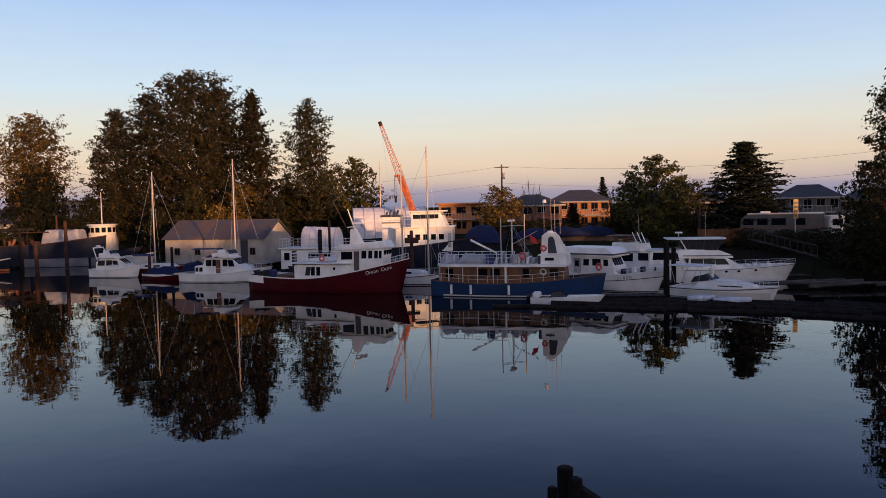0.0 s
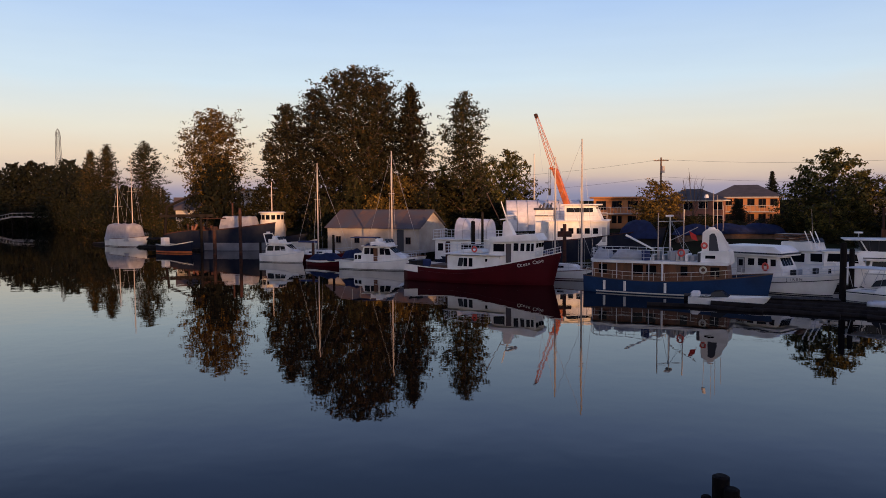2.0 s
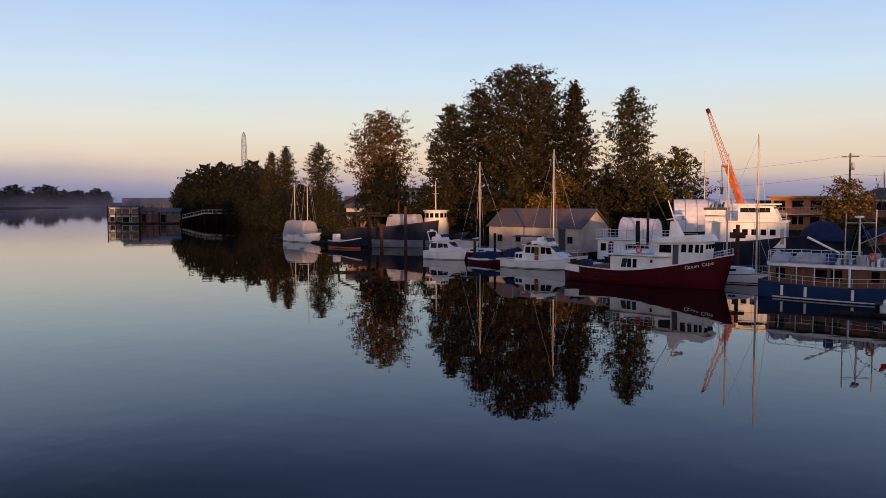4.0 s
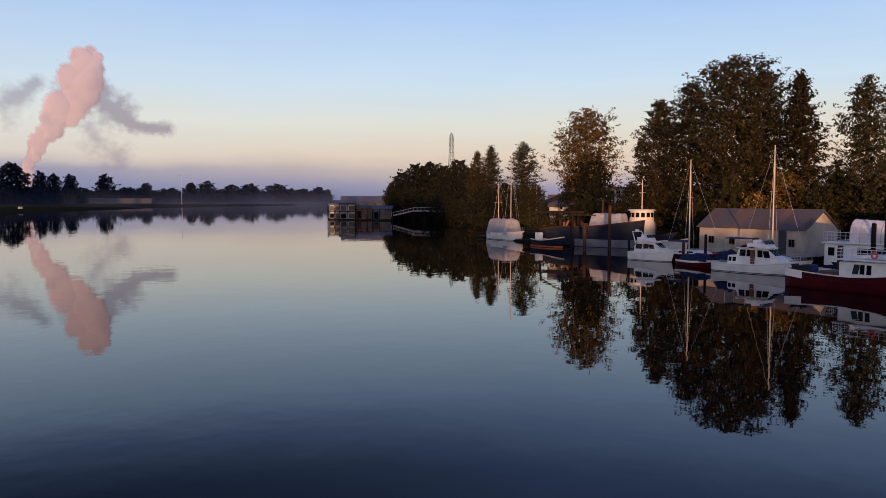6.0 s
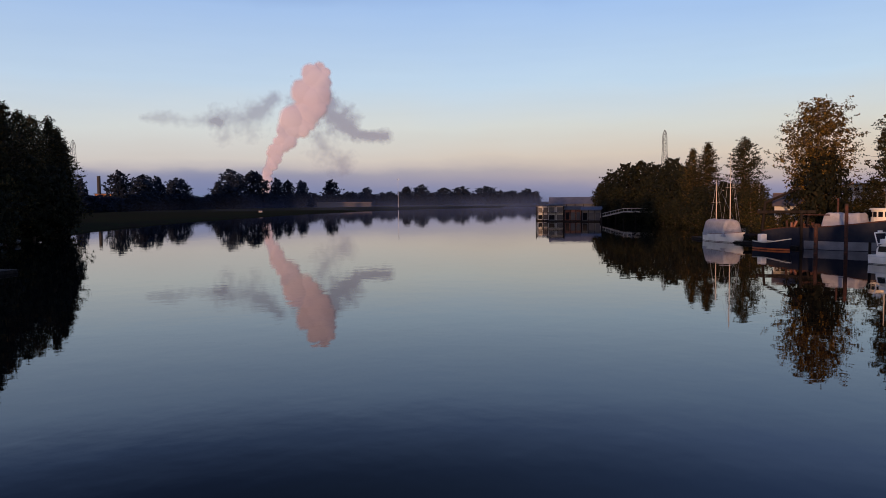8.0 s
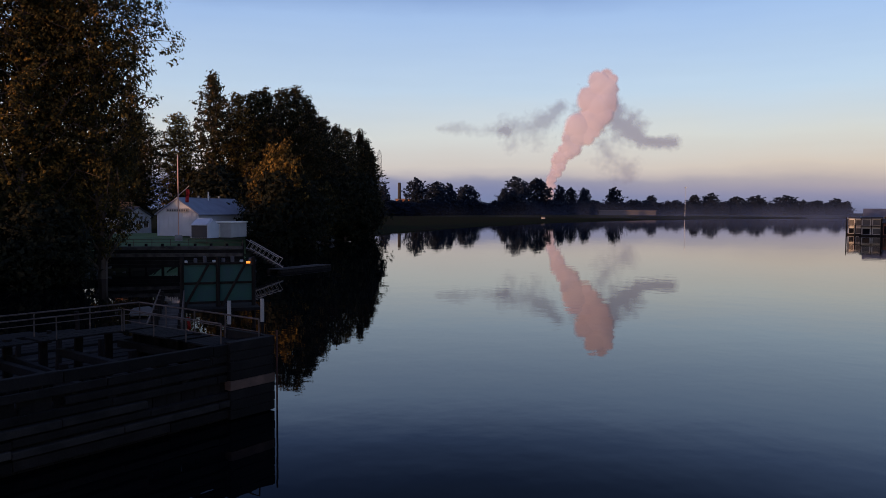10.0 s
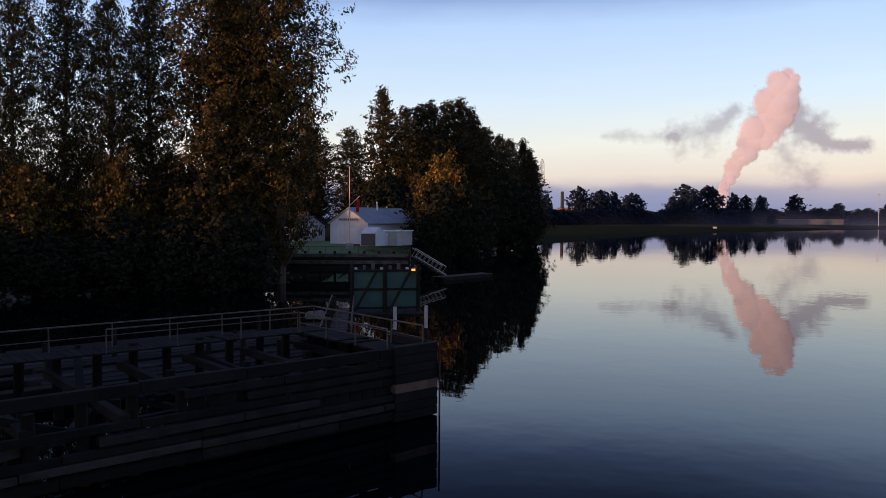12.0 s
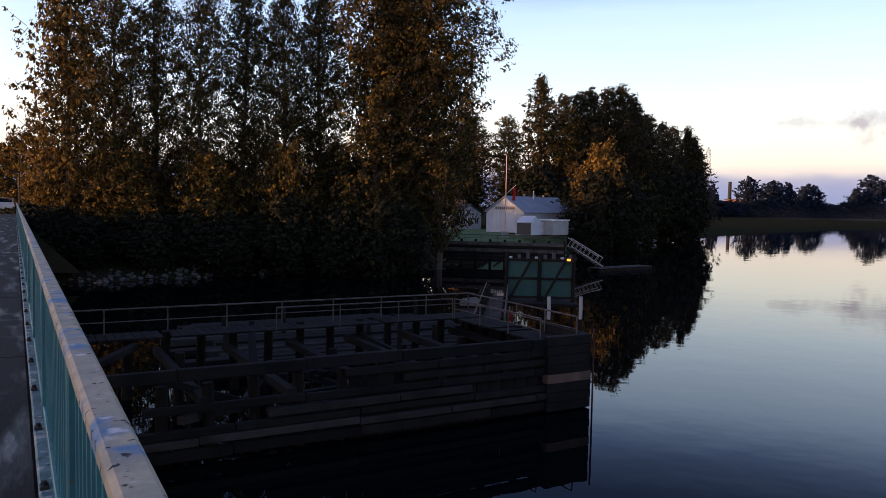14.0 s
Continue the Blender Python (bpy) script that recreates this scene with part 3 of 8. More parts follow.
tree_proto("cotO", "cottonwood", 24.0, 4.6, LEAFO, 12000, 0.23, 31)
tree_proto("cotN", "cottonwood", 30.0, 4.6, LEAFS, 28000, 0.165, 41, .15)
tree_proto("cotM", "cottonwood", 30.0, 4.4, LEAFS, 28000, 0.165, 47, .15)
tree_proto("domM", "dome", 30.0, 5.6, LEAFS, 30000, 0.17, 61, .25)
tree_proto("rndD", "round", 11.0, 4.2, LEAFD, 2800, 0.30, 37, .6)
tree_proto("popA", "poplar", 22.0, 2.9, LEAF, 9000, 0.22, 5)
tree_proto("rndG", "round", 11.0, 4.2, LEAFG, 5500, 0.21, 7)
tree_proto("rndO", "round", 10.0, 4.0, LEAFO, 5500, 0.19, 17)
tree_proto("rndY", "round", 11.0, 4.2, LEAFY, 6500, 0.20, 71, .18)
tree_proto("shrG", "shrub", 5.0, 2.9, LEAFG, 2400, 0.17, 9)
tree_proto("shrO", "shrub", 5.0, 2.9, LEAFO, 2400, 0.17, 19)
tree_proto("fir", "fir", 15.0, 3.6, NEEDLE, 14000, 0.19, 13, .2)
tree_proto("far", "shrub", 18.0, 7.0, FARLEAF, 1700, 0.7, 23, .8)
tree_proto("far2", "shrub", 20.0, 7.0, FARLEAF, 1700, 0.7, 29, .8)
USED = set()
NAMES = {"dom": ("broad-crowned cottonwood with layered boughs", "tree", "cottonwoods"), "cot": ("tall dark green cottonwood with bare limbs showing", "tree", "cottonwoods"), "pop": ("narrow upright poplar turning brown", "tree", "poplars"),
         "rnd": ("rounded broadleaf tree by the water", "tree", "round trees"), "shr": ("low leafy bush on the bank", "bush", "bank bushes"),
         "fir": ("dark green fir with drooping boughs", "tree", "firs"), "far": ("dark tree with haze-tinted leaves", "tree", "distant trees")}


def plant(key, az, d, top_el, wide=None, base=None, label=""):
    """A tree of that kind at a bearing and distance; top_el: the bearing's height of its tip; wide: its half width."""
    src, h, s = TREES[key]
    x, y, _ = polar(az, d)
    z = height_at(x, y) - 0.15 if base is None else base
    hh = EYE + d * math.tan(radians(top_el)) - z
    k, kw = hh / h, (wide / s if wide else hh / h)
    turn = (az * 37.7 + d * 1.7) % 360
    m = pose(x, y, z, 0, 0, turn) @ Matrix.Diagonal((kw, kw, k, 1))
    if key not in USED:
        USED.add(key)
        ob = src
        ob.matrix_basis = m
    else:
        ob = copy_thing(src, Matrix())
        ob.matrix_basis = m
    text, cat, grp = NAMES[key[:3]]
    if key[3:] == "O":
        text = text.replace("dark green", "golden brown").replace("leafy", "golden").replace("rounded", "rounded autumn-coloured")
    tagged(ob, label or text, cat, grp)
    ob.name = {"tree": "tree", "bush": "bush"}[cat]
    return ob


# north bank behind the moorings
for key, az, d, el, w in [
        ("domO", 28.2, 146, 6.5, 5.8), ("rndD", 27.8, 141, 3.3, 4.4), ("cotA", 23.2, 138, 7.0, 5.0), ("cotB", 20.9, 132, 8.3, 5.2), ("domA", 18.0, 127, 9.85, 7.6),
        ("cotB", 15.9, 131, 9.0, 4.6), ("popA", 13.5, 124, 8.6, 3.7), ("cotG", 9.8, 122, 7.9, 4.0), ("rndY", 11.4, 126, 2.6, 3.0),
        ("rndY", 6.5, 131, 3.7, 4.8), ("rndY", 8.3, 128, 2.8, 3.6), ("rndO", 14.6, 121, 2.0, 3.5), ("rndG", 18.0, 120, 1.6, 3.5), ("rndG", 22.4, 138, 1.8, 3.9),
        ("rndG", 24.8, 142, 1.2, 3.4), ("shrG", 5.6, 134, 0.9, 3.4), ("shrG", 12.5, 117, 0.9, 3.5), ("shrO", 16.4, 118, 0.5, 3.2), ("shrG", 20.4, 119, 0.3, 3.0),
        ("rndO", -4.3, 104, 1.45, 3.4), ("rndY", -15.6, 97, 3.3, 4.4), ("rndY", -14.0, 100, 1.9, 3.2), ("rndY", -17.4, 99, 1.8, 3.4), ("fir", -21.3, 100, 4.0, 6.2), ("shrG", -22.0, 91, -2.0, 3.0), ("shrG", -24.4, 90, -2.1, 3.0), ("shrG", -26.6, 89, -2.0, 3.0),
        ("fir", -9.8, 112, 0.0, 2.0), ("fir", -12.0, 190, 1.85, 2.2), ("cotG", -31.4, 76, 8.6, 3.2), ("rndG", -29.4, 82, 2.4, 3.0), ("shrG", -7.2, 102, -1.2, 2.6),
        ("shrO", -12.6, 101, -1.0, 2.5), ("shrG", -19.8, 92, -2.4, 3.0), ("shrG", -25.8, 86, -2.6, 3.2), ("shrG", -23.0, 88, -2.7, 3.2), ("shrG", -28.4, 82, -2.4, 3.4), ("shrG", -30.6, 80, -2.0, 3.0),
        ("shrG", -17.0, 93, -2.1, 2.6), ("shrG", -14.5, 95, -2.3, 2.6), ("shrG", 25.9, 145, -0.2, 3.0), ("shrG", 29.6, 140, -0.9, 3.0), ("shrG", 30.4, 143, -1.0, 3.4), ("shrG", 31.4, 144, -1.1, 3.2)]:
    plant(key, az, d, el, w)
# up the river on the north bank
for key, az, d, el, w in [
        ("popA", 36.0, 214, 3.6, 3.0), ("popA", 35.1, 210, 4.0, 3.4), ("cotG", 32.5, 192, 4.2, 3.9), ("rndD", 34.0, 180, 1.2, 4.6), ("rndG", 32.2, 172, 0.6, 4.0),
        ("rndD", 35.6, 196, 0.9, 4.4), ("rndG", 31.6, 260, 0.9, 4.4), ("rndD", 36.7, 244, 2.3, 6.0), ("rndD", 37.5, 262, 2.9, 6.4), ("rndD", 38.7, 270, 2.5, 7.0), ("rndD", 39.6, 278, 2.75, 7.4), ("rndD", 40.6, 284, 2.6, 7.4), ("rndD", 41.6, 292, 2.0, 6.6), ("rndD", 42.4, 298, 1.2, 5.0),
        ("rndD", 37.3, 252, 1.0, 6.5), ("rndD", 38.5, 258, 1.0, 6.5), ("rndD", 39.9, 268, 1.1, 6.5), ("rndD", 41.2, 280, .9, 6.0)]:
    plant(key, az, d, el, w)
# south bank by the bridge
for key, az, d, el, w in [
        ("cotO", 125.0, 84, 15.8, 3.9), ("cotN", 122.2, 88, 15.8, 3.3), ("cotM", 119.6, 90, 16.5, 3.4), ("cotN", 116.4, 87, 15.8, 3.0), ("cotM", 113.4, 90, 16.4, 3.4),
        ("cotN", 110.8, 87, 15.8, 3.0), ("cotN", 103.6, 86, 20.5, 5.6), ("domM", 99.4, 88, 19.5, 6.0), ("cotM", 108.2, 92, 16.6, 3.6), ("domO", 102.4, 92, 16.5, 6.0), ("rndO", 121.5, 82, 2.5, 3.6), ("rndO", 116.0, 82, 3.5, 3.6),
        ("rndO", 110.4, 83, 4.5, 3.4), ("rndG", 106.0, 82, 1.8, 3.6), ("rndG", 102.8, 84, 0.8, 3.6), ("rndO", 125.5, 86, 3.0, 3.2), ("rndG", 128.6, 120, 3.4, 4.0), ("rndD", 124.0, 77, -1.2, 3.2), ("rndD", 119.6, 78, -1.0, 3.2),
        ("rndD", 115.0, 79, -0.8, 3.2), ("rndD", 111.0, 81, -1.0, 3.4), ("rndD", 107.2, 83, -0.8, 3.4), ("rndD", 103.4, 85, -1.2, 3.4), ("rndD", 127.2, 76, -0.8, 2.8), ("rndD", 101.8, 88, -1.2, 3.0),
        ("popA", 91.9, 172, 9.6, 4.6), ("cotO", 94.2, 178, 6.6, 5.0), ("cotG", 96.8, 170, 6.4, 5.4), ("cotO", 90.0, 176, 8.2, 5.6), ("cotA", 88.0, 182, 8.6, 5.6), ("cotB", 86.2, 188, 8.9, 5.8),
        ("cotA", 84.6, 196, 7.4, 5.4), ("cotB", 83.0, 208, 6.2, 5.2), ("popA", 81.5, 218, 5.9, 4.2), ("popA", 80.6, 226, 4.4, 3.6), ("rndG", 84.0, 184, 2.0, 6.0), ("rndG", 82.2, 205, 1.8, 5.6),
        ("rndG", 80.6, 222, 1.2, 4.6), ("rndG", 86.0, 168, 1.8, 5.4), ("rndO", 87.2, 140, 5.0, 5.4), ("rndG", 88.4, 142, 2.4, 4.6), ("rndG", 86.0, 146, 1.6, 4.4), ("rndG", 93.0, 168, 2.6, 5.0), ("rndG", 101.2, 150, 2.6, 4.4), ("rndG", 102.0, 128, 2.8, 4.0), ("cotB", 97.4, 172, 7.0, 5.2), ("rndG", 98.8, 165, 4.0, 4.6), ("rndD", 87.5, 133, 2.7, 5.2), ("rndD", 85.5, 139, 2.2, 5.0), ("cotB", 85.4, 192, 8.2, 6.0), ("cotA", 83.8, 202, 6.7, 5.6), ("cotB", 82.2, 214, 5.9, 4.8), ("cotA", 89.0, 180, 8.3, 5.6), ("popA", 81.0, 222, 5.2, 4.0), ("cotB", 87.1, 186, 8.7, 5.6)]:
    plant(key, az, d, el, w)
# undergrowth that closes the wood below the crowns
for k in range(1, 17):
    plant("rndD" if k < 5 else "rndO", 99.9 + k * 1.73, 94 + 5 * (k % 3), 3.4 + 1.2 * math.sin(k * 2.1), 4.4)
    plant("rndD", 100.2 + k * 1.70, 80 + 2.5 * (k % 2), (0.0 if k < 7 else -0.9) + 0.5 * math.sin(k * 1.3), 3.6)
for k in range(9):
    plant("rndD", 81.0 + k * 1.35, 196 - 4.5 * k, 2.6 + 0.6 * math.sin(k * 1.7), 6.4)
for k in range(6):
    plant("rndD", 9.0 + k * 2.2, 124 + 3 * (k % 3), 1.4 + 0.5 * math.sin(k * 2.3), 4.0)
for k in range(7):
    plant("shrG", -5.2 - k * 2.1, 100 + 2 * (k % 2), -1.3 + 0.25 * math.sin(k * 2.0), 3.2)
# bushes along the upriver bank
for k in range(2, 15):
    u = k / 14
    plant("rndD", 30.6 + 11.6 * u, 148 + 140 * u ** .8, (0.3 if u > .5 else -0.7) + 0.3 * math.sin(k * 2.2), 4.0)
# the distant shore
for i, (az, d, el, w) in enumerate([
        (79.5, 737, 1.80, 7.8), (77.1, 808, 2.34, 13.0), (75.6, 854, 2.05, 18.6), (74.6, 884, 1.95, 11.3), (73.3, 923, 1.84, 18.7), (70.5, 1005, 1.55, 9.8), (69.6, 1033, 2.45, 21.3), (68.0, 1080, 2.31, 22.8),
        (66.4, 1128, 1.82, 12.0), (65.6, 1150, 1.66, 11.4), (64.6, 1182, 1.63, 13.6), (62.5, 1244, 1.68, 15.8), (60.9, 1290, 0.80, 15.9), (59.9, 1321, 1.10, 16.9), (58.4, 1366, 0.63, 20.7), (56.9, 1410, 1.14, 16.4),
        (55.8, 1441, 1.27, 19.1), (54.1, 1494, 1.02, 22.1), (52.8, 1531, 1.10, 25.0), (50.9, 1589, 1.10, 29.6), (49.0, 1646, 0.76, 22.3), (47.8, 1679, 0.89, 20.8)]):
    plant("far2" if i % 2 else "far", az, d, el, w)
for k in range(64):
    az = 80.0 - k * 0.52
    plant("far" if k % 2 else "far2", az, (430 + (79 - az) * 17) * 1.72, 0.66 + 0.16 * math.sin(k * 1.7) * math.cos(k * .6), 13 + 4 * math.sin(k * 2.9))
# behind the camera: unseen wood added to block the sun from the moorings
for i in range(48):
    side, back = -142 + i * 6.2, 96 + 9 * (i % 3)
    if 73 < side < 98:
        continue
    bearing, away = SUN_AZ - math.degrees(math.atan2(side, back)), math.hypot(side, back)
    # tips raised where more shade is wanted
    tip = 8.7 + back * math.tan(radians(SUN_EL)) + 1.0 * math.sin(i * 1.9) + (9 if side < -99 else 0) + (11 if 28 < side < 73 else 2.5 if side > 73 else 0)
    plant(("far", "far2")[i % 2], bearing, away, math.degrees(math.atan2(tip - EYE, away)), 6.2, base=2.5)
assert USED == set(TREES), set(TREES) - USED

# ---- boats: x runs forward, z up from the waterline ----
POST = {}


def stanchion(parent, p, h, r=0.02, material=None, name="stanchion"):
    material = material or RAILW
    key = (round(h, 2), r, material.name, name)
    if key not in POST:
        bm = tube(B(), (0, 0, 0), (0, 0, h), r, n=5)
        ob = part(name, bm, material, parent)
        POST[key] = ob.data
        ob.matrix_basis = pose(*p)
        return ob
    return share(name, POST[key], parent, pose(*p))


def rail(parent, pts, h=0.85, gap=1.1, r=0.022, mids=1, material=None):
    """A guard rail along points: a top tube, lower tubes and stanchions."""
    material = material or RAILW
    up = [Vector(p) + Vector((0, 0, h)) for p in pts]
    part("handrail", path(B(), up, r, 6), material, parent)
    for k in range(mids):
        part("lower_rail", path(B(), [Vector(p) + Vector((0, 0, h * (k + 1) / (mids + 1))) for p in pts], r * 0.6, 5), material, parent)
    for a, b in zip(pts, pts[1:]):
        a, b = Vector(a), Vector(b)
        n = max(1, round((b - a).length / gap))
        for i in range(n):
            stanchion(parent, a.lerp(b, i / n), h, r * 0.9, material)
    stanchion(parent, pts[-1], h, r * 0.9, material)


class Hull:
    def __init__(self, parent, L, W, zs, zm, zb, material, transom=0.82, rake=0.9, draft=0.7, deck=None, bulwark=0.35, flare=0.3, n=22):
        self.L, self.W, self.z, self.tr, self.rake, self.draft, self.flare, self.parent = L, W, (zs, zm, zb), transom, rake, draft, flare, parent
        bm = B()
        rows = []
        for i in range(n + 1):
            s = i / n
            sh = self.sheer(s)
            zz = [sh, sh * 0.75, sh * 0.45, sh * 0.2, 0.0, -draft * 0.45, -draft]
            rows.append([[bm.verts.new(self.at(s, z, k)) for z in zz] for k in (1, -1)])
        for i in range(n):
            for k in (0, 1):
                a, b = rows[i][k], rows[i + 1][k]
                for j in range(len(a) - 1):
                    bm.faces.new((a[j], b[j], b[j + 1], a[j + 1]) if k else (a[j + 1], b[j + 1], b[j], a[j]))
            bm.faces.new((rows[i][0][-1], rows[i][1][-1], rows[i + 1][1][-1], rows[i + 1][0][-1]))
        bm.faces.new(rows[0][0] + rows[0][1][::-1])
        for j in range(6):
            bm.faces.new((rows[n][0][j], rows[n][0][j + 1], rows[n][1][j + 1], rows[n][1][j]))
        self.ob = part("hull", bm, material, parent, smooth=False)
        for f in self.ob.data.polygons:
            f.use_smooth = abs(f.normal.x) < 0.97
        bm = B()
        prev = None
        for i in range(n + 1):
            s = i / n
            z = self.sheer(s) - bulwark
            p = self.at(s, z, 1)
            cur = [bm.verts.new((p.x, p.y * 0.985, z)), bm.verts.new((p.x, 0, z + 0.06)), bm.verts.new((p.x, -p.y * 0.985, z))]
            if prev:
                bm.faces.new((prev[0], prev[1], cur[1], cur[0]))
                bm.faces.new((prev[1], prev[2], cur[2], cur[1]))
            prev = cur
        part("deck", bm, deck or WHITE, parent)

    def sheer(self, s):
        a, b, c = self.z
        m = 0.38
        if s < m:
            t = s / m
            return a + (b - a) * (1 - (1 - t) ** 2)
        t = (s - m) / (1 - m)
        return b + (c - b) * t ** 1.7

    def beam(self, s):
        if s < 0.42:
            f = self.tr + (1 - self.tr) * math.sin(math.pi / 2 * s / 0.42)
        else:
            t = (s - 0.42) / 0.58
            f = max(0.0, 1 - t ** 2.7) ** 0.8
        return self.W / 2 * f + 0.015

    def at(self, s, z, side, out=0.0):
        sh = self.sheer(s)
        q = z / sh
        k = 1.0 if q >= 1 else (1 - (0.05 + self.flare * s ** 2.2) * (1 - q) ** 1.2 if z >= 0 else (1 - (0.05 + self.flare * s ** 2.2)) * max(0.03, 1 - (z / -self.draft) ** 1.5 * 0.97))
        x = -self.L / 2 + self.L * s + self.rake * s ** 5 * (q if z >= 0 else q * 1.2) - 0.10 * self.L * 0.3 * (1 - s) ** 6 * (1 - q) * 0
        return Vector((x, side * (self.beam(s) * k + out), z))

    def band(self, name, material, top, low, s0=0.0, s1=1.0, out=0.02, below=True, n=22, label=""):
        """A strip lying on the topsides; top and low: metres under the sheer (below) or over the water."""
        bm = B()
        for side in (1, -1):
            prev = None
            for i in range(n + 1):
                s = s0 + (s1 - s0) * i / n
                sh = self.sheer(s)
                zt, zl = (sh - top, sh - low) if below else (top, low)
                cur = [bm.verts.new(self.at(s, zt, side, out)), bm.verts.new(self.at(s, zl, side, out)), bm.verts.new(self.at(s, zl, side, -0.03)), bm.verts.new(self.at(s, zt, side, -0.03))]
                if prev:
                    for j in range(4):
                        bm.faces.new((prev[j], prev[(j + 1) % 4], cur[(j + 1) % 4], cur[j]))
                else:
                    bm.faces.new(cur)
                prev = cur
            bm.faces.new(prev[::-1])
        return part(name, bm, material, self.parent, label)

    def edge(self, s0, s1, n=6, inset=0.08, drop=0.0):
        """Points along both gunwales, for rails."""
        return [[(p.x, p.y - side * inset if abs(p.y) > inset else 0, self.sheer(s) - drop) for s in [s0 + (s1 - s0) * i / n for i in range(n + 1)] for p in [self.at(s, self.sheer(s), side)]] for side in (1, -1)]


def cabin(parent, name, prof, w0, w1, material, bev=0.05, nose=1.0):
    part(name, prism(B(), prof, w0, w1, nose, bev), material, parent)
    return widths(prof, w0, w1, nose)


def side_windows(parent, w, spans, z0, z1, slant=0.0, material=None, frame_mat=None, name="window", sides=(1, -1), proud=0.012):
    """Panes in a cabin's sides: spans of x; slant moves their tops forward."""
    for side in sides:
        for x0, x1 in spans:
            c = [(x, side * (w(z, x) + proud), z) for x, z in ((x0, z0), (x1, z0), (x1 + slant, z1), (x0 + slant, z1))]
            ob = part(name, quadprism(B(), c, 0.012), material or GLASS, parent)
            if frame_mat:
                bm = B()
                path(bm, c + c[:1], 0.02, 4)
                part("frame", bm, frame_mat, ob)


def front_windows(parent, p0, p1, half, n, gap=0.08, material=None, name="windscreen", proud=0.02):
    """Panes across a cabin's sloping front, from (x, z) low to (x, z) high."""
    (x0, z0), (x1, z1) = p0, p1
    step = 2 * half / n
    for i in range(n):
        ya, yb = -half + i * step + gap / 2, -half + (i + 1) * step - gap / 2
        part(name, quadprism(B(), [(x0 + proud, ya, z0), (x0 + proud, yb, z0), (x1 + proud, yb, z1), (x1 + proud, ya, z1)], 0.012), material or GLASS, parent)


def slab(parent, name, x0, x1, w, z, t, material, nose=0.0, bev=0.03):
    """A deck or roof with a rounded nose at both ends if asked."""
    bm = B()
    out = []
    n = 8 if nose else 1
    for i in range(n + 1):
        a = math.pi / 2 - math.pi * i / n if nose else (math.pi / 2 if i == 0 else -math.pi / 2)
        out.append((x1 - nose + nose * math.cos(a), w * math.sin(a)))
    out += [(x0, -w), (x0, w)]
    lo = [bm.verts.new((x, y, z)) for x, y in out]
    hi = [bm.verts.new((x, y, z + t)) for x, y in out]
    bm.faces.new(lo[::-1])
    bm.faces.new(hi)
    for i in range(len(out)):
        j = (i + 1) % len(out)
        bm.faces.new((lo[i], lo[j], hi[j], hi[i]))
    if bev:
        bmesh.ops.bevel(bm, geom=[e for e in bm.edges if abs(e.verts[0].co.z - e.verts[1].co.z) < 1e-6], offset=min(bev, t * 0.4), segments=1, affect="EDGES")
    return part(name, bm, material, parent)


def sag_tarp(parent, name, x0, x1, w, z0, z1, material, seed=0, nx=14, ny=10, box_like=3.2, ends=5):
    """A cover thrown over a load: a hump with sags and folds."""
    rng = np.random.default_rng(seed)
    ph = rng.uniform(0, 6, 4)
    bm = B()
    g = []
    for i in range(nx + 1):
        row = []
        for j in range(ny + 1):
            u, v = i / nx, j / ny * 2 - 1
            h = (1 - abs(v) ** box_like) * min(1, ends * u, ends * (1 - u)) ** 0.5
            h *= 0.86 + (0.10 if box_like < 5 else 0.03) * math.sin(u * 9 + ph[0]) + (0.06 if box_like < 5 else 0.02) * math.sin(u * 17 + v * 5 + ph[1])
            row.append(bm.verts.new((x0 + (x1 - x0) * u, w * v * (1 + 0.04 * math.sin(u * 14 + ph[2])), z0 + (z1 - z0) * h)))
        g.append(row)
    for i in range(nx):
        for j in range(ny):
            bm.faces.new((g[i][j], g[i + 1][j], g[i + 1][j + 1], g[i][j + 1]))
    ext = bmesh.ops.solidify(bm, geom=bm.faces[:], thickness=0.03)
    return part(name, bm, material, parent, smooth=True)


def lifebuoy(parent, p, axis, R=0.30, material=None):
    ob = part("lifebuoy", ring(B(), p, axis, R, 0.075), material or LIFE, parent)
    return ob


def mast(parent, p, h, r=0.07, boom=0.0, spread=0.0, stays=(), material=None, mizzen=False):
    p = Vector(p)
    m = part("mast", tube(B(), p, p + Vector((0, 0, h)), r, r * 0.6, 8), material or ALU, parent)
    if boom:
        part("boom", tube(B(), p + Vector((0, 0, 1.3)), p + Vector((-boom, 0, 1.35)), r * 0.7, n=6), material or ALU, parent)
    if spread:
        part("spreader", tube(B(), p + Vector((0, -spread, h * 0.6)), p + Vector((0, spread, h * 0.6)), 0.025, n=5), material or ALU, parent)
    for q in stays:
        part("stay", tube(B(), p + Vector((0, 0, h * 0.98)), q, 0.012, n=4), STEEL, parent)
    return m


def moored(name, stern, bow, label, category="boat", group=""):
    s, b = Vector(stern), Vector(bow)
    c, d = (s + b) / 2, b - s
    return thing(name, pose(c.x, c.y, 0, 0, 0, math.degrees(math.atan2(d.y, d.x))), label, category, group), d.length


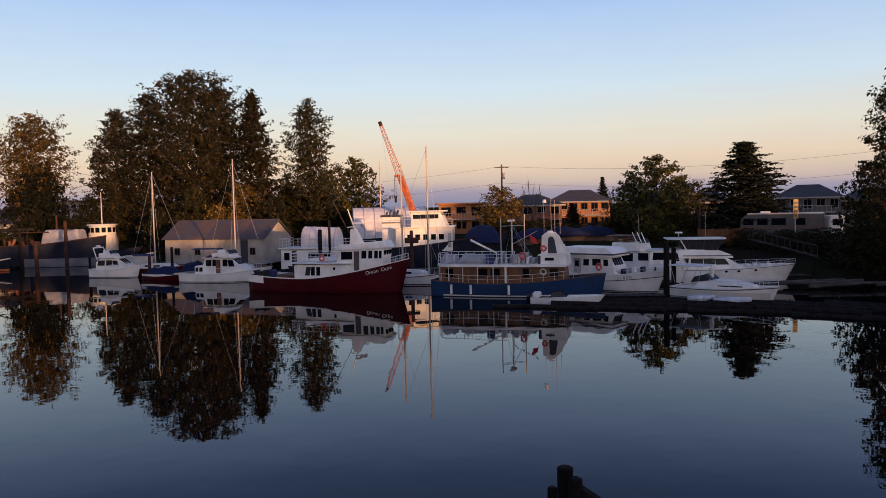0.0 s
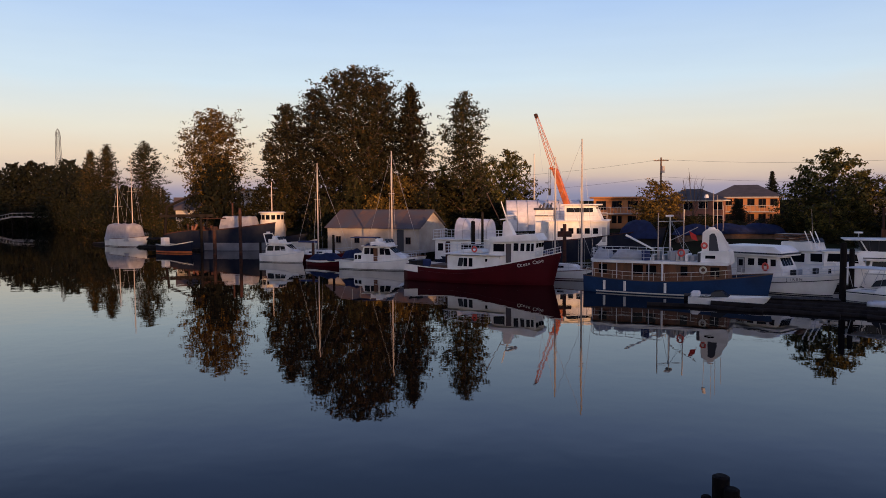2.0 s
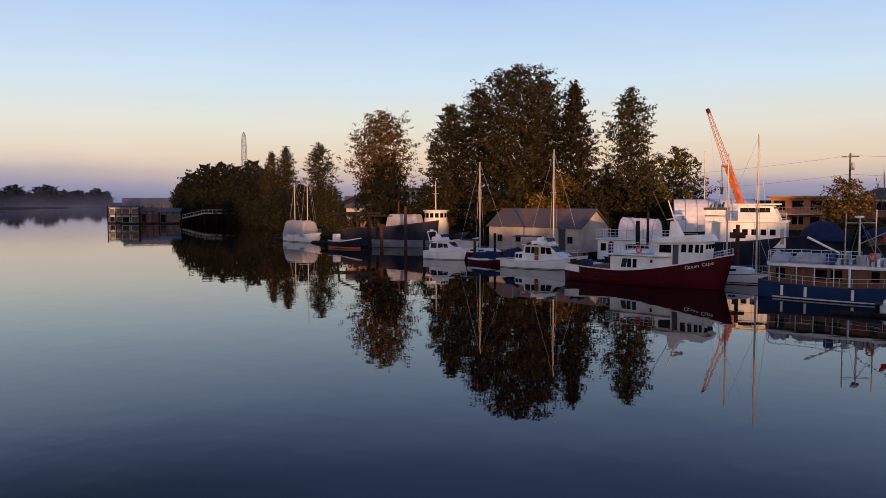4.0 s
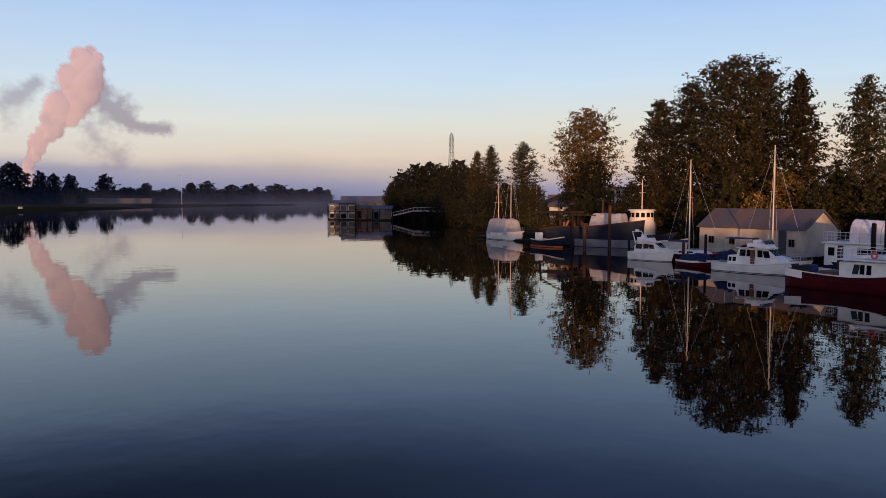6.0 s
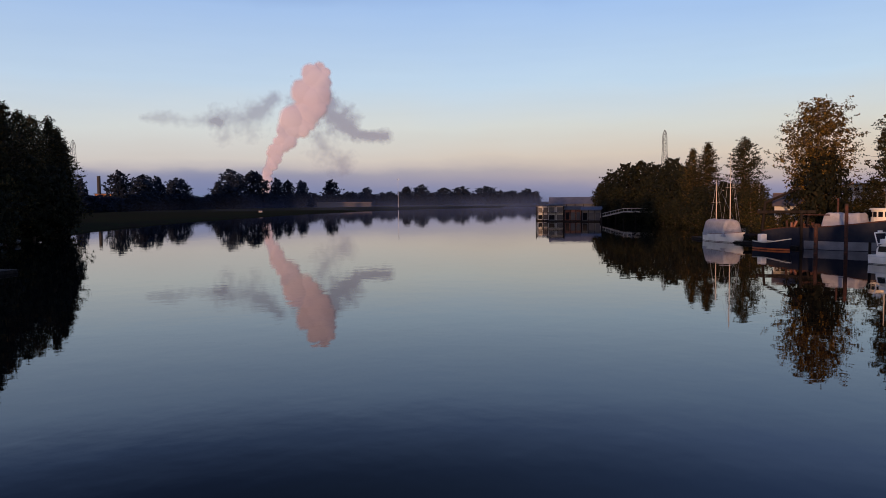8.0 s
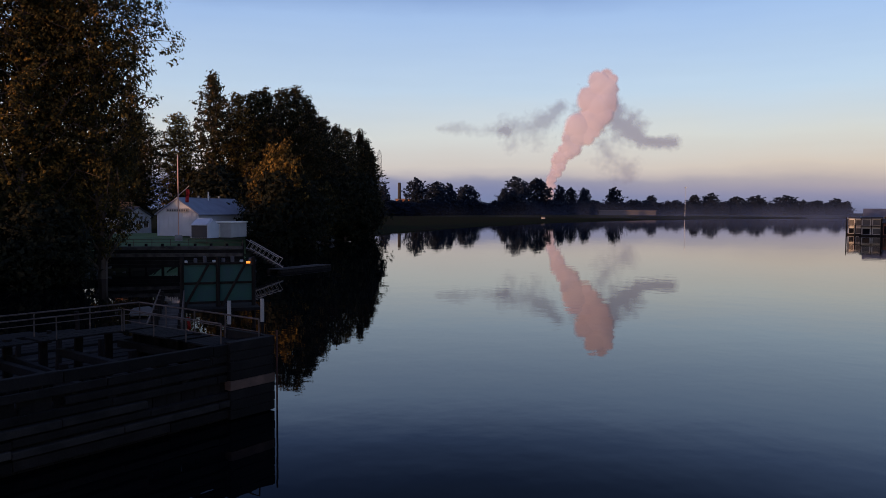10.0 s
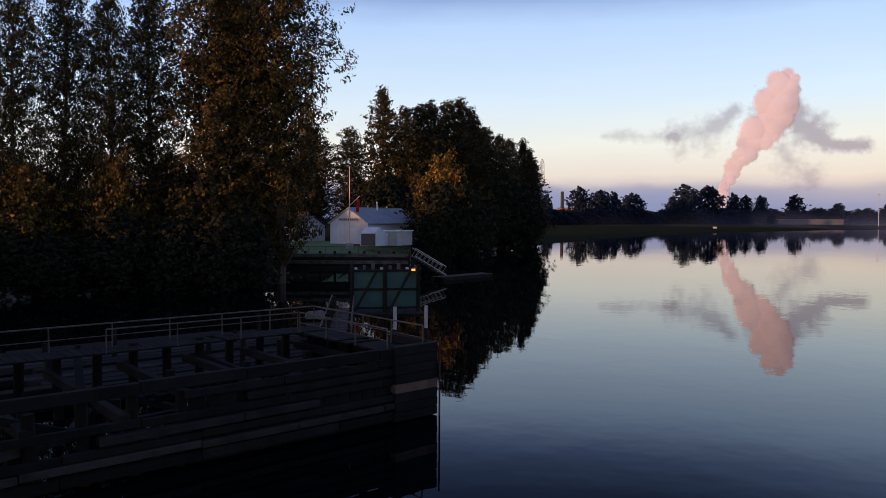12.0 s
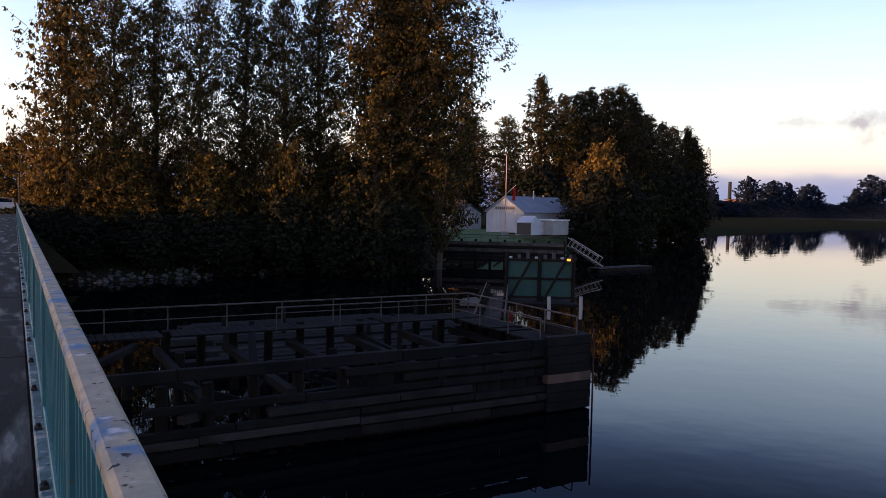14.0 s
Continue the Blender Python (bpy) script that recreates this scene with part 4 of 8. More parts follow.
def lettering(t, h, text, side, s0, s1, drop, size, material):
    """A boat's name, letter by letter along the flare of its bow."""
    n = len(text)
    for i, ch in enumerate(text):
        if ch == " ":
            continue
        u = (i + .5) / n
        s = s0 + (s1 - s0) * (u if side < 0 else 1 - u)
        z = h.sheer(s) - drop - size * .5
        p, q, up = h.at(s - .01, z, side), h.at(s + .01, z, side), h.at(s, z + .25, side)
        x = (q - p).normalized() * (1 if side < 0 else -1)
        y = (up - h.at(s, z, side)).normalized()
        nrm = x.cross(y).normalized()
        y = nrm.cross(x)
        o = h.at(s, z, side) + nrm * .07
        m = Matrix(((x.x, y.x, nrm.x, o.x), (x.y, y.y, nrm.y, o.y), (x.z, y.z, nrm.z, o.z), (0, 0, 0, 1)))
        words("letter", ch, size, material, t, m)


# red-hulled fishing boat converted to a pleasure craft
def red_trawler():
    t, L = moored("fishing_boat", polar(13.65, 74.2), polar(3.15, 67.6), "dark red hulled fishing boat with white wheelhouse, moored in calm water")
    h = Hull(t, L, 4.4, 1.55, 1.28, 2.95, RED, 0.80, 0.75, 0.9, deck=TRIM, bulwark=0.45)
    h.band("bulwark_paint", WHITE, -0.03, 0.62, 0.0, 0.115, label="white painted stern bulwark")
    h.band("cap_rail", WHITE, -0.04, 0.05, 0.0, 1.0, out=0.035)
    h.band("rubbing_strake", RED, 0.42, 0.54, 0.12, 1.0, out=0.05)
    X = lambda px: -L / 2 + (px - 455) / 257 * L
    # after cabin
    w = cabin(t, "after_cabin", [(X(538), 0.95), (X(538) - .05, 2.45), (X(632), 2.55), (X(632), 0.95)], 1.62, 1.55, WHITE)
    side_windows(t, w, [(X(568), X(575)), (X(577.5), X(584.5))], 1.50, 2.28, 0.0, frame_mat=RAILW)
    side_windows(t, w, [(X(557), X(566))], 1.50, 2.28, 0.15, material=SMOKE, frame_mat=RAILW)
    side_windows(t, w, [(X(607), X(611))], 2.0, 2.25)
    slab(t, "boat_deck", X(531), X(640), 1.85, 2.56, 0.10, WHITE)
    rail(t, [(X(533), 1.75, 2.66), (X(533), -1.75, 2.66), (X(570), -1.75, 2.66), (X(614), -1.75, 2.66)], 0.85, 0.8, mids=2)
    rail(t, [(X(533), 1.75, 2.66), (X(614), 1.75, 2.66)], 0.85, 0.8, mids=2)
    lifebuoy(t, (X(590), -1.82, 3.1), (0, 1, 0), 0.22)
    bm = prism(B(), [(X(556), 2.7), (X(552), 2.95), (X(592), 3.02), (X(596), 2.7)], 0.7, 0.75, bev=.05)
    part("tender", bm, WHITE, t, "upturned white dinghy on the cabin top")
    # wheelhouse
    w = cabin(t, "wheelhouse", [(X(607), 1.4), (X(618), 3.75), (X(690), 4.0), (X(686), 1.9)], 1.66, 1.56, WHITE, nose=.60)
    part("visor_roof", prism(B(), [(X(610), 3.72), (X(617), 4.18), (X(634), 4.3), (X(688), 4.55), (X(695), 3.95), (X(688), 3.92)], 1.80, 1.66, .62, bev=.05), WHITE, t)
    side_windows(t, w, [(X(621), X(639))], 2.95, 3.62, 0.0)
    side_windows(t, w, [(X(653.5), X(661.5)), (X(664.5), X(671)), (X(674), X(680)), (X(681.5), X(686))], 3.02, 3.70, 0.03, frame_mat=RAILW)
    side_windows(t, w, [(X(641.5), X(650))], 1.95, 3.66, 0.0, material=SHEDROOF, name="door")
    front_windows(t, (X(687.2), 3.05), (X(689.5), 3.72), .9, 3)
    # funnel mast with radar
    part("funnel_mast", prism(B(), [(X(627), 4.2), (X(627.5), 5.6), (X(636), 5.6), (X(647), 4.3)], 0.42, 0.25, bev=.04), WHITE, t)
    part("mast_top", tube(B(), (X(634), 0, 5.5), (X(622), 0, 7.4), 0.08, 0.04), WHITE, t)
    part("crossbar", tube(B(), (X(620), 0, 5.75), (X(650), 0, 5.95), 0.05), WHITE, t)
    part("radar", box(B(), X(638) - .2, X(638) + .2, -.75, .75, 6.05, 6.2, .03), WHITE, t)
    part("searchlight", tube(B(), (X(645), 0, 5.9), (X(648.5), 0, 5.95), .16, n=10), STEEL, t)
    part("boom", tube(B(), (X(632), .2, 4.2), (X(594), .2, 8.2), 0.028), TRIM, t)
    for e in h.edge(0.86, 0.995, 5):
        rail(t, e, 0.5, 0.9, 0.018, 1)
    part("fish_hold", box(B(), X(500), X(533), -1.1, 1.1, .9, 1.5, .05), TRIM, t)
    for side in (1, -1):
        part("stern_gear", box(B(), X(462), X(478), side * .5, side * 1.3, 1.1, 1.8, .12), TARPB if side > 0 else BLACK, t)
        lettering(t, h, "Ocean Cape", side, .80, .93, .30, .44, LETTER)


# blue-hulled classic motor yacht with a varnished deckhouse
def blue_yacht():
    t, L = moored("motor_yacht", polar(0.55, 65.2), polar(-11.75, 62.4), "blue hulled classic motor yacht with varnished deckhouse, moored at a float")
    h = Hull(t, L, 4.2, 1.35, 1.12, 1.85, BLUE, 0.72, 0.35, 0.9, deck=TRIM, bulwark=0.30, flare=0.18)
    h.band("boot_stripe", CREAM, 0.16, 0.06, 0.08, 0.62, below=False)
    h.band("cap_rail", TRIM, -0.03, 0.05, out=0.03)
    X = lambda px: -L / 2 + (px - 773) / 285 * L
    w = cabin(t, "deckhouse", [(X(787), 0.85), (X(787), 2.42), (X(1000), 2.5), (X(1004), 1.0)], 1.45, 1.42, TEAK, .03, nose=.72)
    # framed panels and windows along the deckhouse
    spans = [(799, 813), (818, 833), (838, 850), (856, 872), (877, 893), (900, 911), (931, 942), (946, 958), (976, 990)]
    for side in (1, -1):
        for k, (a, b) in enumerate(spans):
            glass = k in (0, 3, 4, 6, 8)
            z0 = 1.55 if glass else 1.15
            c = [(x, side * (w(z, x) + .015), z) for x, z in ((X(a), z0), (X(b), z0), (X(b), 2.28), (X(a), 2.28))]
            ob = part("window" if glass else "door", quadprism(B(), c, .015), GLASS if glass else TEAK, t)
            part("frame", path(B(), c + c[:1], .025, 4), TEAK, ob)
    bm = B()
    n = 14
    out = [(X(779) + 1.2 - 1.2 * math.cos(a), 1.95 * math.sin(a)) for a in [math.pi / 2 - math.pi * i / n for i in range(n + 1)]] + [(X(1004), -1.7), (X(1004), 1.7)]
    lo, hi = [bm.verts.new((x, y, 2.46)) for x, y in out], [bm.verts.new((x, y, 2.66)) for x, y in out]
    bm.faces.new(lo)
    bm.faces.new(hi[::-1])
    for i in range(len(out)):
        j = (i + 1) % len(out)
        bm.faces.new((lo[i], hi[i], hi[j], lo[j]))
    part("upper_deck", bm, WHITE, t)
    curve = [(X(779) + 1.2 - 1.1 * math.cos(a), 1.85 * math.sin(a), 2.66) for a in [math.pi / 2 - math.pi * i / 6 for i in range(7)]]
    rail(t, [(X(905), 1.85, 2.66)] + curve + [(X(905), -1.85, 2.66)], 0.85, 0.75, mids=2)
    for side in (1, -1):
        for k, px in enumerate((790, 806, 832, 858, 885, 906)):
            s = (px - 773) / 285
            p = h.at(s, h.sheer(s), side)
            stanchion(t, (p.x, p.y * .96, p.z), 2.46 - p.z + .02, .035 if px != 906 else .09)
        e = [h.at(s, h.sheer(s), side) for s in (0.02, .12, .24, .36, .48, .62, .74, .84)]
        rail(t, [(p.x, p.y * .97, p.z) for p in e], 0.62, 0.9, .02, 1, CREAM)
        for px in (811, 846, 911):
            s = (px - 773) / 285
            p = h.at(s, .65, side, .06)
            part("fender", tube(B(), (p.x, p.y, .25), (p.x, p.y, 1.0), .10, n=10), WHITE, t)
    sag_tarp(t, "covered_gear", X(786), X(812), 1.1, 2.68, 3.55, TARPW, 4)
    sag_tarp(t, "covered_boat", X(815), X(868), 0.9, 2.68, 3.5, TARPW, 5)
    bm = tube(B(), (X(876), -1.2, 2.67), (X(876), -1.2, 3.5), .33, n=14)
    part("barrel", bm, TARPB, t, "blue plastic barrel")
    # mast, derrick and clutter
    mz = part("mast", tube(B(), (X(909), 0, 2.6), (X(909), 0, 6.1), .09, .06), STEEL, t)
    for px in (894, 927):
        part("pole", tube(B(), (X(px), -.9 if px == 894 else .9, 2.6), (X(px), -.9 if px == 894 else .9, 6.7 if px == 927 else 6.4), .045, n=6), ALU, t)
    part("crosstree", tube(B(), (X(894), -.9, 5.75), (X(927), .9, 5.75), .03), STEEL, t)
    part("radar", box(B(), X(903), X(913), -.4, .4, 6.1, 6.25, .04), WHITE, t)
    for q in ((X(940), 1.2, 3.0), (X(940), -1.2, 3.0), (X(890), 1.3, 3.0), (X(918), -1.5, 2.7)):
        part("shroud", tube(B(), (X(909), 0, 5.9), q, .012, n=4), STEEL, t)
    part("derrick", tube(B(), (X(885), -.5, 3.5), (X(841), -.9, 4.65), .07, .09), WHITE, t)
    part("derrick_stay", tube(B(), (X(909), 0, 4.2), (X(953), -.2, 5.3), .03), ALU, t)
    part("flag", quadprism(B(), [(X(940), -.3, 5.0), (X(951), -.3, 4.7), (X(954), -.3, 4.2), (X(944), -.3, 4.4)], .01), FLAGR, t)
    rng = random.Random(4)
    for k in range(9):
        a = X(884 + k * 7.5)
        z = 2.66
        part("locker", box(B(), a, a + rng.uniform(.2, .45), -1.3 + rng.uniform(0, 1), .3 + rng.uniform(0, .9), z, z + rng.uniform(.35, .95), .04), rng.choice([STEEL, WHITE, WALLG, TRIM]), t)
    lifebuoy(t, (X(933), -1.5, 3.35), (.2, 1, 0), .24)
    lifebuoy(t, (X(966), -1.30, 2.05), (0, 1, 0), .22, CREAM)
    # funnel with an open arch, and the pilot house top
    w = cabin(t, "pilot_house", [(X(957), 2.55), (X(957), 3.42), (X(1003), 3.55), (X(1006), 2.55)], 1.35, 1.3, WHITE)
    side_windows(t, w, [(X(969), X(984))], 2.95, 3.18)
    side_windows(t, w, [(X(957.5), X(962))], 2.66, 3.35, 0, material=INK, name="door")
    for side in (1, -1):
        bm = B()
        prof = [(X(961), 3.45), (X(962), 4.9), (X(968), 5.15), (X(981), 5.15), (X(987), 4.9), (X(999), 3.8), (X(1001), 3.5)]
        inner = [(X(972), 3.5), (X(972.5), 4.7), (X(976), 4.85), (X(980), 4.85), (X(983), 4.6), (X(987), 3.5)]
        a = [[bm.verts.new((x, side * .55 + d, z)) for x, z in prof] for d in (.07, -.07)]
        bm.faces.new(a[0])
        bm.faces.new(a[1][::-1])
        for i in range(len(prof)):
            j = (i + 1) % len(prof)
            bm.faces.new((a[0][i], a[1][i], a[1][j], a[0][j]))
        ob = part("funnel_side", bm, WHITE, t)
        bm = B()
        bb = [[bm.verts.new((x, side * .55 + d, z)) for x, z in inner] for d in (.085, -.085)]
        bm.faces.new(bb[0])
        bm.faces.new(bb[1][::-1])
        for i in range(len(inner)):
            j = (i + 1) % len(inner)
            bm.faces.new((bb[0][i], bb[1][i], bb[1][j], bb[0][j]))
        part("arch_opening", bm, INK, ob, "dark opening in the funnel side")
    part("funnel_top", box(B(), X(967), X(982), -.55, .55, 5.05, 5.15, .03), WHITE, t)
    lifebuoy(t, (X(965), -.68, 3.9), (0, 1, 0), .19)
    for px, zt in ((963, 7.6), (975, 8.2), (983, 7.8), (990, 7.0)):
        part("aerial", tube(B(), (X(px), .3 - (px % 3) * .3, 5.0), (X(px), .3 - (px % 3) * .3, zt), .022, .01, 5), ALU, t)
    part("radar_dome", tube(B(), (X(974), 0, 5.15), (X(974), 0, 5.3), .3, .22, 12), WHITE, t)
    part("masthead_lamp", tube(B(), (X(964), .3, 7.6), (X(964), .3, 7.85), .18, .12, 8), RAILW, t)


def motor_cruiser(name, stern, bow, label, W, z, cab, win, screen, hull_mat=None, roof=None, blue=None, arch=None, fly=None, portholes=(), name_text=None, buoy=None, bowrail=(0.5, 0.99), deck_mat=None, boot=None, category="boat", nose=.55):
    """A white cabin boat. cab: side profile in parts of its length and metres; win: spans; screen: the sloping windscreen."""
    t, L = moored(name, stern, bow, label, category, "cabin boats")
    h = Hull(t, L, W, *z, hull_mat or WHITE, 0.86, 0.12 * L * .6, 0.6, bulwark=0.12, deck=deck_mat)
    h.band("rub_rail", RAILW if not boot else boot, 0.10, 0.17, out=0.03)
    h.band("waterline_stripe", INK, 0.10, 0.03, below=False, out=0.012)
    f = lambda u: -L / 2 + u * L
    w = cabin(t, "cabin", [(f(u), zz) for u, zz in cab], W * .43, W * .37, WHITE, .06, nose=nose)
    for u0, u1, z0, z1, sl in win:
        side_windows(t, w, [(f(u0), f(u1))], z0, z1, sl, frame_mat=RAILW)
    for (u0, z0), (u1, z1), n in screen:
        front_windows(t, (f(u0), z0), (f(u1), z1), W * .24, n)
    if roof:
        u0, u1, zz, tt = roof
        slab(t, "cabin_roof", f(u0), f(u1), W * .40, zz, tt, WHITE, nose=.25)
    if blue:
        for u0, u1, z0, z1 in blue:
            sag_tarp(t, "canvas_cover", f(u0), f(u1), W * .40, z0, z1, TARPB, int(u0 * 100))
    if arch:
        u0, u1, z0, z1 = arch
        for side in (1, -1):
            part("arch_leg", tube(B(), (f(u0), side * W * .4, z0), (f(u1), side * W * .34, z1), .06), WHITE, t)
        part("arch_top", tube(B(), (f(u1), -W * .34, z1), (f(u1), W * .34, z1), .07), WHITE, t)
        part("radar", tube(B(), (f(u1), 0, z1), (f(u1), 0, z1 + .25), .25, n=12), WHITE, t)
    if fly:
        u0, u1, z0, z1 = fly
        wf = cabin(t, "flybridge", [(f(u0), z0), (f(u0) - .05, z1), (f(u1) - .25, z1), (f(u1), z0)], W * .36, W * .34, WHITE, .05)
        front_windows(t, (f(u1) - .12, z1 - .05), (f(u1) - .38, z1 + .32), W * .3, 3, material=SMOKE)
        part("helm_seat", box(B(), f(u0) + .3, f(u0) + .75, -.5, .5, z1 - .3, z1 + .35, .06), WHITE, t)
    for u, zz in portholes:
        for side in (1, -1):
            p = h.at(u, zz, side, 0.01)
            part("porthole", tube(B(), (p.x, p.y - .02 * side, p.z), (p.x, p.y + .02 * side, p.z), .13, n=12), GLASS, t)
    if name_text:
        text, u, zz, size = name_text
        for side in (1, -1):
            lettering(t, h, text, side, u - .062, u + .062, h.sheer(u) - zz, size, INK)
    if buoy:
        u, zz = buoy
        lifebuoy(t, (f(u), -W * .42, zz), (0.3, 1, 0), .28, LIFE)
    for e in h.edge(*bowrail, 6):
        rail(t, e, 0.5, 0.9, .016, 1, RAILW)
    return t, h, f


def all_cruisers():
    # white cabin boat with blue canvas
    t, h, f = motor_cruiser("cabin_cruiser", polar(18.75, 86.6), polar(13.75, 82.2), "white cabin cruiser with blue canvas covers and wooden door", 2.9, (1.05, 0.95, 1.45),
                  [(.22, .8), (.22, 1.75), (.34, 1.8), (.35, 2.5), (.70, 2.55), (.80, 1.85), (.90, 1.3), (.90, .8)],
                  [(.235, .275, 1.15, 1.6, 0), (.285, .33, 1.15, 1.6, 0), (.37, .445, 1.72, 2.4, 0), (.455, .505, 1.72, 2.4, 0), (.59, .655, 1.68, 2.4, -.05), (.67, .745, 1.66, 2.34, -.2)],
                  [((.795, 1.9), (.715, 2.45), 3)], roof=(.33, .74, 2.55, .10), blue=[(.02, .24, 1.2, 2.25), (.36, .62, 2.62, 2.95)], fly=(.46, .70, 2.62, 3.05))
    for side in (1, -1):
        part("door", box(B(), f(.515), f(.575), side * 1.14 - .02, side * 1.14 + .03, 1.0, 2.4, .01), TEAK, t, "varnished wooden door")
    part("bimini", box(B(), f(.15), f(.46), -.9, .9, 3.45, 3.53, .03), TARPB, t, "blue sun awning")
    for u in (.17, .44):
        for side in (1, -1):
            part("awning_pole", tube(B(), (f(u), side * .85, 2.2), (f(u), side * .85, 3.47), .02), STEEL, t)
    # small express cruiser with an arch
    t, h, f = motor_cruiser("cabin_cruiser", polar(24.6, 99.0), polar(21.9, 95.4), "small white cabin cruiser with radar arch", 2.5, (1.05, 1.0, 1.5),
                  [(.16, .8), (.16, 1.8), (.24, 2.25), (.62, 2.3), (.80, 1.6), (.93, 1.35), (.93, .8)],
                  [(.20, .36, 1.42, 2.05, .06), (.39, .52, 1.45, 2.05, 0), (.545, .66, 1.48, 2.02, -.16)], [((.79, 1.62), (.65, 2.2), 3)], roof=(.20, .66, 2.28, .12), arch=(.20, .10, 2.1, 3.5), fly=(.22, .5, 2.4, 2.85))
    # low runabout under a blue tarpaulin
    t, L = moored("runabout", polar(21.25, 92.0), polar(18.95, 88.6), "small dark red runabout under a blue tarpaulin")
    h = Hull(t, L, 2.0, .75, .7, .95, RED, .85, .35, .5)
    h.band("white_strake", WHITE, .05, .28, out=.02)
    sag_tarp(t, "tarpaulin", -L / 2 + .3, L / 2 - .5, .95, .65, 1.55, TARPB, 8)
    # trawler yacht with a lettered bow
    t, h, f = motor_cruiser("trawler_yacht", polar(-8.9, 69.6), polar(-15.75, 65.2), "white trawler yacht with covered flybridge and pink lifebuoy", 3.4, (1.25, 1.35, 1.85),
                  [(.03, .9), (.03, 2.85), (.57, 2.95), (.625, 2.0), (.64, 1.5), (.64, .9)],
                  [(.12, .16, 2.4, 2.65, 0), (.315, .375, 2.1, 2.66, 0), (.41, .50, 2.12, 2.7, -.04), (.525, .575, 2.12, 2.66, -.05)], [((.615, 2.15), (.585, 2.75), 4)], name_text=("JIREN", .735, 1.28, .30), buoy=(.49, 2.05), bowrail=(0.28, 0.995), nose=.86)
    h.band("topside_line", INK, .50, .56, .30, 1.0, out=.028)
    part("boat_deck", prism(B(), [(f(.0), 3.07), (f(.03), 3.6), (f(.08), 3.68), (f(.56), 3.68), (f(.63), 3.25), (f(.635), 3.07)], 1.72, 1.6, .86, bev=.06), WHITE, t)
    part("deck_stripe", prism(B(), [(f(-.01), 3.07), (f(-.01), 3.17), (f(.645), 3.17), (f(.645), 3.07)], 1.76, 1.75, .86), INK, t, "dark stripe round the boat deck")
    part("deck_lip", prism(B(), [(f(-.01), 2.93), (f(-.01), 3.03), (f(.64), 3.03), (f(.64), 2.93)], 1.74, 1.73, .86), WHITE, t)
    side_windows(t, lambda z, x: 1.43, [(f(.225), f(.295))], 1.5, 2.7, 0, material=WALLG, name="door", frame_mat=INK)
    side_windows(t, lambda z, x: 1.45, [(f(.24), f(.28))], 2.05, 2.55, 0, name="door_pane")
    part("fender", tube(B(), (f(.06), -1.1, 3.75), (f(.10), -1.1, 3.75), .16, n=10), RAILW, t)
    for k, (u, z) in enumerate(((.66, 1.75), (.70, 1.8), (.76, 1.9), (.82, 1.95))):
        part("deck_gear", box(B(), f(u), f(u) + .25, -.5 + .2 * k, .1 + .2 * k, z - .35, z + .1, .04), (BLACK, STEEL, WHITE, BLACK)[k], t)
    part("anchor", tube(B(), (f(.97), 0, 1.75), (f(1.03), 0, 1.62), .06, n=6), STEEL, t)
    part("anchor_line", tube(B(), (f(.93), -.28, 1.55), (f(.925), -.2, .0), .015, n=4), BLACK, t)
    # cruiser behind it with a wooden flybridge frame
    t, h, f = motor_cruiser("cabin_cruiser", polar(-11.6, 75.5), polar(-17.3, 71.5), "white flybridge cruiser with wooden seat frame", 3.2, (1.2, 1.3, 1.9),
                  [(.08, .9), (.08, 2.9), (.70, 2.95), (.80, 2.1), (.86, 1.6), (.86, .9)], [(.22, .50, 2.0, 2.75, 0), (.56, .68, 2.1, 2.8, -.04)], [((.78, 2.2), (.71, 2.85), 3)],
                  fly=(.25, .60, 2.95, 3.75))
    for k in range(3):
        part("seat_board", box(B(), f(.16), f(.44), -.9, .9, 3.85 + k * .22, 3.95 + k * .22, .02), TEAK, t)
    for u in (.58, .64, .69):
        part("screen_pole", tube(B(), (f(u), -1, 3.2), (f(u) - .7, -1, 4.7), .05), WHITE, t)
    part("aerial", tube(B(), (f(.52), 0, 3.5), (f(.5), 0, 6.6), .025, .012), ALU, t)
    # large flybridge yacht
    t, h, f = motor_cruiser("flybridge_yacht", polar(-15.0, 73.4), polar(-24.2, 75.2), "large white flybridge yacht with smoked vinyl enclosure", 4.4, (1.75, 1.8, 2.25),
                  [(.02, .9), (.02, 2.1), (.285, 2.1), (.30, 3.05), (.56, 3.12), (.66, 2.2), (.70, 1.9), (.70, .9)],
                  [(.305, .395, 2.28, 2.95, .05), (.40, .485, 2.28, 2.97, 0), (.49, .585, 2.25, 2.95, -.38)], [((.655, 2.25), (.57, 3.05), 4)], portholes=((.55, 1.5), (.635, 1.52), (.75, 1.6)), bowrail=(.60, 1.0), nose=.8)
    h.band("sheer_stripe", INK, .10, .15, .0, .99, out=.034)
    w = cabin(t, "saloon_top", [(f(.0), 1.8), (f(.012), 3.92), (f(.215), 3.98), (f(.295), 1.9)], 1.85, 1.74, WHITE)
    side_windows(t, w, [(f(.03), f(.165))], 2.9, 3.75, .08, frame_mat=INK)
    side_windows(t, w, [(f(.195), f(.225))], 2.75, 3.72, -.18)
    part("saloon_brow", box(B(), f(-.01), f(.235), -1.82, 1.82, 3.95, 4.04, .02), WHITE, t)
    part("flybridge_coaming", prism(B(), [(f(.22), 3.05), (f(.22), 4.1), (f(.44), 4.05), (f(.53), 3.85), (f(.60), 3.4), (f(.615), 3.05)], 1.85, 1.7, .8, bev=.05), WHITE, t)
    part("coaming_stripe", prism(B(), [(f(.25), 3.30), (f(.25), 3.40), (f(.60), 3.36), (f(.61), 3.26)], 1.86, 1.86, .8), INK, t)
